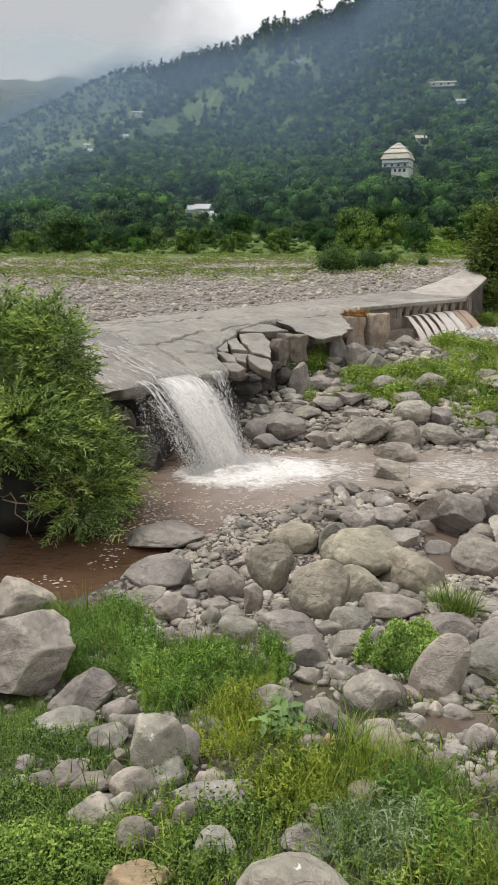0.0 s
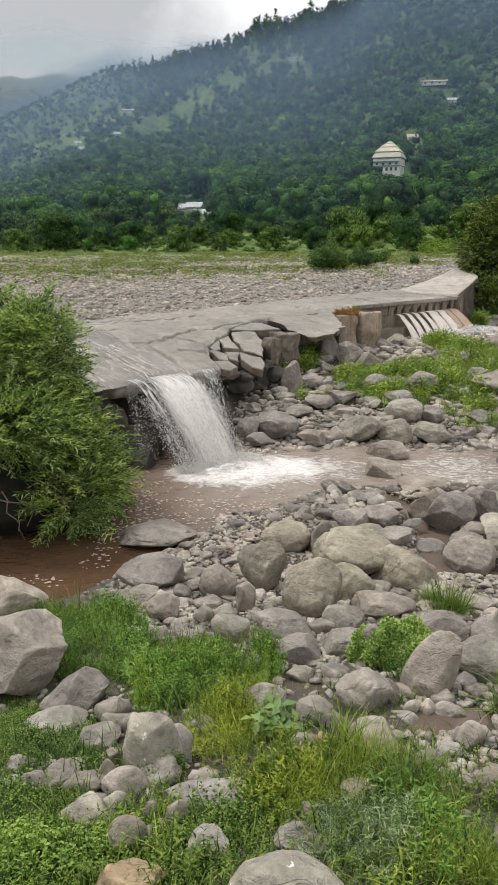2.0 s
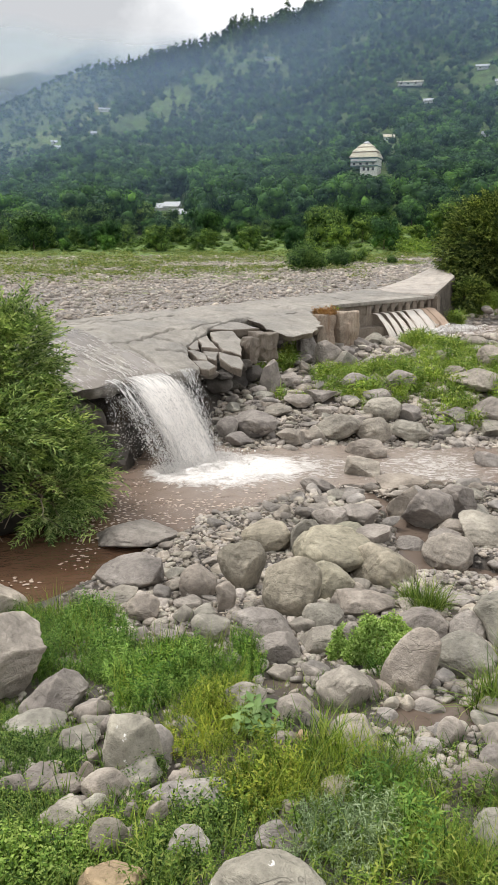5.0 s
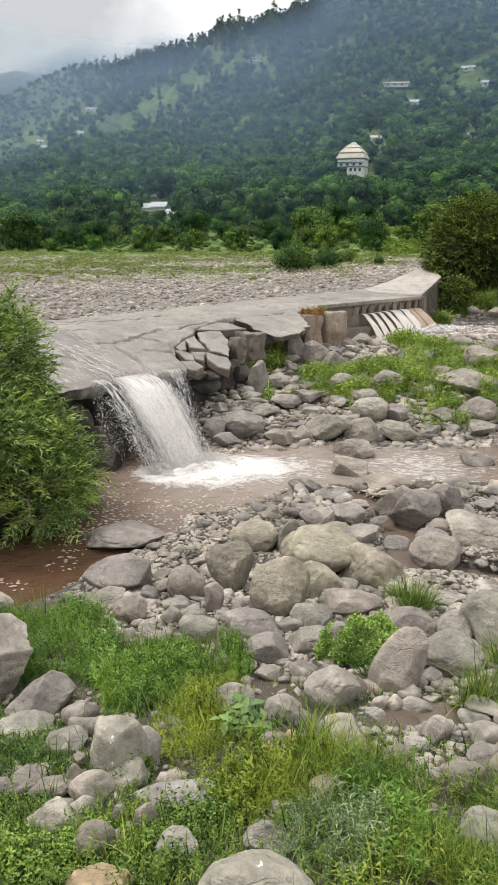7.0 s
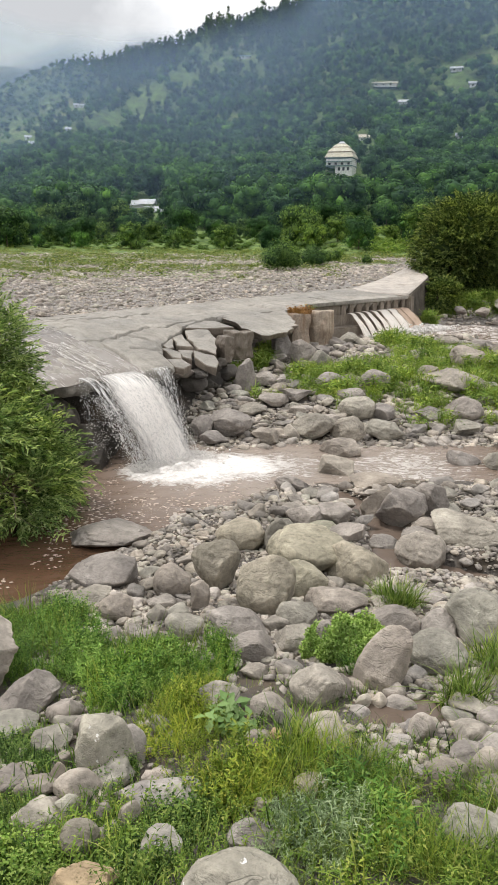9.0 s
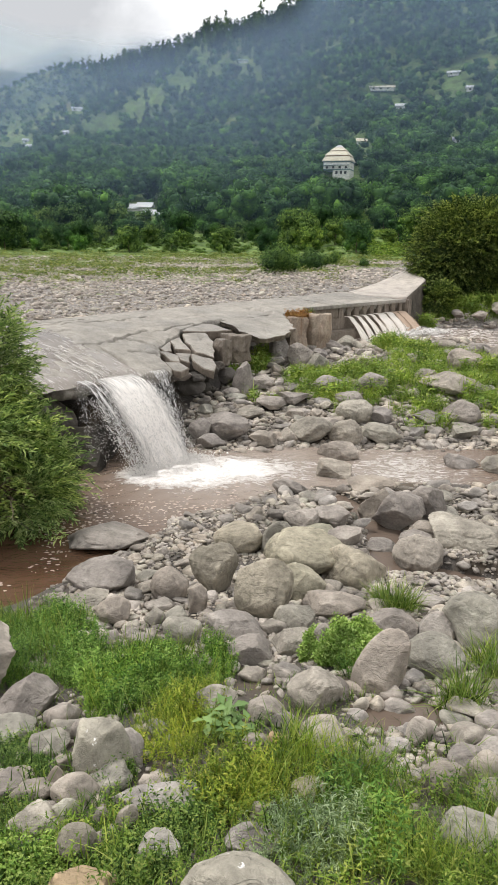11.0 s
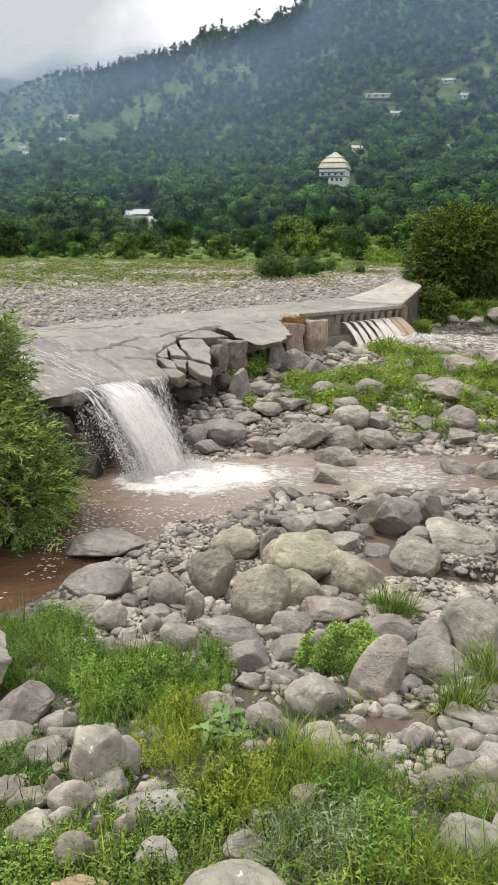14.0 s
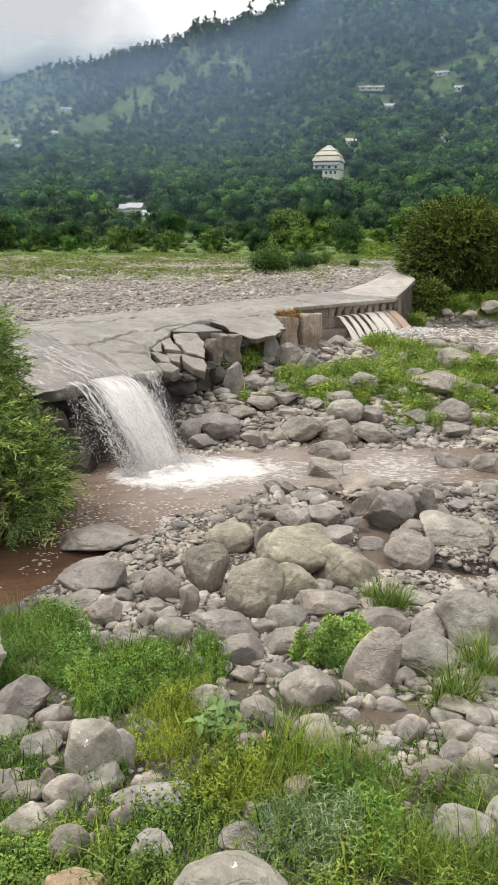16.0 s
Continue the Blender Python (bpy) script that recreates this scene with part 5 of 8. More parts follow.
boulder(2.52, 15.06, 0.26, 0.94, 0.79, 0.57, -10, 55, M_ROCK, "smooth grey boulder on the grassy island")
boulder(3.19, 14.77, 0.24, 0.74, 0.62, 0.64, -12, 56, M_ROCK, "grey boulder on the grassy island")
boulder(3.97, 14.94, 0.22, 0.88, 0.74, 0.44, -15, 57, M_ROCK, "grey boulder on the grassy island")
boulder(3.58, 15.82, 0.48, 0.91, 0.77, 0.53, -13, 58, M_ROCK_PALE, "pale boulder in grass on the grassy island")
boulder(3.58, 16.48, 0.62, 0.66, 0.55, 0.37, -12, 59, M_ROCK_PALE, "pale boulder in grass on the grassy island")
boulder(4.31, 17.20, 0.83, 0.72, 0.60, 0.56, -14, 60, M_ROCK, "weathered boulder in grass on the grassy island")
boulder(3.25, 17.32, 0.79, 0.75, 0.63, 0.44, -11, 61, M_ROCK_PALE, "pale boulder in grass on the grassy island")
boulder(4.12, 15.60, 0.41, 0.53, 0.45, 0.42, -15, 62, M_ROCK, "brown-grey boulder in grass on the grassy island")
boulder(1.44, 14.75, 0.15, 0.61, 0.51, 0.38, -6, 63, M_ROCK, "grey boulder on the grassy island")
boulder(1.98, 14.92, 0.17, 0.45, 0.38, 0.35, -8, 64, M_ROCK, "grey stone on the grassy island")
boulder(1.19, 17.19, 0.92, 0.53, 0.45, 0.88, -4, 65, M_ROCK, "upright pale block on the grassy island")
boulder(0.14, 14.92, 0.29, 0.49, 0.41, 0.52, -1, 66, M_ROCK, "angular grey rock on the grassy island")
boulder(0.39, 14.63, 0.16, 0.62, 0.52, 0.28, -2, 67, M_ROCK, "wet dark rock on the grassy island")
boulder(2.36, 19.84, 1.26, 0.65, 0.54, 0.94, -7, 68, M_ROCK_PALE, "tilted concrete fragment on the grassy island")
boulder(2.85, 19.22, 1.16, 0.75, 0.63, 0.74, -8, 69, M_ROCK, "leaning grey rock on the grassy island")
boulder(3.21, 18.85, 1.06, 0.62, 0.52, 0.49, -10, 70, M_ROCK, "grey rock on the grassy island")
boulder(6.27, 17.23, 0.81, 1.56, 1.31, 0.54, -20, 71, M_ROCK_PALE, "wide flat pale boulder on the grassy island")
boulder(5.96, 15.69, 0.48, 0.94, 0.79, 0.52, -21, 72, M_ROCK, "grey boulder in grass on the grassy island")
boulder(5.81, 17.91, 0.90, 0.61, 0.51, 0.35, -18, 73, M_ROCK, "grey stone on the grassy island")
boulder(7.09, 18.81, 1.12, 0.96, 0.81, 0.68, -21, 74, M_ROCK, "wet boulder beside the channel")
boulder(5.18, 15.64, 0.38, 0.64, 0.54, 0.31, -18, 75, M_ROCK, "grey stone on the grassy island")
boulder(5.79, 15.01, 0.22, 0.66, 0.55, 0.33, -21, 76, M_ROCK, "grey stone on the grassy island")
boulder(2.29, 16.54, 0.62, 0.78, 0.66, 0.29, -8, 77, M_ROCK, "grey stone on the grassy island")
boulder(1.81, 16.32, 0.56, 0.79, 0.67, 0.33, -6, 78, M_ROCK, "grey stone on the grassy island")
boulder(1.27, 15.92, 0.43, 0.63, 0.53, 0.30, -5, 79, M_ROCK, "grey stone on the grassy island")
boulder(4.58, 21.81, 1.18, 0.62, 0.52, 0.41, -12, 80, M_ROCK, "grey stone below the spillway")
boulder(4.06, 21.56, 1.12, 0.84, 0.71, 0.32, -11, 81, M_ROCK, "grey stones below the spillway")
boulder(2.84, 15.25, 0.28, 0.68, 0.57, 0.39, -11, 82, M_ROCK, "grey stone on the grassy island")
boulder(5.14, 13.26, 0.07, 0.68, 0.57, 0.35, -21, 83, M_ROCK, "grey stone on the shore")
boulder(5.77, 12.96, 0.10, 0.70, 0.59, 0.46, -24, 84, M_ROCK, "grey boulder on the shore")
boulder(-1.81, 5.23, 0.93, 0.82, 0.69, 0.82, 19, 85, M_ROCK_PALE, "big pale boulder with a fractured face")
boulder(-2.45, 7.11, 0.48, 0.80, 0.67, 0.55, 19, 86, M_ROCK_PALE, "big pale boulder at the water")
boulder(-1.25, 4.86, 0.89, 0.53, 0.45, 0.37, 14, 87, M_ROCK, "flat-topped grey boulder on the grassy bank")
boulder(-0.93, 4.65, 0.90, 0.27, 0.23, 0.25, 11, 88, M_ROCK, "grey boulder on the grassy bank")
boulder(-1.31, 4.53, 0.87, 0.46, 0.38, 0.17, 16, 89, M_ROCK_PALE, "low pale boulder on the grassy bank")
boulder(-1.36, 4.85, 0.83, 0.21, 0.18, 0.21, 16, 90, M_ROCK, "grey stone on the grassy bank")
boulder(-0.96, 4.31, 0.92, 0.29, 0.24, 0.16, 13, 91, M_ROCK, "grey boulder on the grassy bank")
boulder(-0.76, 4.42, 0.93, 0.15, 0.13, 0.20, 10, 92, M_ROCK, "grey stone on the grassy bank")
boulder(-0.56, 3.99, 1.09, 0.38, 0.32, 0.43, 8, 93, M_ROCK_CHALK, "big pale boulder with chalky marks")
boulder(-0.41, 4.06, 1.05, 0.20, 0.17, 0.36, 6, 94, M_ROCK_PALE, "rusty-sided pale boulder on the grassy bank")
boulder(-0.83, 4.06, 0.96, 0.12, 0.10, 0.12, 12, 95, M_ROCK, "grey stone on the grassy bank")
boulder(-0.81, 3.79, 1.05, 0.11, 0.10, 0.25, 12, 96, M_ROCK, "upright grey stone on the grassy bank")
boulder(-0.68, 3.66, 1.08, 0.29, 0.24, 0.27, 11, 97, M_ROCK, "rounded grey boulder on the grassy bank")
boulder(-1.23, 3.71, 1.05, 0.18, 0.15, 0.23, 18, 98, M_ROCK, "grey stone on the grassy bank")
boulder(-1.12, 3.79, 1.02, 0.26, 0.21, 0.17, 16, 99, M_ROCK, "grey stone on the grassy bank")
boulder(-1.39, 3.76, 1.01, 0.16, 0.14, 0.14, 20, 100, M_ROCK, "grey stone on the grassy bank")
boulder(-0.94, 3.74, 1.03, 0.28, 0.18, 0.12, 14, 101, M_ROCK_PALE, "pale stone on the grassy bank")
boulder(-0.88, 3.45, 1.10, 0.30, 0.25, 0.18, 14, 102, M_ROCK_PALE, "pale flat stone on the grassy bank")
boulder(-0.72, 3.50, 1.10, 0.17, 0.15, 0.18, 12, 103, M_ROCK_PALE, "pale stone on the grassy bank")
boulder(-0.21, 3.50, 1.13, 0.50, 0.29, 0.21, 3, 104, M_ROCK_PALE, "long low pale boulder on the grassy bank")
boulder(-0.51, 3.42, 1.12, 0.11, 0.09, 0.16, 9, 105, M_ROCK, "stained stone on the grassy bank")
boulder(-0.35, 3.33, 1.16, 0.14, 0.12, 0.25, 6, 106, M_ROCK, "stained stone on the grassy bank")
boulder(-0.59, 3.13, 1.21, 0.22, 0.18, 0.26, 11, 107, M_ROCK_GREEN, "mossy greenish stone on the grassy bank")
boulder(-0.50, 3.17, 1.17, 0.13, 0.11, 0.16, 9, 108, M_ROCK, "blue-grey stone on the grassy bank")
boulder(-0.45, 3.30, 1.12, 0.13, 0.11, 0.09, 8, 109, M_ROCK_PALE, "pale stone on the grassy bank")
boulder(-0.52, 2.77, 1.26, 0.35, 0.25, 0.21, 10, 110, M_ROCK_ORANGE, "ochre brown boulder in clover")
boulder(0.19, 2.51, 1.47, 0.54, 0.39, 0.35, -4, 111, M_ROCK_CHALK, "big grey boulder with white spots")
boulder(-0.17, 3.07, 1.21, 0.22, 0.18, 0.18, 3, 112, M_ROCK_CHALK, "stone with white chalky marks")
boulder(0.31, 3.13, 1.21, 0.29, 0.24, 0.14, -6, 113, M_ROCK, "grey boulder in herbs on the grassy bank")
boulder(0.14, 4.71, 0.92, 0.38, 0.32, 0.29, -2, 114, M_ROCK, "rough weathered boulder on the grassy bank")
boulder(0.52, 4.56, 0.94, 0.27, 0.23, 0.25, -7, 115, M_ROCK_PALE, "pale boulder in grass on the grassy bank")
boulder(0.91, 4.78, 0.95, 0.43, 0.36, 0.39, -11, 116, M_ROCK_PALE, "smooth pale boulder on the grassy bank")
boulder(0.87, 4.13, 1.06, 0.37, 0.31, 0.27, -12, 117, M_ROCK, "cracked grey boulder on the grassy bank")
boulder(0.39, 4.16, 0.99, 0.22, 0.18, 0.17, -5, 118, M_ROCK, "grey stone on the grassy bank")
boulder(0.55, 4.18, 0.98, 0.15, 0.12, 0.13, -7, 119, M_ROCK_ORANGE, "brown stone on the grassy bank")
boulder(0.69, 3.60, 1.09, 0.23, 0.19, 0.12, -11, 120, M_ROCK_GREEN, "mossy boulder in grass on the grassy bank")
boulder(0.37, 3.37, 1.15, 0.12, 0.10, 0.15, -6, 121, M_ROCK_GREEN, "mossy stone on the grassy bank")
boulder(1.52, 4.66, 0.82, 0.25, 0.21, 0.18, -18, 122, M_ROCK_PALE, "pale stone by the puddle")
boulder(1.35, 4.67, 0.85, 0.13, 0.11, 0.18, -16, 123, M_ROCK_PALE, "pale stone by the puddle")
boulder(1.24, 4.67, 0.88, 0.12, 0.10, 0.13, -15, 124, M_ROCK_PALE, "pale stone by the puddle")
boulder(1.19, 4.56, 0.86, 0.16, 0.13, 0.11, -15, 125, M_ROCK_PALE, "pale pinkish stone on the grassy bank")
boulder(1.06, 4.24, 0.96, 0.14, 0.09, 0.05, -14, 126, M_ROCK, "flat stone in the puddle")
boulder(1.50, 4.11, 1.05, 0.18, 0.15, 0.22, -20, 127, M_ROCK, "grey stone by the puddle")
boulder(1.31, 3.97, 1.06, 0.17, 0.14, 0.13, -18, 128, M_ROCK_PALE, "pale stone on the grassy bank")
boulder(1.16, 3.86, 1.09, 0.17, 0.14, 0.15, -17, 129, M_ROCK, "grey stone on the grassy bank")
boulder(1.44, 3.49, 1.20, 0.26, 0.22, 0.24, -22, 130, M_ROCK, "grey boulder on the grassy bank")
boulder(1.67, 3.73, 1.14, 0.23, 0.19, 0.23, -24, 131, M_ROCK, "grey boulder on the grassy bank")
boulder(1.74, 3.60, 1.19, 0.20, 0.17, 0.27, -26, 132, M_ROCK_PALE, "pale block-like boulder on the grassy bank")
boulder(1.68, 3.32, 1.23, 0.23, 0.20, 0.20, -27, 133, M_ROCK, "white-veined boulder on the grassy bank")
boulder(1.40, 2.92, 1.33, 0.42, 0.32, 0.34, -25, 134, M_ROCK, "big pale boulder in grass")
boulder(1.66, 2.93, 1.36, 0.32, 0.27, 0.37, -28, 135, M_ROCK, "big pale boulder in grass")
boulder(1.19, 3.53, 1.15, 0.12, 0.10, 0.12, -19, 136, M_ROCK_PALE, "pale stone on the grassy bank")
boulder(2.03, 4.26, 1.00, 0.19, 0.16, 0.17, -25, 137, M_ROCK, "grey stone on the grassy bank")
boulder(1.95, 3.90, 1.09, 0.29, 0.25, 0.13, -27, 138, M_ROCK_PALE, "pale boulder on the grassy bank")
boulder(2.58, 5.23, 0.85, 0.46, 0.39, 0.37, -26, 139, M_ROCK, "dark-footed grey boulder on the grassy bank")
boulder(2.43, 4.88, 0.84, 0.27, 0.23, 0.08, -26, 140, M_ROCK, "grey stone on the grassy bank")
boulder(1.62, 4.99, 0.84, 0.17, 0.14, 0.15, -18, 141, M_ROCK, "grey stone on the grassy bank")
boulder(1.50, 4.79, 0.89, 0.19, 0.16, 0.18, -17, 142, M_ROCK, "grey stone on the grassy bank")
boulder(0.67, 4.48, 0.93, 0.26, 0.21, 0.13, -9, 143, M_ROCK, "grey stones in grass on the grassy bank")
boulder(1.12, 4.93, 0.86, 0.18, 0.16, 0.19, -13, 144, M_ROCK, "grey stone on the grassy bank")
boulder(0.80, 5.14, 0.77, 0.19, 0.16, 0.12, -9, 145, M_ROCK, "grey stone on the grassy bank")
boulder(0.48, 5.31, 0.74, 0.24, 0.20, 0.14, -5, 146, M_ROCK, "grey stone on the grassy bank")
boulder(9.70, 26.75, 1.55, 0.48, 0.42, 0.32, -20, 148, M_ROCK, "grey stone on the far bank")
boulder(10.5, 26.7, 1.5, 0.55, 0.45, 0.36, -22, 149, M_ROCK, "grey stone on the far bank")
boulder(11.44, 27.0, 1.75, 0.76, 0.64, 0.51, -23, 150, M_ROCK, "grey stone on the far bank")
boulder(10.26, 24.46, 0.92, 0.69, 0.58, 0.40, -23, 153, M_ROCK, "dark wet stone in the channel")
boulder(8.21, 20.76, 1.12, 0.76, 0.63, 0.41, -22, 154, M_ROCK, "wet stone in the channel")
boulder(8.52, 19.81, 1.11, 0.73, 0.61, 0.51, -23, 155, M_ROCK, "dark wet stone in the channel")
boulder(7.48, 21.51, 1.15, 0.70, 0.59, 0.34, -19, 156, M_ROCK, "wet stone in the channel")
boulder(-2.80, 14.45, 0.52, 1.05, 0.75, 1.05, 20, 157, M_ROCK, "tilted brown rock under the weir's overhang")
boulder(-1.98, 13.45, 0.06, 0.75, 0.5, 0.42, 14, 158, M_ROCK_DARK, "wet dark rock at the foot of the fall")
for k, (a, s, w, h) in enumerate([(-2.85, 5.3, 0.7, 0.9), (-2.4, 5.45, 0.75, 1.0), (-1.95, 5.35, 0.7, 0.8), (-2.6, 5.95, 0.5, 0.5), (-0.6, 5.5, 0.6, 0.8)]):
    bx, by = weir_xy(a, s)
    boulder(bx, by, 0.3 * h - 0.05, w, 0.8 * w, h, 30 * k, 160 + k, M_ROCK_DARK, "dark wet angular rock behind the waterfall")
island = np.random.default_rng(611)
for k in range(85):
    bx, by = island.uniform(1.2, 7.6), island.uniform(15.0, 21.5)
    size = 0.2 + island.gamma(2.0, 0.09)
    if size < 0.75 and all((bx - p) ** 2 + (by - q) ** 2 > (r + 0.4 * size) ** 2 for p, q, r in PLACED):
        boulder(bx, by, float(ground(bx, by)) + 0.22 * size, size, size * 0.8, size * island.uniform(0.5, 0.7), island.uniform(0, 180), 620 + k, M_ROCK_PALE if k % 3 else M_ROCK, "pale river stone half sunk in island grass")
bar = np.random.default_rng(612)
for k in range(90):
    by = bar.uniform(20.6, 24.6)
    bx = bar.uniform(0.172, 0.248) * by
    size = 0.16 + bar.gamma(2.0, 0.07)
    if size < 0.6 and all((bx - p) ** 2 + (by - q) ** 2 > (r + 0.36 * size) ** 2 for p, q, r in PLACED):
        boulder(bx, by, float(ground(bx, by)) + 0.25 * size, size, size * 0.75, size * bar.uniform(0.45, 0.7), bar.uniform(0, 180), 720 + k, M_ROCK if k % 3 else M_ROCK_PALE, "grey rubble stone below the broken wall")


# ---------------------------------------------------------------- loose stones
def mats_at(x, y, z, sx, sy, sz, seed, tilt=0.25):
    t = turns(len(x), tilt, seed)
    M = np.zeros((len(x), 3, 4))
    M[:, :, :3] = t * np.stack([sx, sy, sz], 1)[:, None, :]
    M[:, :, 3] = np.stack([x, y, z], 1)
    return M


def free_of_boulders(x, y, slack=0.75):
    ok = np.ones(len(x), bool)
    for bx, by, r in PLACED:
        ok &= (x - bx) ** 2 + (y - by) ** 2 > (r * slack) ** 2
    return ok


def bar_mask(x, y):
    """How stony the bed is."""
    z = ground(x, y)
    m = smooth(5.0, 6.2, y + 0.35 * np.clip(x, -2, 2.2)) * (1 - smooth(11.4, 12.2, y)) * smooth(-1.9, -1.0, x + 0.25 * (8 - y).clip(0, 3))
    m = np.maximum(m, smooth(13.4, 14.0, y) * (1 - smooth(15.0, 17.5, y)) * smooth(-0.4, 0.3, x))
    m = np.maximum(m, 0.9 * smooth(14.5, 15.2, y) * (1 - smooth(19.5, 21, y)) * smooth(-0.2, 0.2, x) * (1 - smooth(2.2, 3.4, x)))
    m = np.maximum(m, 0.95 * smooth(3.2, 4.0, y) * smooth(0.95, 1.4, x) * (1 - smooth(11, 12, y)))
    m = np.maximum(m, 0.7 * smooth(20.8, 21.8, y) * (1 - smooth(23.5, 24.5, y)) * smooth(3.0, 3.8, x) * (1 - smooth(5.6, 6.2, x)))
    m = np.maximum(m, 0.35 * smooth(-2.2, -1.6, x) * (1 - smooth(-0.4, 0.2, x)) * smooth(3.2, 3.8, y) * (1 - smooth(4.9, 5.4, y)))
    m = np.maximum(m, 0.9 * smooth(26.3, 26.7, y) * (1 - smooth(27.4, 27.9, y)) * smooth(9.2, 9.7, x))
    m = np.maximum(m, 0.9 * smooth(7.8, 8.2, x) * (1 - smooth(9.8, 10.3, x)) * smooth(26.3, 26.7, y) * (1 - smooth(27.3, 27.8, y)))
    m = np.maximum(m, 0.45 * smooth(14.6, 15.6, y) * (1 - smooth(21.0, 22.5, y)) * smooth(0.5, 1.2, x) * (1 - smooth(7.2, 8.2, x)))
    m = np.maximum(m, 0.6 * smooth(17.5, 18.5, y) * (1 - smooth(22.4, 23.0, y)) * smooth(6.8, 7.6, x) * (1 - smooth(9.0, 10.0, x)))
    wet = np.hypot((x - PUDDLE[0]) / 0.36, (y - PUDDLE[1]) / 0.24) > 1.0
    d, _, wid = along(CREEK, x, y)
    return m * (z > -0.06) * wet * (d > 0.8 * wid)


def cobbles():
    g = np.random.default_rng(51)
    n = 38000
    x, y = g.uniform(-2.5, 13.0, n), g.uniform(3.4, 28.0, n)
    ok = (g.uniform(0, 1, n) < bar_mask(x, y) * np.where(y < 12, 0.45, 0.85)) & free_of_boulders(x, y)
    x, y = x[ok], y[ok]
    size = (0.028 + g.gamma(1.4, 0.026, len(x))).clip(0.028, 0.17) * np.where(y > 13, 1.35, 1.0) * np.where((y > 9.8) & (y < 12.8) & (x > 1.2), 1.5, 1.0)
    near = np.argsort(-size + 0.008 * y)[:300]
    forms = [rock_form(3, 300 + i, 0.18, 12, flatten=1.0) for i in range(10)]
    meshes = [soup("stone", v * (1, 0.74, 0.42), f, M_COBBLE, True) for v, f in forms]
    for i, k in enumerate(near):
        r = size[k]
        ob = tagged(new("stone", meshes[i % 10]), "rounded river stone lying on the gravel", "stone", "loose river stones")
        ob.matrix_basis = pose(x[k], y[k], float(ground(x[k], y[k])) + 0.3 * r, g.normal(0, 10), g.normal(0, 10), g.uniform(0, 360)) @ Matrix.Diagonal((r, r, r * g.uniform(0.8, 1.3), 1))
    rest = np.setdiff1d(np.arange(len(x)), near)
    lows = {lv: [rock_form(lv, 330 + i, 0.18, 12, flatten=1.0) for i in range(8)] for lv in (1, 2)}
    x, y, size = x[rest], y[rest], size[rest]
    pieces = []
    aspect, low = g.uniform(0.5, 0.95, len(x)), g.uniform(0.3, 0.6, len(x))
    for i in range(8):
        for lv in (1, 2):
            s = np.where((np.arange(len(x)) % 8 == i) & ((y < 11.5) == (lv == 2)))[0]
            pieces.append(strew(*lows[lv][i], mats_at(x[s], y[s], ground(x[s], y[s]) + 0.22 * size[s], size[s], size[s] * aspect[s], size[s] * low[s], 60 + i)))
    tagged(new("cobbles", soup("cobbles", *join(pieces), M_PEBBLE, True)), "rounded grey cobbles of the river bar", "stones", kind="stuff")
    # gravel between them
    n = 52000
    x, y = g.uniform(-2.5, 6.5, n), g.uniform(3.2, 16.5, n)
    ok = (g.uniform(0, 1, n) < bar_mask(x, y) * 0.9) & free_of_boulders(x, y, 0.6)
    x, y = x[ok], y[ok]
    size = (0.012 + g.gamma(1.5, 0.010, len(x))).clip(0.012, 0.06) * np.where(y > 12.5, 1.3, 1.0)
    pieces = []
    for i in range(6):
        s = slice(i, None, 6)
        v, f = rock_form(0, 350 + i, 0.25, 2)
        pieces.append(strew(v, f, mats_at(x[s], y[s], ground(x[s], y[s]) + 0.25 * size[s], size[s], size[s] * 0.8, size[s] * 0.55, 70 + i)))
    tagged(new("gravel", soup("gravel", *join(pieces), M_PEBBLE)), "grey and pinkish river gravel", "gravel", kind="stuff")
    # stones of the plain upstream
    n = 60000
    az = np.radians(g.uniform(-22, 28, n))
    r = 19 * (75 / 19) ** g.uniform(0, 1, n) ** 0.8
    x, y = r * np.sin(az), r * np.cos(az)
    a, s = weir_as(x, y)
    ok = (s < -0.35) & (g.uniform(-0.35, 0.9, n) < 0.62 + 1.0 * vnoise(x * 0.12, y * 0.12, seed=77) - 0.012 * (r - 34)) & ~((a > 11.3) & (s > -2.2))
    x, y, r = x[ok], y[ok], r[ok]
    size = (0.035 + g.gamma(1.1, 0.055, len(x))).clip(0.035, 0.4) * (0.3 + r / 160)
    pieces = []
    for i in range(6):
        s = slice(i, None, 6)
        v, f = rock_form(0, 370 + i, 0.25, 2)
        pieces.append(strew(v, f, mats_at(x[s], y[s], ground(x[s], y[s]) + 0.2 * size[s], size[s], size[s] * 0.8, size[s] * 0.55, 80 + i)))
    tagged(new("riverbed_stones", soup("riverbed_stones", *join(pieces), M_BED)), "pale stones strewn over the dry riverbed", "stones", kind="stuff")


cobbles()


# ---------------------------------------------------------------- plants
def leaf_form(length, width, fold=0.15, droop=0.2):
    """A folded diamond leaf along +y, as two triangles sharing the midrib."""
    v = np.array([[0, 0, 0], [width / 2, length * 0.42, fold * width], [0, length, -droop * length], [-width / 2, length * 0.42, fold * width]])
    return v, np.array([[0, 1, 2], [0, 2, 3]])


def blade_form(length, width, bend, seed):
    """A grass blade rising along +z and bending to +y."""
    t = np.array([0, 0.4, 0.75, 1.0])
    y, z = bend * length * t**2.2, length * t * (1 - 0.25 * bend * t)
    w = width * np.array([0.8, 1.0, 0.65, 0.05]) / 2
    v = np.concatenate([np.stack([-w, y, z], 1), np.stack([w, y, z], 1)])
    f = []
    for i in range(3):
        f += [[i, 4 + i, 5 + i], [i, 5 + i, 1 + i]]
    return v, np.array(f)


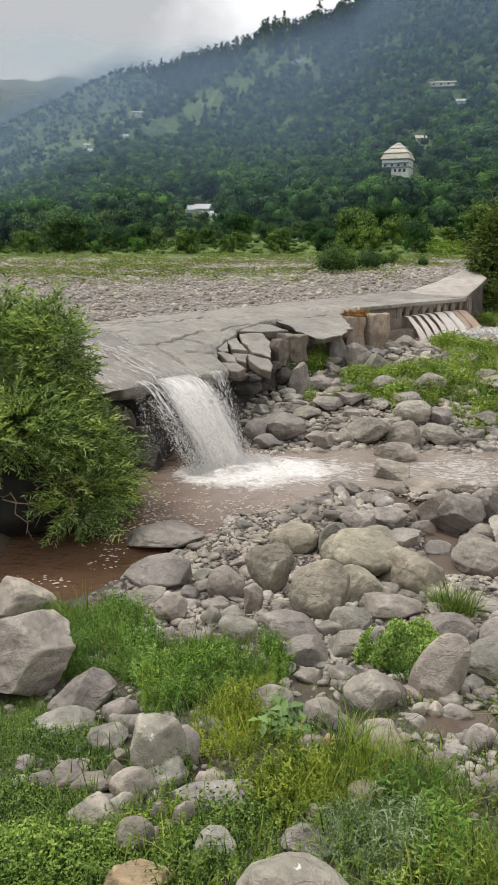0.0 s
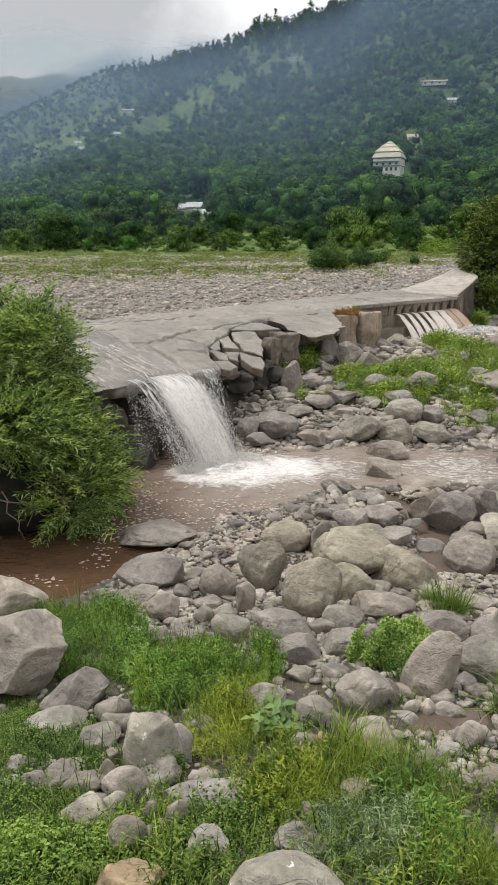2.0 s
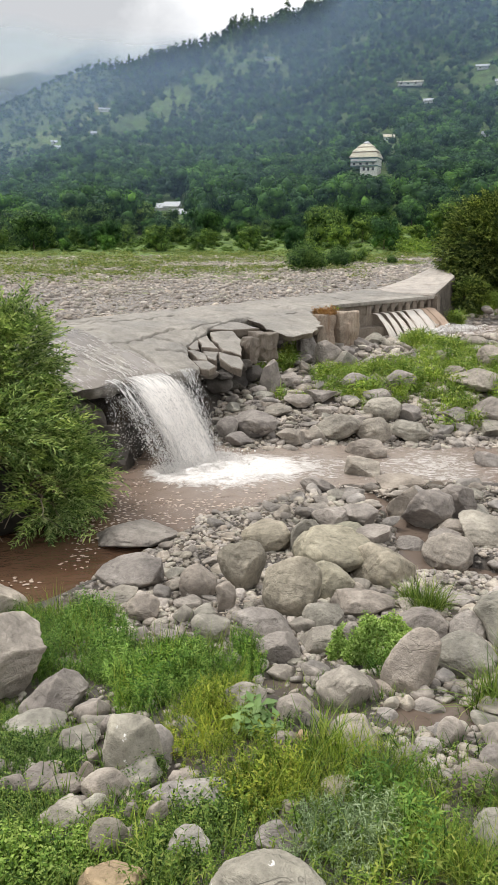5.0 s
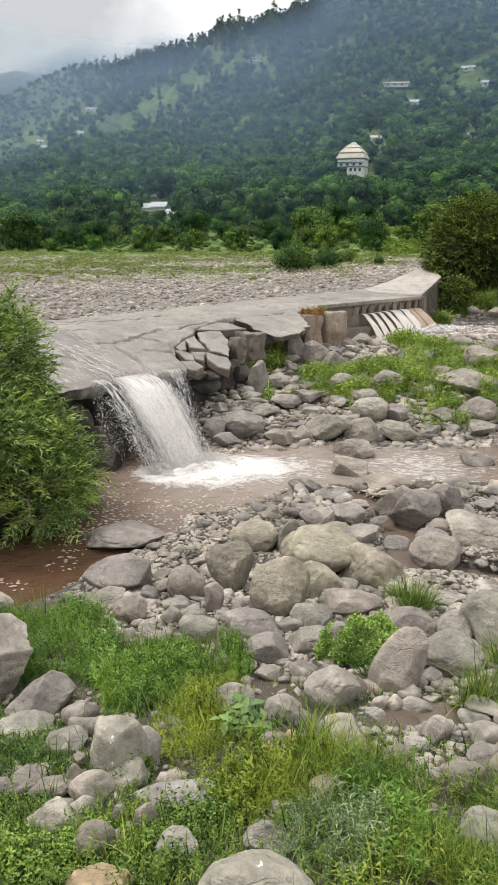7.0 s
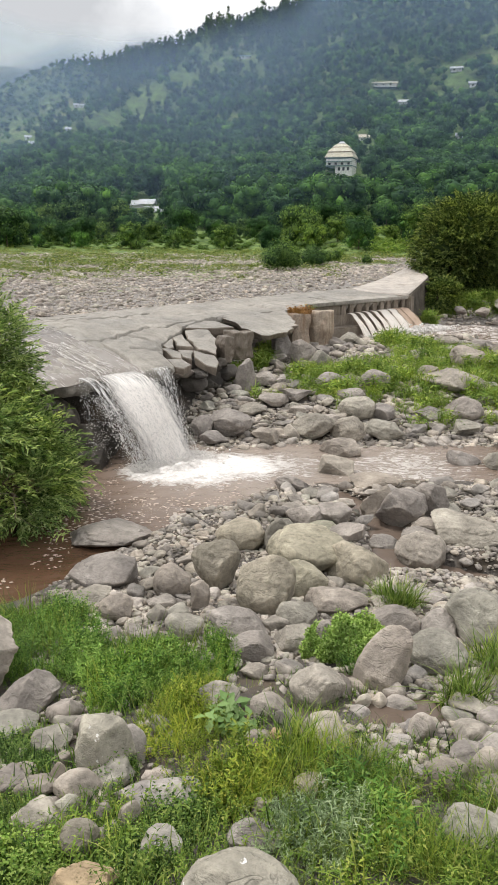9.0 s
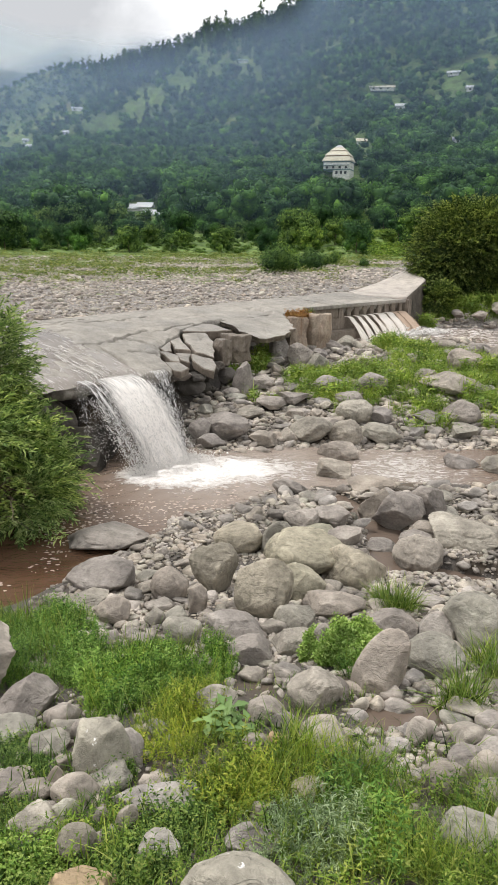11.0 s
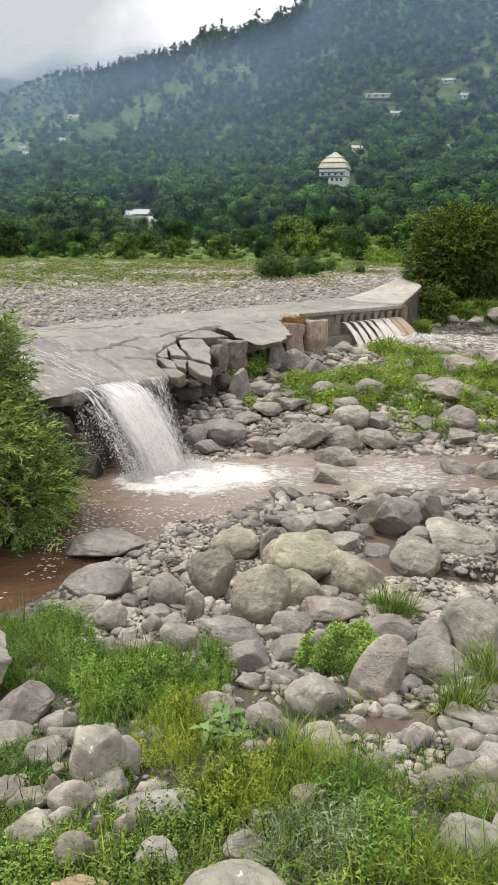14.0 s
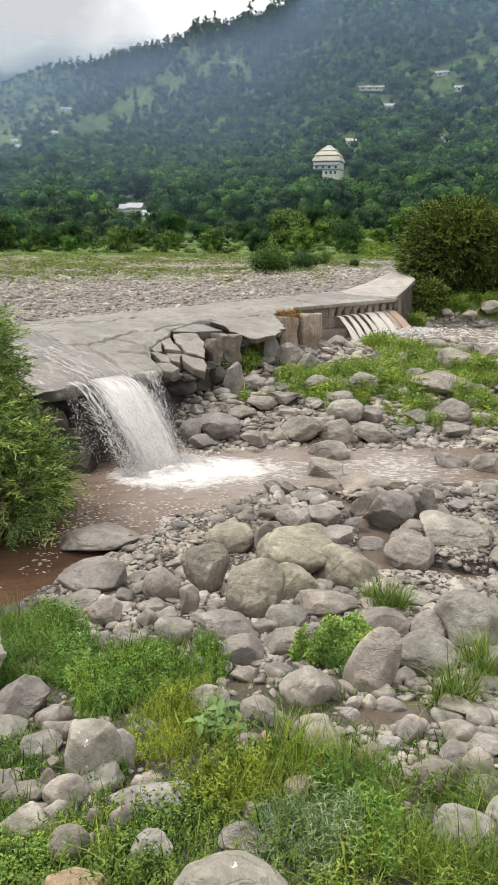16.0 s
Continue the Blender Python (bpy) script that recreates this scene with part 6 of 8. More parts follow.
def turned(v, az, el):
    """A +y form turned to a bearing and lifted by an angle."""
    c, s = np.cos(el), np.sin(el)
    v = v @ np.array([[1, 0, 0], [0, c, -s], [0, s, c]]).T
    c, s = np.cos(az), np.sin(az)
    return v @ np.array([[c, -s, 0], [s, c, 0], [0, 0, 1]]).T


def herb_form(height, leaves, length, width, seed, el=(0.1, 0.9)):
    """A stem with leaves set round it."""
    g = np.random.default_rng(seed)
    pieces = [blade_form(height, 0.006, 0.15, seed)]
    for k in range(leaves):
        t = (k + 0.5) / leaves
        lv, lf = leaf_form(length * g.uniform(0.7, 1.2), width * g.uniform(0.8, 1.2))
        v = turned(lv, k * 2.4 + g.uniform(-0.4, 0.4), g.uniform(*el))
        pieces.append((v + (0, 0.15 * height * t**2.2, height * t), lf))
    return join(pieces)


def patch(name, mat, forms, x, y, rx, ry, density, seed, label, category="grass", size=(0.7, 1.25), tilt=0.22, lift=0.0):
    """Plants strewn over an ellipse of the ground."""
    g = np.random.default_rng(seed)
    n = max(12, int(density * rx * ry * np.pi))
    rad, th = np.sqrt(g.uniform(0, 1, n)) * (1 + 0.12 * g.normal(size=n)), g.uniform(0, 2 * np.pi, n)
    px_, py_ = x + rx * rad * np.cos(th), y + ry * rad * np.sin(th)
    keep = vnoise(px_ * 3.1, py_ * 3.1, seed=seed % 50) > (-0.38 if y > 14 else -0.5)
    px_, py_ = px_[keep], py_[keep]
    sc = g.uniform(*size, len(px_)) * (1.0 + 0.55 * vnoise(px_ * 2.3 + 7, py_ * 2.3, seed=seed % 31)) * (1 - 0.35 * np.clip(np.hypot((px_ - x) / rx, (py_ - y) / ry), 0, 1) ** 3)
    pieces = []
    for i, (v, f) in enumerate(forms):
        s = slice(i, None, len(forms))
        pieces.append(strew(v, f, mats_at(px_[s], py_[s], ground(px_[s], py_[s]) - 0.01 + lift, sc[s], sc[s], sc[s], seed + i, tilt)))
    return tagged(new(name, soup(name, *join(pieces), mat)), label, category, kind="stuff")


TALL = [blade_form(0.32, 0.004, b, i) for i, b in enumerate((0.15, 0.35, 0.55, 0.8, 0.3, 1.0))]
TUFT = [blade_form(0.38, 0.008, b, i) for i, b in enumerate((0.2, 0.45, 0.7, 0.95))]
SHORT = [blade_form(0.17, 0.006, b, i) for i, b in enumerate((0.2, 0.5, 0.8))]
HERB = [herb_form(h, n + 5, 0.029, 0.010, i) for i, (h, n) in enumerate(((0.16, 13), (0.22, 16), (0.12, 11), (0.26, 18)))]
FERNY = [herb_form(h, 26, 0.03, 0.007, 10 + i, (0.3, 1.2)) for i, h in enumerate((0.14, 0.19, 0.24))]
CREEP = [herb_form(h, 11, 0.0135, 0.0095, 20 + i, (-0.1, 0.6)) for i, h in enumerate((0.04, 0.07, 0.1, 0.055))]
SILVER = [herb_form(h, 20, 0.033, 0.005, 30 + i, (0.2, 1.0)) for i, h in enumerate((0.12, 0.18, 0.23))]
SPIKE = [herb_form(h, 26, 0.04, 0.011, 60 + i, (0.0, 0.8)) for i, h in enumerate((0.18, 0.25, 0.3))]
BROAD = [herb_form(h, 7, 0.11, 0.07, 40 + i, (-0.1, 0.6)) for i, h in enumerate((0.15, 0.22, 0.28))]
FAR = [blade_form(0.42, 0.014, b, i) for i, b in enumerate((0.2, 0.45, 0.8, 1.0))] + [herb_form(0.32, 9, 0.12, 0.035, 50, (0.2, 1.1))]

PATCHES = [
    ("herb", -1.62, 6.75, 0.7, 0.5), ("herb", -1.27, 5.9, 0.5, 0.6), ("herbdense", -0.49, 5.6, 0.53, 0.62), ("herbdense", 0.02, 5.55, 0.34, 0.45),
    ("yellow", -0.08, 4.44, 0.35, 0.48), ("yellow", 0.22, 3.66, 0.32, 0.34), ("herb", -0.61, 4.97, 0.26, 0.33), ("creeper", -1.39, 4.25, 0.5, 0.36),
    ("creeper", -1.75, 4.7, 0.3, 0.3), ("creeper", -1.25, 3.58, 0.42, 0.26), ("clover", -1.02, 3.05, 0.42, 0.36), ("creeper", -0.33, 3.15, 0.3, 0.36),
    ("creeper", -0.64, 3.92, 0.26, 0.22), ("creeper", -0.13, 3.42, 0.3, 0.26),
]
PATCHES += [
    ("tall", 0.8, 3.68, 0.34, 0.34), ("tall", 1.06, 3.4, 0.4, 0.3), ("silver", 0.6, 3.04, 0.34, 0.32), ("tall", 1.05, 2.94, 0.32, 0.32),
    ("broad", 0.25, 4.37, 0.15, 0.22), ("tall", 1.3, 2.69, 0.32, 0.24), ("tall", 1.62, 3.13, 0.24, 0.3), ("tuft", 1.95, 4.72, 0.32, 0.26),
    ("tuft", 2.4, 5.2, 0.16, 0.25), ("spike", -0.2, 5.25, 0.32, 0.34), ("spike", -0.85, 5.45, 0.26, 0.3), ("spike", -1.45, 6.2, 0.3, 0.3), ("yellow", 0.05, 4.9, 0.22, 0.3), ("tuft", 2.14, 7.0, 0.24, 0.25), ("herb", 1.3, 5.36, 0.11, 0.16), ("tuft", 0.75, 3.95, 0.25, 0.16),
]
PATCHES += [
    ("isle", 4.2, 17.8, 1.0, 1.2), ("isle", 6.0, 21.6, 0.7, 1.2), ("isle", 5.19, 17.6, 1.0, 1.4), ("isle", 3.54, 16.5, 0.5, 0.8), ("isle", 2.9, 17.7, 0.7, 1.0),
    ("isle", 5.16, 15.75, 0.75, 0.7), ("isle", 6.6, 17.3, 0.7, 1.3), ("isle", 1.95, 20.2, 0.4, 0.6), ("isle", 0.95, 17.9, 0.28, 0.6), ("isle", 1.72, 16.63, 0.45, 0.35),
    ("isle", 7.6, 18.6, 0.8, 1.4), ("isle", 7.0, 15.8, 0.9, 0.8), ("bank", 11.4, 27.8, 1.8, 0.9), ("bank", 10.9, 27.6, 1.2, 0.6), ("bank", 12.2, 27.9, 1.2, 0.8), ("bank", 10.2, 27.6, 0.5, 0.4), ("bank", 9.3, 27.3, 0.5, 0.4), ("bank", 8.3, 26.1, 0.35, 0.3), ("isle", 6.9, 20.3, 0.9, 1.0), ("isle", 3.7, 17.0, 0.8, 0.8), ("isle", 6.1, 19.2, 0.8, 1.1), ("isle", 1.75, 18.7, 0.35, 0.55), ("isle", 1.0, 18.0, 0.2, 0.35),
]
for i, (kind, x, y, rx, ry) in enumerate(PATCHES):
    sd = 900 + 13 * i
    if kind in ("herb", "herbdense"):
        patch("herb_patch", M_HERB, HERB if kind == "herb" else FERNY + HERB[:2], x, y, rx, ry, 1100 if kind == "herb" else 1700, sd, "dense bright green herbs on the stony bank", "herbs")
        patch("grass_patch", M_GRASS, SHORT + TALL[:2], x, y, rx, ry, 700, sd + 1, "green grass among the bank's stones")
    elif kind == "yellow":
        patch("grass_patch", M_GRASS_Y, SHORT, x, y, rx, ry, 1100, sd, "yellow-green grass on the bank", tilt=0.4)
        patch("herb_patch", M_GRASS_Y, FERNY + HERB[:2], x, y, rx, ry, 900, sd + 1, "yellow-green feathery herbs", "herbs")
        patch("grass_patch", M_GRASS, TALL[:4], x, y, rx, ry, 350, sd + 2, "green grass on the bank", tilt=0.4)
    elif kind in ("creeper", "clover"):
        patch("creeper_patch", M_CREEPER if kind == "creeper" else M_CLOVER, CREEP, x, y, rx, ry, 7200, sd, "low creeping leaves spreading between stones", "ground cover", (0.7, 1.5))
        patch("grass_patch", M_GRASS, SHORT, x, y, rx, ry, 260, sd + 1, "short green grass")
    elif kind == "tall":
        patch("grass_patch", M_GRASS, TALL, x, y, rx, ry, 2300, sd, "long green grass bending over", size=(0.5, 1.1), tilt=0.38)
        patch("grass_patch", M_GRASS_Y, TALL[1:], x, y, rx, ry, 800, sd + 1, "long yellowing grass", size=(0.55, 1.1))
        patch("herb_patch", M_HERB, HERB, x, y, rx, ry, 220, sd + 2, "green herbs in long grass", "herbs")
    elif kind == "silver":
        patch("herb_patch", M_SILVER, SILVER, x, y, rx, ry, 1100, sd, "silvery green herbs", "herbs")
        patch("grass_patch", M_GRASS, TALL, x, y, rx, ry, 500, sd + 1, "long green grass", size=(0.5, 0.9))
    elif kind == "spike":
        patch("herb_patch", M_SPIKE, SPIKE, x, y, rx, ry, 330, sd, "pale green spiky herbs standing in grass", "herbs", size=(0.7, 1.15))
    elif kind == "broad":
        patch("broadleaf_plant", M_BROAD, BROAD, x, y, rx, ry, 300, sd, "dull green broad-leaved plant", "plant")
    elif kind == "tuft":
        patch("grass_tuft", M_GRASS, TUFT, x, y, rx, ry, 5200, sd, "tuft of long grass between boulders", size=(0.5, 1.0), tilt=0.35)
    else:
        patch("grass_patch", M_ISLE, FAR, x, y, rx, ry, 620 if kind == "isle" else 1500, sd, "thick green grass on the stony island" if kind == "isle" else "green grass on the river bank", size=(0.55, 1.2), tilt=0.3)
patch("ground_cover", M_CREEPER, CREEP + SHORT, -0.2, 4.0, 2.2, 1.5, 520, 77, "scattered low green plants between stones", "ground cover")
patch("ground_cover", M_GRASS, CREEP + SHORT + HERB[:1], 0.3, 3.0, 1.8, 0.8, 1100, 78, "scattered low green plants between stones", "ground cover")
patch("dry_grass", M_DRY, [herb_form(hh, 14, 0.07, 0.035, 90 + i, (-0.2, 0.7)) for i, hh in enumerate((0.12, 0.2, 0.28))], *weir_xy(6.45, 2.9), 0.36, 0.34, 700, 79, "rust-brown dry grass on the broken wall", "grass", lift=0.98, tilt=0.7)
patch("grass_tuft", M_GRASS, FAR, *weir_xy(6.95, 2.7), 0.22, 0.22, 420, 80, "green grass on the broken wall", "grass", size=(0.35, 0.7), lift=1.0, tilt=0.5)


def leafy_plant(x, y, z, r, h, seed):
    """A low rounded leafy clump."""
    g = np.random.default_rng(seed)
    n = 11000
    d = g.normal(size=(n, 3))
    d /= np.linalg.norm(d, axis=1)[:, None]
    d[:, 2] = np.abs(d[:, 2])
    k = g.uniform(0.55, 1.0, n) ** 0.5 * (1 + 0.5 * vnoise(d[:, 0] * 2.6, d[:, 1] * 2.6, d[:, 2] * 2.6, seed=seed))
    p = d * k[:, None] * (r, r * 0.8, h) + (x, y, z)
    lv, lf = leaf_form(0.028, 0.012)
    M = np.zeros((n, 3, 4))
    M[:, :, :3] = turns(n, 0.7, seed) * g.uniform(0.7, 1.3, n)[:, None, None]
    M[:, :, 3] = p
    plant = thing("leafy_plant", (x, y, z), "bright green bushy plant growing between boulders", "plant")
    part("leaves", soup("leaves", strew(lv, lf, M)[0] - (x, y, z), strew(lv, lf, M)[1], M_LEAFY), plant)
    tw = []
    for q in range(9):
        v, f = blade_form(h * 0.9, 0.012, g.uniform(0.3, 0.9), q)
        tw.append((turned(v, q * 0.7, 0.0), f))
    part("stems", soup("stems", *join(tw), M_TWIG), plant)
    return plant


leafy_plant(1.36, 5.64, 0.7, 0.3, 0.33, 5)
leafy_plant(1.12, 5.7, 0.62, 0.2, 0.29, 6)
leafy_plant(1.5, 5.5, 0.62, 0.17, 0.26, 7)


# ---------------------------------------------------------------- shrubs at the water
def tube(p, radii, sides=5):
    """A tapering limb along points p."""
    p = np.asarray(p, float)
    t = np.gradient(p, axis=0)
    t /= np.linalg.norm(t, axis=1)[:, None]
    ref = np.array([0.3, 0.9, 0.1])
    u = np.cross(t, ref)
    u /= np.linalg.norm(u, axis=1)[:, None]
    w = np.cross(t, u)
    th = np.linspace(0, 2 * np.pi, sides, endpoint=False)
    ring = p[:, None] + np.asarray(radii)[:, None, None] * (np.cos(th)[None, :, None] * u[:, None] + np.sin(th)[None, :, None] * w[:, None])
    n = len(p)
    i, j = np.meshgrid(np.arange(n - 1), np.arange(sides), indexing="ij")
    f = np.stack([i * sides + j, i * sides + (j + 1) % sides, (i + 1) * sides + (j + 1) % sides, (i + 1) * sides + j], -1).reshape(-1, 4)
    return ring.reshape(-1, 3), np.concatenate([f[:, [0, 1, 2]], f[:, [0, 2, 3]]])


def spray_form(length, leaves, leaf_len, leaf_w, seed, droop=0.5):
    """A leafy shoot along +y."""
    g = np.random.default_rng(seed)
    t = np.linspace(0, 1, 3)
    pieces = [tube(np.stack([0.03 * np.sin(t * 5), t * length, -droop * length * t**2], 1), 0.004 * (1.1 - t), 3)]
    for k in range(leaves):
        q = (k + 0.6) / leaves
        lv, lf = leaf_form(leaf_len * g.uniform(0.7, 1.25), leaf_w * g.uniform(0.8, 1.2), 0.2, 0.25)
        v = turned(lv, (1 if k % 2 else -1) * g.uniform(0.35, 1.1), g.uniform(-0.5, 0.6))
        pieces.append((v + (0, q * length, -droop * length * q**2), lf))
    return join(pieces)


def shrub(name, at, lobes, sprays, forms, mat, label, seed, limbs=14, shell=0.6, low=0.0, up=0.35, heart=0.5, hollow=0.0):
    """lobes: (x, y, z, rx, ry, rz) about at. Shoots cover the lobes and point outwards."""
    g = np.random.default_rng(seed)
    L = np.array(lobes, float)
    area = (L[:, 3] * L[:, 4] + L[:, 4] * L[:, 5] + L[:, 3] * L[:, 5])
    k = g.choice(len(L), sprays, p=area / area.sum())
    d = g.normal(size=(sprays, 3))
    d /= np.linalg.norm(d, axis=1)[:, None]
    rad = g.uniform(shell, 1.0, sprays) * (1 + 0.2 * vnoise(d[:, 0] * 2.2 + k * 3.1, d[:, 1] * 2.2, d[:, 2] * 2.2, seed=seed))
    p = L[k, :3] + d * L[k, 3:] * rad[:, None]
    inside = np.zeros(sprays, bool)
    for i in range(len(L)):
        inside |= (i != k) & ((((p - L[i, :3]) / L[i, 3:]) ** 2).sum(1) < 0.45)
    ok = ~inside & (p[:, 2] > low + hollow * smooth(1.3, 0.8, p[:, 0]))
    p, d = p[ok], d[ok]
    out = d + np.array([0, 0, up]) + g.normal(0, 0.3, d.shape)
    out /= np.linalg.norm(out, axis=1)[:, None]
    side = np.cross(out, np.array([0, 0, 1.0]) + g.normal(0, 0.2, d.shape))
    side /= np.linalg.norm(side, axis=1)[:, None]
    upv = np.cross(side, out)
    sc = g.uniform(0.7, 1.2, len(p))
    M = np.zeros((len(p), 3, 4))
    M[:, :, 0], M[:, :, 1], M[:, :, 2], M[:, :, 3] = side * sc[:, None], out * sc[:, None], upv * sc[:, None], p
    pieces = []
    for i, (v, f) in enumerate(forms):
        pieces.append(strew(v, f, M[i::len(forms)]))
    for lx, ly, lz, ra, rb, rc in L[L[:, 3] > 1.25]:
        v, f = ICO[3]
        q = v * (1 + 0.25 * fbm(v[:, 0] * 2 + lx, v[:, 1] * 2, v[:, 2] * 2, 3, seed))[:, None]
        q = q * np.array([ra, rb, rc]) * heart + (lx, ly, lz)
        q[:, 2] = np.maximum(q[:, 2], low + 0.15 + hollow)
        pieces.append((q, f))
    root = thing(name, at, label, "shrub")
    part("leaves", soup("leaves", *join(pieces), mat), root)
    for i in range(limbs):
        tip = p[g.integers(len(p))] * 0.9
        foot = np.array([g.normal(0, 0.18), g.normal(0, 0.18), -0.25])
        t = np.linspace(0, 1, 7)[:, None]
        mid = foot + (tip - foot) * t + np.array([0, 0, 1]) * (0.25 * np.sin(np.pi * t)) + g.normal(0, 0.04, (7, 3)) * t
        part("branch", soup("branch", *tube(mid, 0.03 * (1.15 - t[:, 0])), M_BARK), root)
    return root


WILLOW = [spray_form(0.42, 21, 0.1, 0.021, 60 + i, dr) for i, dr in enumerate((0.1, 0.35, 0.6, 0.2))]
willow = shrub("willow_bush", (-3.85, 11.0, 0.35), [(1.42, -0.9, 0.2, 0.45, 0.5, 0.5), (0.2, -0.9, 1.2, 1.2, 0.7, 0.45), (-0.4, 0.4, 1.35, 1.6, 1.4, 1.4), (0.8, -0.1, 0.65, 1.0, 1.0, 0.75), (0.95, -0.35, 0.35, 0.8, 0.75, 0.62), (-1.0, -0.6, 1.0, 1.4, 1.3, 1.25), (0.5, 0.4, 1.4, 0.75, 0.7, 0.9), (-2.4, 0.0, 1.2, 1.5, 1.6, 1.4), (1.45, 0.0, 0.2, 0.6, 0.6, 0.45), (0.82, 0.2, 2.0, 0.42, 0.5, 0.8), (0.2, 0.2, 1.9, 0.8, 0.7, 0.8)],
      9600, WILLOW, M_WILLOW, "large green willow bush overhanging the pool", 81, 40, 0.55, -0.3, hollow=1.05)
# added dark lump stands in for the shade under the willow's canopy
shade_form, shade_faces = rock_form(4, 901, 0.5, 3)
part("root_mass", soup("root_mass", shade_form * (1.5, 0.75, 0.72) + (-0.2, -0.6, 0.15), shade_faces, M_WILLOW_SHADE, True), willow, "near-black mass standing in for the shade under the willow")
root_rng = np.random.default_rng(903)
for k in range(16):
    t = np.linspace(0, 1, 6)[:, None]
    foot = np.array([0.3 + root_rng.normal(0, 0.5), -0.8 + root_rng.normal(0, 0.2), 0.3])
    tip = foot + (root_rng.normal(0.3, 0.5), -0.75 + root_rng.normal(0, 0.2), root_rng.uniform(-0.4, 0.5))
    part("branch", soup("branch", *tube(foot + (tip - foot) * t + root_rng.normal(0, 0.04, (6, 3)), 0.012 * (1.2 - t[:, 0])), M_TWIG), willow)
ROUND = [spray_form(0.4, 14, 0.11, 0.05, 70 + i, dr) for i, dr in enumerate((0.1, 0.3))]
shrub("round_bush", (10.7, 29.7, 1.8), [(0.2, 0, 2.2, 1.9, 1.7, 1.65), (-0.7, -0.3, 1.7, 1.35, 1.2, 1.35), (1.0, -0.3, 1.7, 1.6, 1.3, 1.5), (0.1, -0.2, 1.0, 1.75, 1.1, 0.85), (2.0, 0.4, 1.5, 1.4, 1.3, 1.35)],
      9000, ROUND, M_BUSH, "big dense dark green bush beside the ramp", 83, 18, 0.7, 0.0, heart=0.72)
shrub("low_bush", (9.2, 27.4, 1.75), [(0, 0, 0.32, 0.36, 0.3, 0.32), (-0.2, -0.1, 0.15, 0.26, 0.2, 0.2)], 500, ROUND, M_BUSH, "low dark green bush against the ramp", 85, 6, 0.6, 0.0)


# ---------------------------------------------------------------- trees of the valley side
def clump_cloud(n, lobes, size, seed, spread=0.25, single=False):
    """Leaf clumps, as small bent diamonds, over lobes (x, y, z, r, rz)."""
    g = np.random.default_rng(seed)
    L = np.array(lobes, float)
    k = g.choice(len(L), n, p=L[:, 3] ** 2 / (L[:, 3] ** 2).sum())
    d = g.normal(size=(n, 3))
    d[:, 2] += 0.25
    d /= np.linalg.norm(d, axis=1)[:, None]
    r = g.uniform(1 - spread, 1.06, n)
    p = L[k, :3] + d * r[:, None] * np.stack([L[k, 3], L[k, 3], L[k, 4]], 1)
    nrm = d + g.normal(0, 0.28, (n, 3))
    nrm /= np.linalg.norm(nrm, axis=1)[:, None]
    a = np.cross(nrm, g.normal(size=(n, 3)))
    a /= np.linalg.norm(a, axis=1)[:, None]
    b = np.cross(nrm, a)
    s = size * g.uniform(0.6, 1.35, (n, 1))
    if single:
        v = np.stack([p - a * s, p + b * s * 1.2, p + a * s], 1).reshape(-1, 3)
        return v, np.arange(3 * n).reshape(n, 3)
    v = np.stack([p - a * s, p + b * s * 0.7 + nrm * s * 0.2, p + a * s, p - b * s * 0.7 + nrm * s * 0.2], 1).reshape(-1, 3)
    o = np.arange(n)[:, None] * 4
    return v, np.concatenate([o + [0, 1, 2], o + [0, 2, 3]])


def tree_lobes(seed, n=6):
    """Lobes of a broad crown, for a tree of height 1."""
    g = np.random.default_rng(seed)
    out = [(0, 0, 0.62, 0.3, 0.32)]
    for i in range(n):
        th = i * 2.4 + g.uniform(-0.5, 0.5)
        q = g.uniform(0.16, 0.3)
        out.append((q * np.cos(th), q * np.sin(th), g.uniform(0.38, 0.8), g.uniform(0.13, 0.22), g.uniform(0.12, 0.2)))
    return out


def core_of(lobes, k=0.82, level=1):
    pieces = []
    for i, (x, y, z, r, rz) in enumerate(lobes):
        v, f = ICO[level]
        v = v * (1 + 0.35 * vnoise(v[:, 0] * 2.3 + i * 7, v[:, 1] * 2.3, v[:, 2] * 2.3, seed=69))[:, None]
        pieces.append((v * (r * k, r * k, rz * k) + (x, y, z), f))
    return join(pieces)


def conifer_lobes(seed):
    g = np.random.default_rng(seed)
    out = []
    for i in range(8):
        t = i / 7
        r = 0.17 * (1 - 0.62 * t) * g.uniform(0.65, 1.25)
        out.append((g.normal(0, 0.035), g.normal(0, 0.035), 0.22 + 0.68 * t, r, 0.085))
    return out


def trunk_form(h=0.5, r=0.022):
    t = np.linspace(0, 1, 5)
    return tube(np.stack([0.015 * np.sin(t * 4), 0.012 * t, t * h - 0.03], 1), r * (1.2 - t), 6)


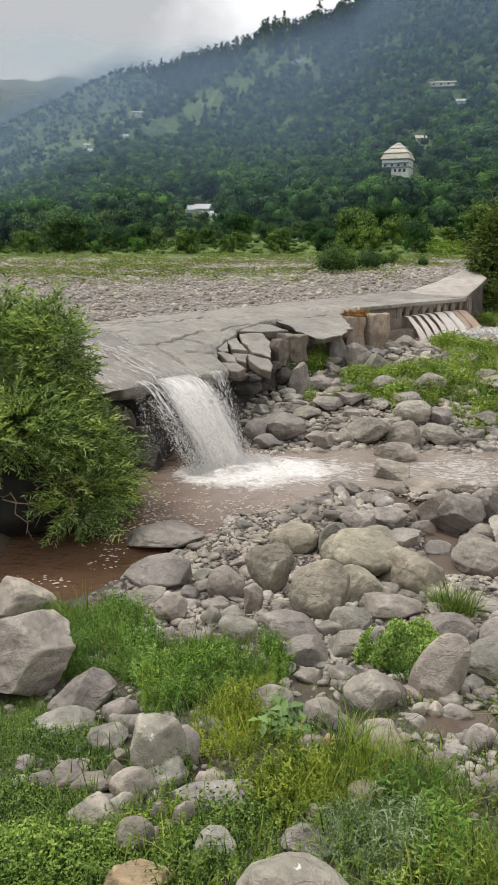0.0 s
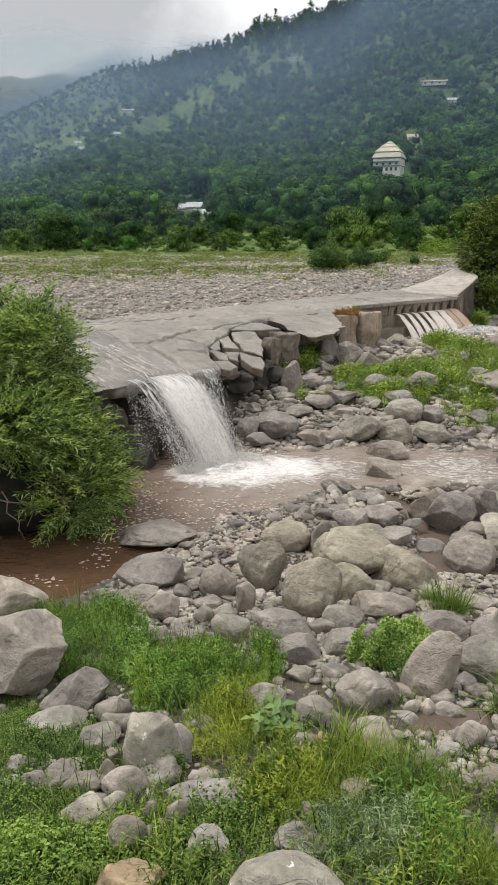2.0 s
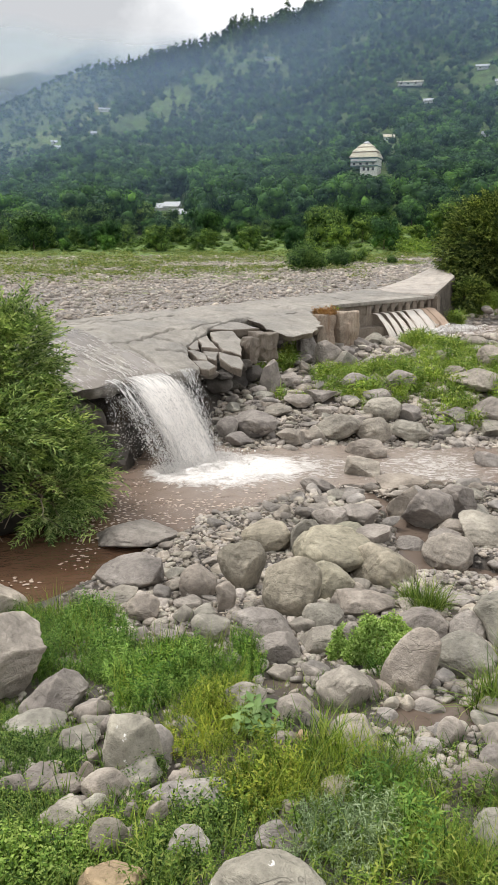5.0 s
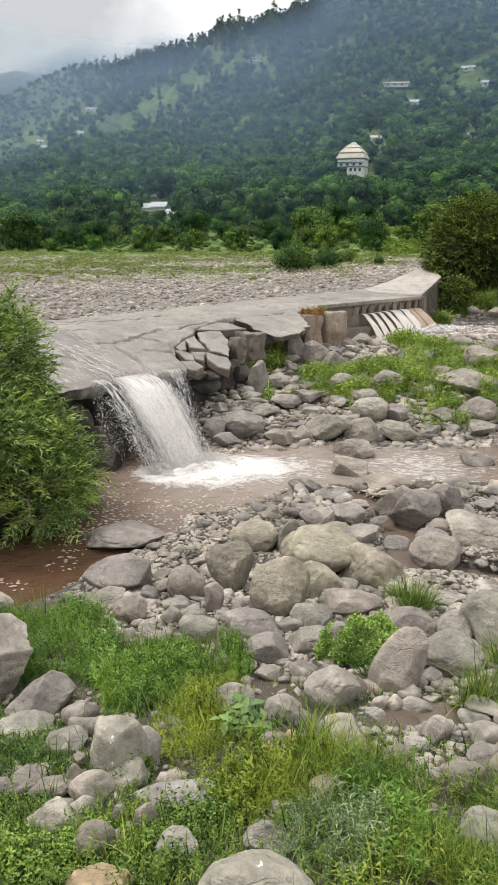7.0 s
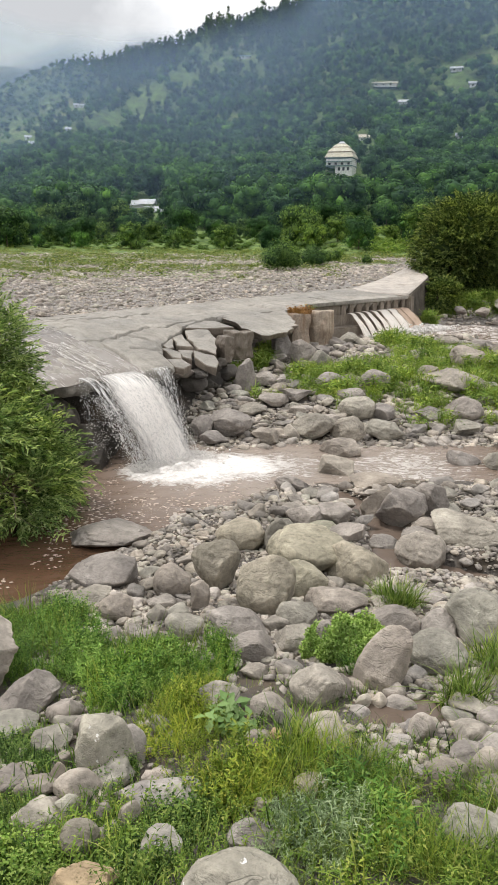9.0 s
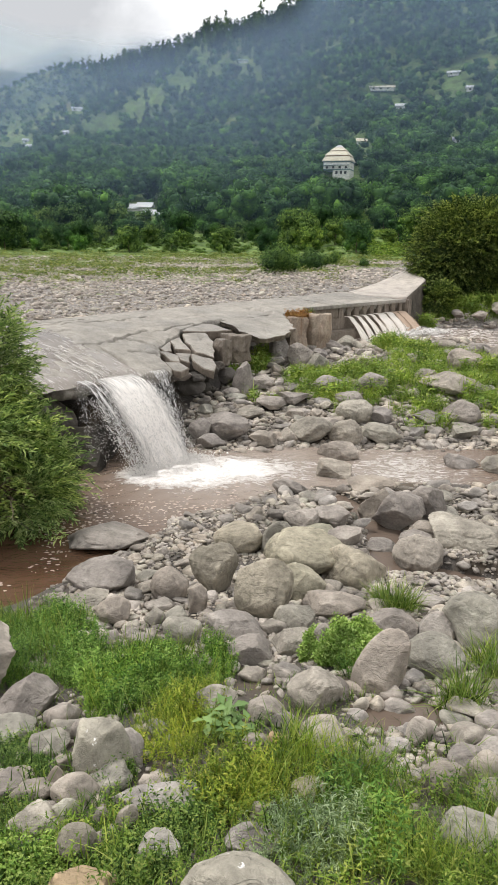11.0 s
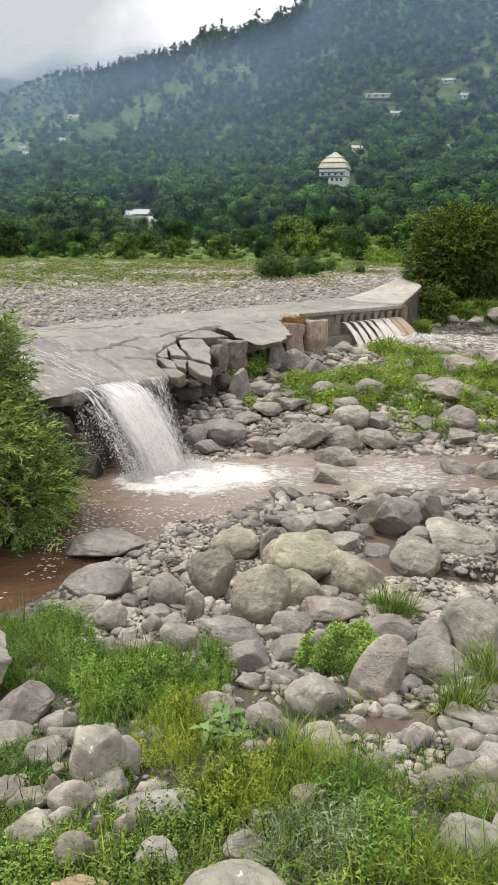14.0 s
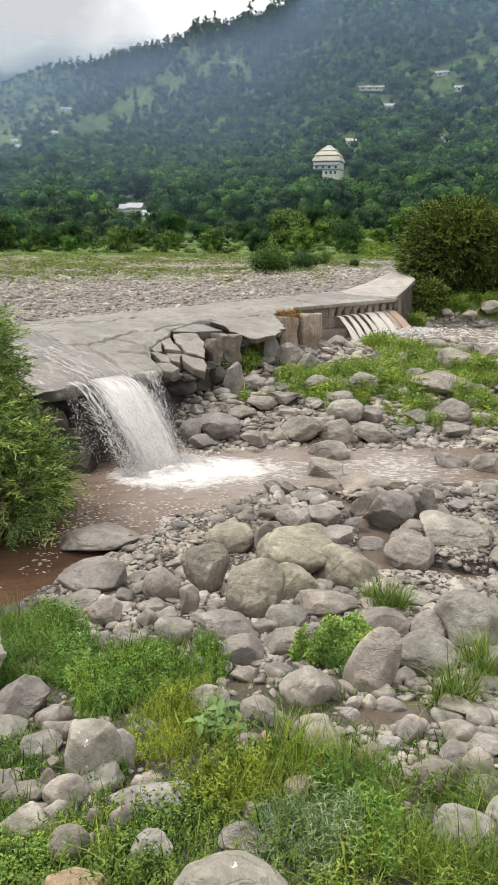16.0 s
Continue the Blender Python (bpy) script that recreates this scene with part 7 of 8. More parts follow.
# meadows and fields on the slope: bearing, tangent of elevation, half sizes of each
CLEARINGS = [(-7.6, 0.108, 1.7, 0.017), (-5.2, 0.092, 2.4, 0.014), (-6.0, 0.122, 1.1, 0.015), (-4.3, 0.142, 1.0, 0.015), (-2.6, 0.158, 1.1, 0.014), (-0.6, 0.178, 1.2, 0.014), (1.5, 0.195, 1.7, 0.015),
             (3.4, 0.203, 1.4, 0.012), (-12.2, 0.115, 0.9, 0.015), (-9.8, 0.145, 0.7, 0.009), (-11.6, 0.152, 0.9, 0.009), (-14.5, 0.1, 0.8, 0.01), (13.9, 0.158, 1.3, 0.012), (16.9, 0.155, 0.7, 0.016),
             (18.7, 0.19, 1.1, 0.01), (12.6, 0.096, 0.5, 0.014), (6.5, 0.15, 0.8, 0.005), (9.0, 0.128, 0.9, 0.005), (19.0, 0.12, 0.9, 0.006), (0.0, 0.075, 1.3, 0.006), (15.5, 0.075, 1.2, 0.007)]


def clearing(x, y):
    az, te = np.degrees(np.arctan2(x, y)), (hill(x, y)[0] - EYE) / np.hypot(x, y)
    out = np.zeros(np.shape(x))
    for ca, ct, ra, rt in CLEARINGS:
        out = np.maximum(out, 1 - smooth(0.6, 1.15, np.hypot((az - ca) / ra, (te - ct) / rt) + 0.3 * vnoise(az * 1.6, te * 90, seed=68)))
    return out


def forest_density(x, y):
    az, u = np.degrees(np.arctan2(x, y)), hill(x, y)[1]
    patchy = vnoise(x / 34, y / 52, seed=61) + 0.5 * vnoise(x / 13, y / 20, seed=62)
    meadow = smooth(-6, -14, az) * smooth(0.35, 0.6, u)
    return np.clip(1.0 + 0.35 * patchy + 0.3 * smooth(-3, 8, az) - 0.1 * meadow - 0.95 * clearing(x, y) - 0.25 * (1 - smooth(0.0, 0.12, u)), 0.14, 1.0)


def terrace(x, y):
    """Open grassy terraces low on the slope."""
    az, r = np.degrees(np.arctan2(x, y)), np.hypot(x, y)
    return smooth(6.2, 7.0, az) * (1 - smooth(15.5, 16.5, az)) * (1 - smooth(118, 122, r)) * (vnoise(x / 6 + 3, y / 9, seed=64) > -0.25)


def before_homes(x, y):
    """Where a tree would stand before one of the lowest huts."""
    r, hit = np.hypot(x, y), np.zeros(np.shape(x), bool)
    for hx, hy, hw in HOMES:
        hr = math.hypot(hx, hy)
        if hr < 175 and hw > 1.2 and (hx, hy) != HOMES[0][:2]:
            hit = hit | ((np.abs(x * hy - y * hx) / hr < hw + 0.8) & (r > 134) & (r < hr + 3))
    return hit


def woods():
    g = np.random.default_rng(91)
    # single trees at the foot of the slope
    kinds = []
    for i in range(7):
        lob = [(bx * 1.35, by * 1.35, 0.1 + bz * 0.78, br * 1.25, bh) for bx, by, bz, br, bh in tree_lobes(500 + i, 8)]
        lob += [(0.26 * math.cos(2.1 * k + i), 0.26 * math.sin(2.1 * k + i), 0.2, 0.25, 0.2) for k in range(3)] + [(0.3 * math.cos(2.1 * k + i + 1), 0.3 * math.sin(2.1 * k + i + 1), 0.36, 0.2, 0.18) for k in range(3)]
        tree = thing("tree", (0, 0, -60), "leafy green tree at the foot of the wooded slope", "tree", "trees at the foot of the slope")
        part("trunk", soup("trunk", *trunk_form(), M_BARK), tree)
        part("crown", soup("crown", *join([clump_cloud(2300, lob, 0.026, 510 + i, 0.42), core_of(lob, 0.56)]), M_ORCHARD if i % 3 else M_WOODS), tree)
        kinds.append(tree)
    first, spots = [], []
    for _ in range(4000):
        az, r = math.radians(g.uniform(-23, 29)), g.uniform(87, 132)
        x, y = r * math.sin(az), r * math.cos(az)
        if hill(np.array(x), np.array(y))[1] < 0.001 or (terrace(x, y) > 0.5 and vnoise(np.array(x * 0.35), np.array(y * 0.35), seed=65) > -0.3) or before_homes(np.array(x), np.array(y)):
            continue
        if all((x - p) ** 2 + (y - q) ** 2 > 3.7**2 for p, q in spots) and g.uniform() < 0.9:
            spots.append((x, y))
        if len(spots) >= 290:
            break
    for i, (x, y) in enumerate(spots):
        h = g.uniform(2.5, 6.0)
        if g.uniform() < 0.3:
            h *= 0.65
        h *= 0.6 if before_homes(1.25 * np.array(x), 1.25 * np.array(y)) else 1.0
        m = pose(x, y, float(ground(x, y)) - 0.1, 0, 0, g.uniform(0, 360)) @ Matrix.Diagonal((h * 0.88, h * 0.88, h, 1))
        if i < len(kinds):
            first.append((kinds[i], m))
        else:
            copy_thing(kinds[i % len(kinds)], m)
    for tree, m in first:
        tree.matrix_basis = m
    # bushes standing out on the plain
    lob = [(0, 0, 0.45, 0.42, 0.45), (0.3, 0.1, 0.36, 0.34, 0.34), (-0.32, -0.05, 0.33, 0.36, 0.32), (0.05, -0.25, 0.55, 0.3, 0.34)]
    bush = thing("plain_bush", (0, 0, -60), "rounded green bush at the edge of the gravel plain", "bush", "bushes on the plain")
    part("trunk", soup("trunk", *trunk_form(0.4), M_BARK), bush)
    part("crown", soup("crown", *join([clump_cloud(2600, lob, 0.024, 530, 0.4), core_of(lob, 0.6)]), M_ORCHARD), bush)
    stands = [(4.96, 45.5, 2.1), (7.8, 50.0, 1.5), (5.9, 46.5, 1.5), (5.2, 50.0, 1.6), (11.2, 60.0, 1.4), (13.0, 57.0, 0.9), (6.5, 53.0, 1.8), (8.6, 55.0, 1.7), (9.8, 57.0, 1.2)]
    for i, (x, y, h) in enumerate(stands[1:] + stands[:1]):
        m = pose(x, y, float(ground(x, y)) - 0.05, 0, 0, g.uniform(0, 360)) @ Matrix.Diagonal((h * 0.95, h * 0.95, h, 1))
        if i < len(stands) - 1:
            copy_thing(bush, m)
        else:
            bush.matrix_basis = m
    # the woods above, uncountable
    n = 13500
    az = np.radians(g.uniform(-25, 31, n))
    r = np.sqrt(118**2 + (640**2 - 118**2) * g.uniform(0, 1, n) ** 1.15)
    x, y = r * np.sin(az), r * np.cos(az)
    u = hill(x, y)[1]
    ok = (g.uniform(0, 1, n) < forest_density(x, y) * np.where(terrace(x, y) > 0.5, 0.1, 1.0)) & (u < 1.03) & ~before_homes(x, y)
    for hx, hy, hw in HOMES:
        hr = math.hypot(hx, hy)
        across = np.abs(x * hy - y * hx) / hr
        ok &= ~((across < hw + 0.6) & (r > hr - 6) & (r < hr + hw + 1.5))
    x, y, r, u = x[ok], y[ok], r[ok], u[ok]
    azd = np.degrees(np.arctan2(x, y))
    pine = g.uniform(0, 1, len(x)) < 0.006 + 0.75 * smooth(0.55, 0.9, u) * smooth(-9, -2, azd)
    h = np.where(pine, g.uniform(5, 9.5, len(x)), g.uniform(4.0, 8.2, len(x)) * (1 - 0.25 * smooth(0.8, 0.97, u)) * (1 - 0.35 * smooth(-4, -12, azd) * smooth(0.3, 0.6, u))) * np.where(g.uniform(0, 1, len(x)) < 0.3, 0.55, 1.0)
    z = ground(x, y) - 0.3
    # nothing tall stands between the houses and the valley
    keep = np.ones(len(x), bool)
    for k, (hx, hy, hw) in enumerate(HOMES):
        hr = math.hypot(hx, hy)
        base = (float(ground(hx, hy)) + (0.2 if k else 0.2) - EYE) / hr
        keep &= ~((np.abs(x * hy - y * hx) / hr < hw * r / hr + 0.25 * h) & (r < hr) & (x * hx + y * hy > 0) & ((z + 0.9 * h - EYE) / r > base))
    x, y, r, h, z, pine = x[keep], y[keep], r[keep], h[keep], z[keep], pine[keep]
    # a stand of tall pines on the skyline
    paz = np.concatenate([g.normal(m, w, k) for m, w, k in ((-9.0, 0.8, 7), (-6.6, 0.5, 9), (-4.3, 0.6, 16), (-2.6, 0.7, 22), (-0.9, 0.5, 12), (0.8, 0.35, 14), (2.1, 0.4, 10), (3.6, 0.4, 9), (4.6, 0.5, 14), (6.2, 0.6, 18), (7.6, 0.6, 18), (10, 1.2, 30))])
    pr = skyline(paz)[1] * g.uniform(0.93, 1.0, len(paz))
    px_, py_ = pr * np.sin(np.radians(paz)), pr * np.cos(np.radians(paz))
    x, y, r = np.concatenate([x, px_]), np.concatenate([y, py_]), np.concatenate([r, pr])
    h = np.concatenate([h, g.uniform(8, 16, len(paz)) * np.interp(paz, [-6, -4, 2, 5], [0.4, 0.62, 0.75, 1.0])])
    z = np.concatenate([z, ground(px_, py_) - 0.3])
    pine = np.concatenate([pine, np.ones(len(paz), bool)])
    depth = np.concatenate([r[: len(r) - len(paz)], np.full(len(paz), 250.0)])
    sets = []
    for far in (0, 1, 2):
        band = (depth < 200, (depth >= 200) & (depth < 340), depth >= 340)[far]
        leafn, csize = ((420, 0.029), (160, 0.045), (52, 0.075))[far]
        for isp in (False, True):
            sel = np.where(band & (pine == isp))[0]
            nv = 6
            for i in range(nv):
                idx = sel[i::nv]
                if not len(idx):
                    continue
                lob = conifer_lobes(700 + i) if isp else tree_lobes(720 + i + 10 * far)
                c = clump_cloud(leafn * (2 if isp else 1), lob, csize * (0.62 if isp else 1.0), 740 + i + 10 * far, single=far > 0)
                t = join([c, core_of(lob if isp else lob[: (6, 4, 4)[far]], 0.58 if isp else (0.78, 0.85, 0.9)[far], 0 if isp or far > 1 else 1)] + ([trunk_form(0.3, 0.012)] if far < 1 or isp else []))
                wd = (1.12 if i % 3 else 0.8) if not isp else 1.35
                M = mats_at(x[idx], y[idx], z[idx], h[idx] * wd * g.uniform(0.85, 1.2, len(idx)), h[idx] * wd, h[idx], 760 + i, 0.03)
                sets.append((isp, strew(*t, M)))
    broad = join([s for isp, s in sets if not isp])
    needle = join([s for isp, s in sets if isp])
    tagged(new("broadleaf_woods", soup("broadleaf_woods", *broad, M_WOODS, True)), "dense dark green woods covering the valley side", "woods", kind="stuff")
    tagged(new("pine_woods", soup("pine_woods", *needle, M_PINE)), "tall dark pines along the ridge and slope", "woods", kind="stuff")
    # hedge-like undergrowth along the foot of the slope
    n = 1000
    az = np.radians(g.uniform(-24, 30, n))
    r = g.uniform(85, 112, n)
    x, y = r * np.sin(az), r * np.cos(az)
    ok = hill(x, y)[1] > 0.0005
    x, y = x[ok], y[ok]
    keep_low = g.uniform(0, 1, len(x)) < np.where(terrace(x, y) > 0.5, 0.8, 0.9)
    x, y = x[keep_low], y[keep_low]
    s = g.uniform(0.22, 0.65, len(x)) * np.where(terrace(x, y) > 0.5, 0.75, 1.0)
    c = join([clump_cloud(150, [(0, 0, 0.45, 0.95, 0.6), (0.6, 0.3, 0.3, 0.6, 0.4), (-0.5, 0.4, 0.35, 0.6, 0.45)], 0.12, 811, 0.45), core_of([(0, 0, 0.4, 0.9, 0.55)], 0.55)])
    tagged(new("undergrowth", soup("undergrowth", *strew(*c, mats_at(x, y, ground(x, y), s * 1.2, s * 1.2, s, 812, 0.05)), M_ORCHARD)), "thick green undergrowth along the foot of the slope", "scrub", kind="stuff")
    # bright bushes on the terraces
    n = 1500
    az, r = np.radians(g.uniform(6, 17, n)), g.uniform(88, 124, n)
    x, y = r * np.sin(az), r * np.cos(az)
    ok = (terrace(x, y) > 0.5) & (vnoise(x * 0.22, y * 0.4, seed=69) > -0.25)
    x, y = x[ok], y[ok]
    s = g.uniform(0.18, 0.5, len(x)) * np.where(g.uniform(0, 1, len(x)) < 0.12, 2.2, 1.0)
    c = clump_cloud(110, [(0, 0, 0.35, 0.9, 0.5), (0.5, 0.3, 0.25, 0.6, 0.35)], 0.12, 821, 0.45)
    tagged(new("terrace_scrub", soup("terrace_scrub", *strew(*c, mats_at(x, y, ground(x, y), s * 1.3, s * 1.3, s, 822, 0.05)), M_LUSH)), "bright green low bushes on the grassy terraces", "scrub", kind="stuff")
    # scrub on the plain before the trees
    n = 11500
    az = np.radians(g.uniform(-24, 30, n))
    r = 33 * (122 / 33) ** g.uniform(0, 1, n) ** 0.6
    x, y = r * np.sin(az), r * np.cos(az)
    ok = g.uniform(0, 1, n) < 0.55 * smooth(34, 42, y - 2.3 * np.maximum(x - 4, 0) + 7 * vnoise(x * 0.2, y * 0.2, seed=66)) * (vnoise(x * 0.13, y * 0.3, seed=67) > -0.12) + 0.04
    ok &= (r < 92) | (terrace(x, y) > 0.5)
    x, y = x[ok], y[ok]
    s = 0.2 + g.gamma(1.6, 0.17, len(x)).clip(0, 1.1)
    c = clump_cloud(110, [(0, 0, 0.3, 0.9, 0.45)], 0.07, 801, 0.6, single=True)
    tagged(new("plain_scrub", soup("plain_scrub", *strew(*c, mats_at(x, y, ground(x, y), s * 1.2, s * 1.2, s * 0.55, 802, 0.05)), M_SCRUB)), "low green scrub on the gravel plain", "scrub", kind="stuff")


HOMES = [(32, 170, 3.8), (-12, 158, 2.4), (-8, 151, 1.6), (-35, 155, 1.4), (-60, 424, 3.1), (-75, 371, 1.5), (-80, 390, 1.3), (74, 309, 4.6), (76, 288, 1.9), (51, 238, 1.6), (28, 437, 3.0), (100, 305, 2.4), (79, 233, 0.9), (102, 289, 1.2), (-53, 340, 0.9)]
woods()


# ---------------------------------------------------------------- houses on the slope
def block(bm, x0, x1, y0, y1, z0, z1):
    vs = [bm.verts.new((x, y, z)) for z in (z0, z1) for x, y in ((x0, y0), (x1, y0), (x1, y1), (x0, y1))]
    for q in ((0, 3, 2, 1), (4, 5, 6, 7), (0, 1, 5, 4), (1, 2, 6, 5), (2, 3, 7, 6), (3, 0, 4, 7)):
        bm.faces.new([vs[i] for i in q])


def block_mesh(name, mat, *dims):
    bm = bmesh.new()
    block(bm, *dims)
    return bm_mesh(name, bm, mat)


def frustum_mesh(name, mat, w0, d0, z0, w1, d1, z1, lip=0.15):
    bm = bmesh.new()
    rings = []
    for w, d, z in ((w0, d0, z0 - lip), (w0, d0, z0), (w1, d1, z1)):
        rings.append([bm.verts.new((sx * w / 2, sy * d / 2, z)) for sx, sy in ((-1, -1), (1, -1), (1, 1), (-1, 1))])
    for lo, hi in zip(rings, rings[1:]):
        for i in range(4):
            bm.faces.new((lo[i], lo[(i + 1) % 4], hi[(i + 1) % 4], hi[i]))
    bm.faces.new(rings[0][::-1])
    bm.faces.new(rings[-1])
    return bm_mesh(name, bm, mat)


def window_part(parent, x, y, z, w, h):
    win = part("window", block_mesh("window", M_WINDOW, x - w / 2, x + w / 2, y - 0.03, y + 0.1, z, z + h), parent, "dark window")
    part("frame", block_mesh("frame", M_WHITEWALL, x - w / 2 - 0.12, x + w / 2 + 0.12, y - 0.08, y + 0.02, z - 0.14, z - 0.02), win)


def big_house(x, y, z, rz):
    h = thing("house", (x, y, z), "white three-storey house with a tiered pale yellow roof", "house", rz=rz)
    part("wall", block_mesh("wall", M_WHITEWALL, -1.2, 4.1, -3.2, 3.4, -2.2, 2.3), h, "whitewashed lower wall")
    part("wall", block_mesh("wall", M_WHITEWALL, -4.1, 4.1, -3.6, 3.6, 2.3, 4.9), h, "whitewashed upper wall")
    part("band", block_mesh("band", M_BAND, -4.2, 4.2, -3.72, 3.7, 2.2, 2.5), h, "dark green trim")
    part("band", block_mesh("band", M_BAND, -4.2, 4.2, -3.72, 3.7, 4.55, 4.92), h, "dark green trim")
    part("balcony", block_mesh("balcony", M_BAND, -4.1, 4.1, -4.5, -3.6, 3.55, 3.7), h)
    part("roof", frustum_mesh("roof", M_ROOFTIN, 9.0, 8.3, 5.05, 7.4, 6.8, 6.5), h, "pale yellow tin roof")
    part("band", block_mesh("band", M_RUST, -3.5, 3.5, -3.2, 3.2, 6.4, 6.75), h, "rust-brown band between roof tiers")
    part("roof", frustum_mesh("roof", M_ROOFTIN, 7.6, 7.0, 6.85, 5.0, 4.6, 8.1), h)
    part("band", block_mesh("band", M_RUST, -2.3, 2.3, -2.1, 2.1, 8.0, 8.3), h, "rust-brown band between roof tiers")
    part("roof", frustum_mesh("roof", M_ROOFTIN, 5.0, 4.6, 8.4, 2.4, 2.0, 9.4), h)
    part("roof", frustum_mesh("roof", M_ROOFGREY, 2.0, 1.8, 9.6, 1.0, 0.8, 10.1), h)
    for k in range(4):
        window_part(h, -3.0 + 2.0 * k, -3.6, 2.65, 0.75, 0.7)
    for k in range(3):
        window_part(h, 0.0 + 1.4 * k, -3.2, 0.9, 0.7, 1.0)
    h.scale = (0.7, 0.7, 0.66)
    return h


def hut(x, y, z, w, d, hh, rz, roof, label):
    h = thing("hut", (x, y, z), label, "house", "houses on the slope", rz=rz)
    part("wall", block_mesh("wall", M_WHITEWALL, -w / 2, w / 2, -d / 2, d / 2, -0.5, hh), h)
    bm = bmesh.new()
    e, r = 0.5, 0.9
    a = [bm.verts.new(p) for p in ((-w / 2 - e, -d / 2 - e, hh - 0.1), (w / 2 + e, -d / 2 - e, hh - 0.1), (w / 2 + e, d / 2 + e, hh - 0.1), (-w / 2 - e, d / 2 + e, hh - 0.1), (-w / 2 - e, 0, hh + r), (w / 2 + e, 0, hh + r))]
    for q in ((0, 1, 5, 4), (2, 3, 4, 5), (0, 4, 3), (1, 2, 5), (3, 2, 1, 0)):
        bm.faces.new([a[i] for i in q])
    part("roof", bm_mesh("roof", bm, roof), h)
    if hh > 0.75:
        for k in range(max(1, int(w / 3))):
            window_part(h, -w / 2 + 1.3 + 2.7 * k, -d / 2, 0.1, 0.7, hh - 0.4)
    return h


big_house(32.1, 170.4, 16.7, -23)
hut(-11.7, 158.3, 8.6, 3.3, 2.4, 0.6, 14, M_ROOFGREY, "low white hut with a grey tin roof among trees")
hut(-7.6, 150.8, 7.3, 2.9, 2.3, 0.6, -8, M_ROOFGREY, "low white hut with a shiny tin roof")
hut(-9.4, 158.0, 8.9, 2.4, 2.2, 0.6, -10, M_ROOFGREY, "small grey-roofed hut among trees")
hut(-35.4, 155.4, 5.4, 2.9, 2.5, 0.9, 13, M_ROOFGREY, "small white hut half hidden by trees")
hut(-59.6, 424.4, 65.7, 5.2, 3.6, 1.0, 8, M_ROOFGREY, "small white house on the upper slope")
hut(-75.0, 370.8, 41.5, 3.0, 2.5, 0.9, 11, M_ROOFGREY, "tiny hut on the meadow slope")
hut(-79.8, 390.0, 46.0, 2.6, 2.5, 0.9, 12, M_ROOFGREY, "tiny hut on the meadow slope")
hut(73.9, 309.4, 59.2, 9.2, 5.4, 0.9, -13, M_ROOFTIN, "long low house with a pale green roof")
hut(76.1, 287.9, 49.9, 3.4, 2.5, 0.5, -15, M_ROOFGREY, "small hut on the slope")
hut(51.2, 237.6, 31.7, 2.8, 2.5, 0.5, -12, M_ROOFTIN, "small hut on a clearing")
hut(27.6, 436.9, float(ground(27.6, 436.9)) + 0.3, 5.0, 3.6, 0.8, -4, M_BAND, "dark-roofed hut below the ridge")
hut(100.3, 305.1, 64.5, 4.2, 2.7, 0.8, -18, M_ROOFGREY, "small white hut on the upper slope")
hut(79.3, 232.9, 31.8, 1.9, 2.5, 0.9, -19, M_ROOFGREY, "tiny hut in the woods")
hut(101.8, 289.4, 56.5, 2.4, 2.5, 0.9, -19, M_ROOFGREY, "tiny hut in the woods")
hut(-52.7, 339.6, 44.0, 1.8, 2.5, 0.9, 9, M_ROOFGREY, "tiny hut in the woods")


# ---------------------------------------------------------------- farther hill and mist
def backdrop_hill():
    az = np.radians(np.arange(-60, 30, 0.4))
    rr = np.linspace(1300, 2100, 14)
    A, Rr = np.meshgrid(az, rr)
    azd = np.degrees(A)
    top = np.interp(azd, [-60, -30, -19, -14, -8, -2, 30], [0.12, 0.15, 0.17, 0.18, 0.178, 0.14, 0.05])
    t = (Rr - 1300) / 800
    Z = EYE + Rr * (top * np.sin(np.clip(t * 1.6, 0, 1) * np.pi / 2) + 0.003 * vnoise(azd * 0.4, t * 3, seed=71) + 0.003 * vnoise(azd * 2.2, t * 9, seed=72) - 0.02 * (t == 0))
    V = np.stack([Rr * np.sin(A), Rr * np.cos(A), Z], -1).reshape(-1, 3)
    m = len(az)
    i, j = np.meshgrid(np.arange(13), np.arange(m - 1), indexing="ij")
    F = np.stack([i * m + j, i * m + j + 1, (i + 1) * m + j + 1, (i + 1) * m + j], -1).reshape(-1, 4)
    tagged(new("backdrop", soup("backdrop", V, F, M_FARHILL, True)), "far blue-grey wooded hill in the mist", "hill", kind="structure")


M_FARHILL = plain_material("far_wooded_hill", (0.03, 0.05, 0.06), 0.9, 0.5, 0.02)


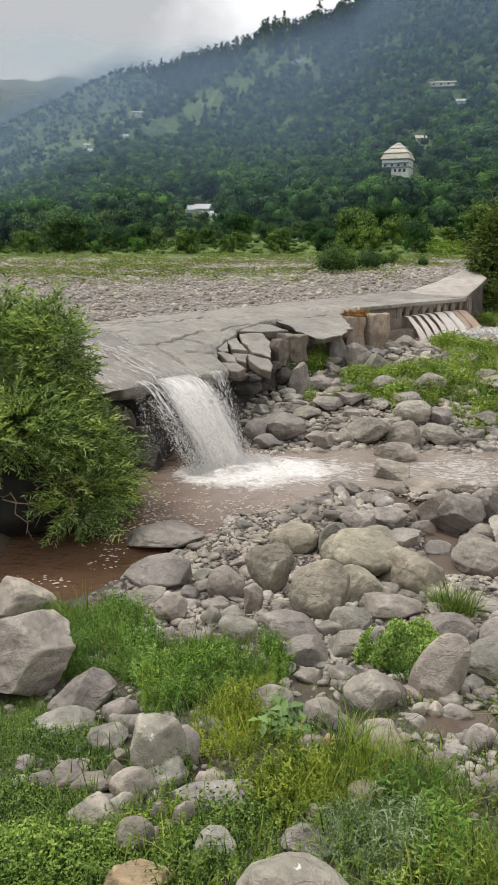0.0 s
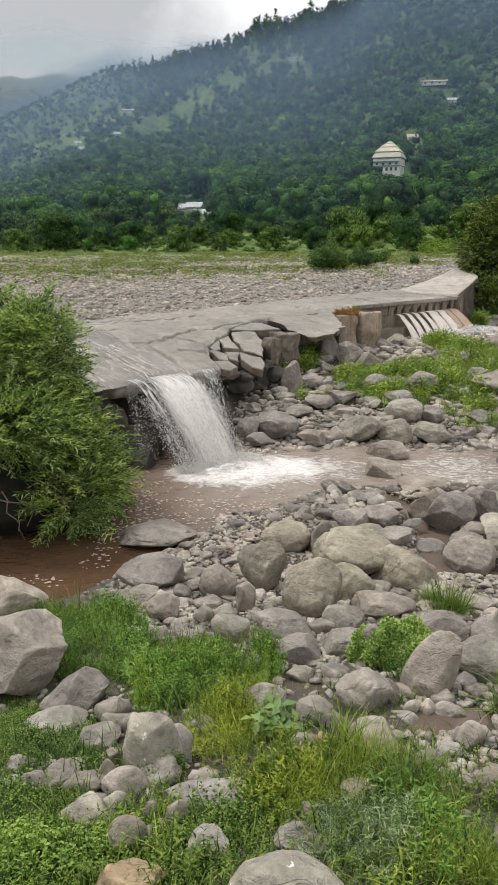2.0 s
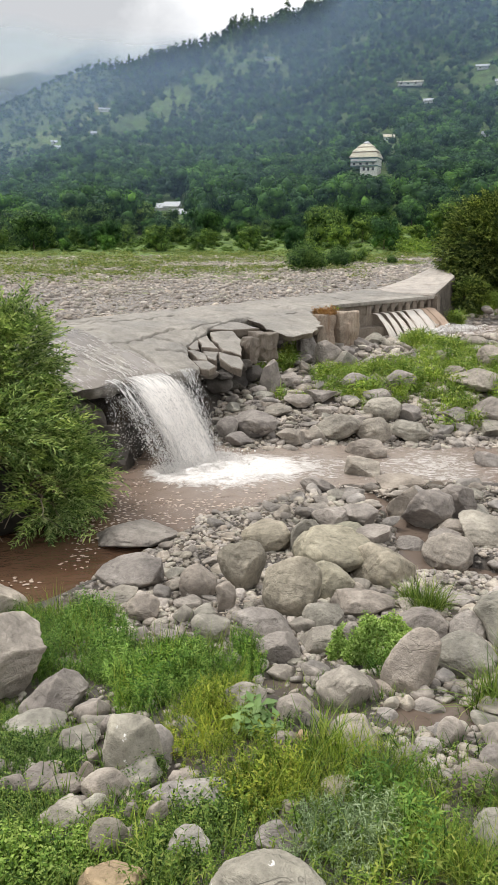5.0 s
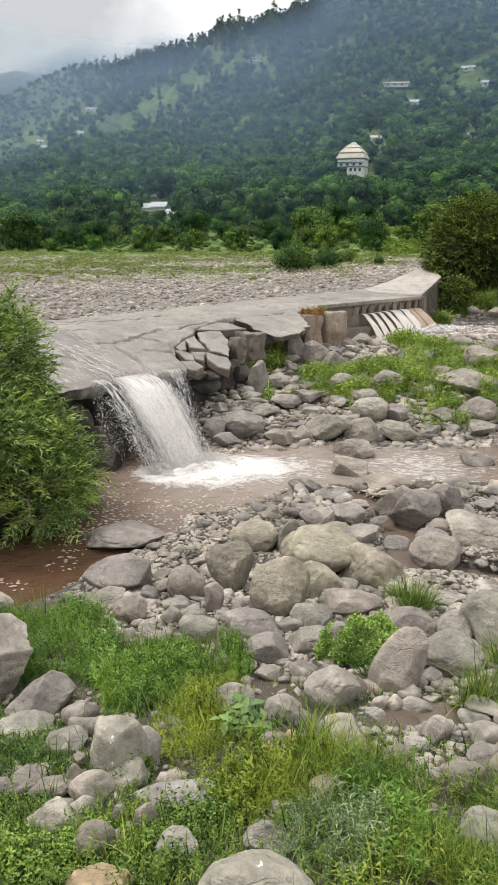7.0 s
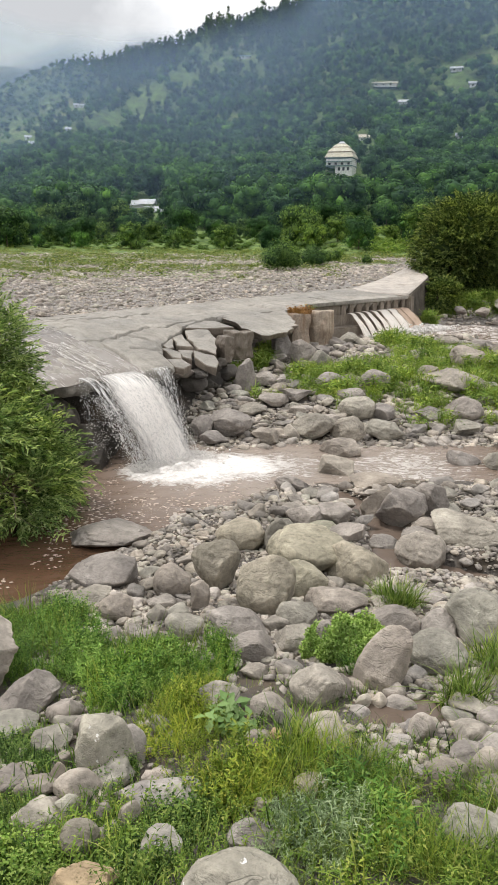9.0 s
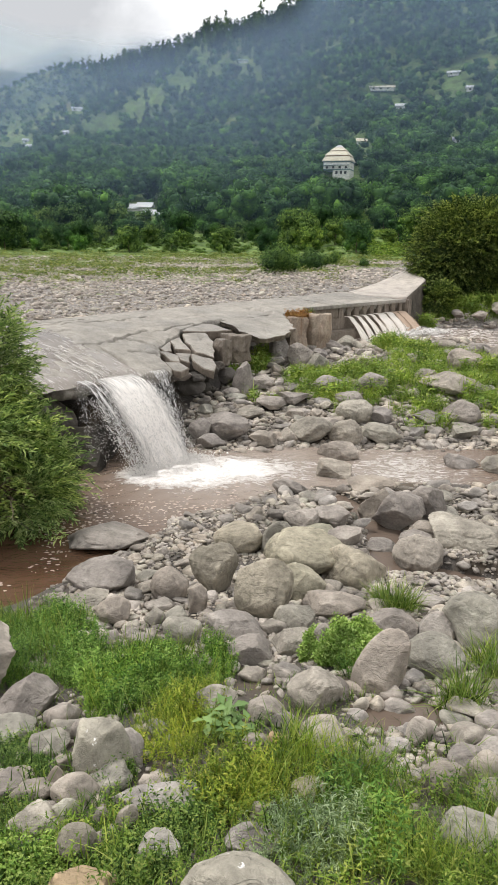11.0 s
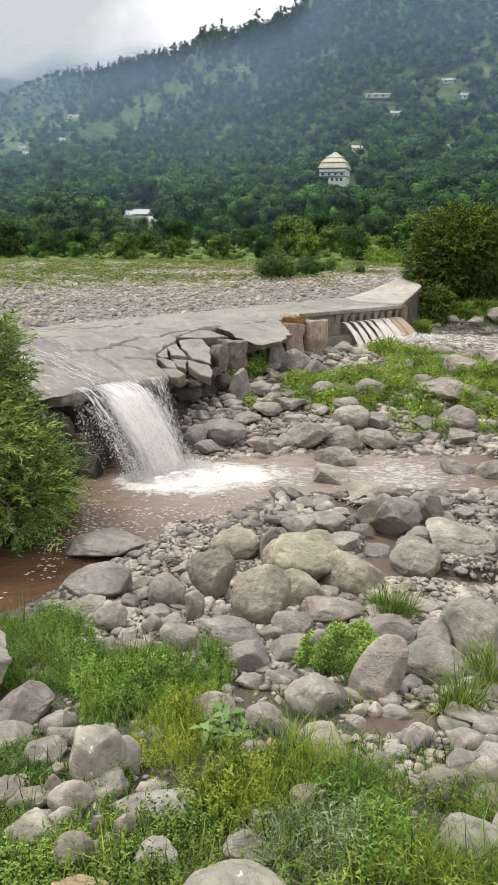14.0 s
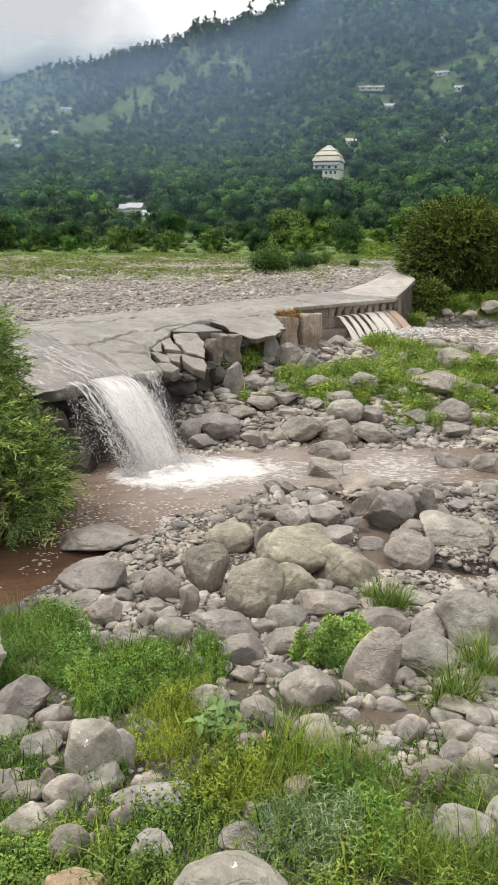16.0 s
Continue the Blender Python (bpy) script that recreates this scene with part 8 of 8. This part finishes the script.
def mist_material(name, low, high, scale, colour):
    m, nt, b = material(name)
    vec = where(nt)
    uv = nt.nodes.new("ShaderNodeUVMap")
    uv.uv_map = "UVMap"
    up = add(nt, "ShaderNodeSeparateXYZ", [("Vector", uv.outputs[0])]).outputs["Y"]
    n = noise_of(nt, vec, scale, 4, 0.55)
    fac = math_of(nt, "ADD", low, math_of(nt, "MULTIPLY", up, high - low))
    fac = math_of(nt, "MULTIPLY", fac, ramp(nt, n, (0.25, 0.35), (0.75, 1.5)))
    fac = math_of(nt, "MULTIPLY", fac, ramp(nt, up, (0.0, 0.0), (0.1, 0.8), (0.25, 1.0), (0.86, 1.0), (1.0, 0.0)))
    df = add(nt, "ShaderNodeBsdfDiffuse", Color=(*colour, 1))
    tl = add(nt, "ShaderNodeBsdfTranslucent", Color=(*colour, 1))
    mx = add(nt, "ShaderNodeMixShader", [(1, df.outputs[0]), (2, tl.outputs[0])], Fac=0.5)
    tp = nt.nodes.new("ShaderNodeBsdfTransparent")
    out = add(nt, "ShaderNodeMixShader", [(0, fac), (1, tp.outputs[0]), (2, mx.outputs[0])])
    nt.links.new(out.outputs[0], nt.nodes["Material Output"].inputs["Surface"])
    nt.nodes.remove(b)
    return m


def mist(radius, over, mat, label, az0=-45, az1=50):
    """A tinted veil of mist, standing in for haze, that hugs the slope: it ends a little over the ridge behind it."""
    deg = np.arange(az0, az1, 1.0)
    A, W = np.meshgrid(np.radians(deg), np.linspace(0, 1, 12))
    rad = radius * (1 + 0.04 * np.sin(A * 7))
    top = over(deg)[None] + 0.008 * vnoise(deg * 0.3, radius * 0.01, seed=88)[None]
    Z = 1.0 + W * (EYE + radius * 0.6 - 1.0)
    V = np.stack([rad * np.sin(A), rad * np.cos(A), Z], -1).reshape(-1, 3)
    m = len(deg)
    i, j = np.meshgrid(np.arange(11), np.arange(m - 1), indexing="ij")
    F = np.stack([i * m + j, i * m + j + 1, (i + 1) * m + j + 1, (i + 1) * m + j], -1).reshape(-1, 4)
    me = soup("mist", V, F, mat, True)
    uv = me.uv_layers.new(name="UVMap")
    uv.data.foreach_set("uv", np.stack([np.degrees(A).ravel() / 10, (W * 0.6 / top).ravel()], 1)[F.ravel()].astype(np.float32).ravel())
    tagged(new("mist", me), label, "mist", kind="stuff")


backdrop_hill()
# the slope's haze is put into the blue tint of added see-through shells
M_HAZE = mist_material("valley_haze_tint", 0.015, 0.2, 0.012, (0.262, 0.365, 0.55))
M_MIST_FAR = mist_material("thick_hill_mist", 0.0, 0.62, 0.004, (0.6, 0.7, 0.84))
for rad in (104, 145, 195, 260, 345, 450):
    mist(rad, lambda az: skyline(az)[0] * 1.08 + 0.018, M_HAZE, "blue-tinted sheet of mist standing in for the valley's haze")
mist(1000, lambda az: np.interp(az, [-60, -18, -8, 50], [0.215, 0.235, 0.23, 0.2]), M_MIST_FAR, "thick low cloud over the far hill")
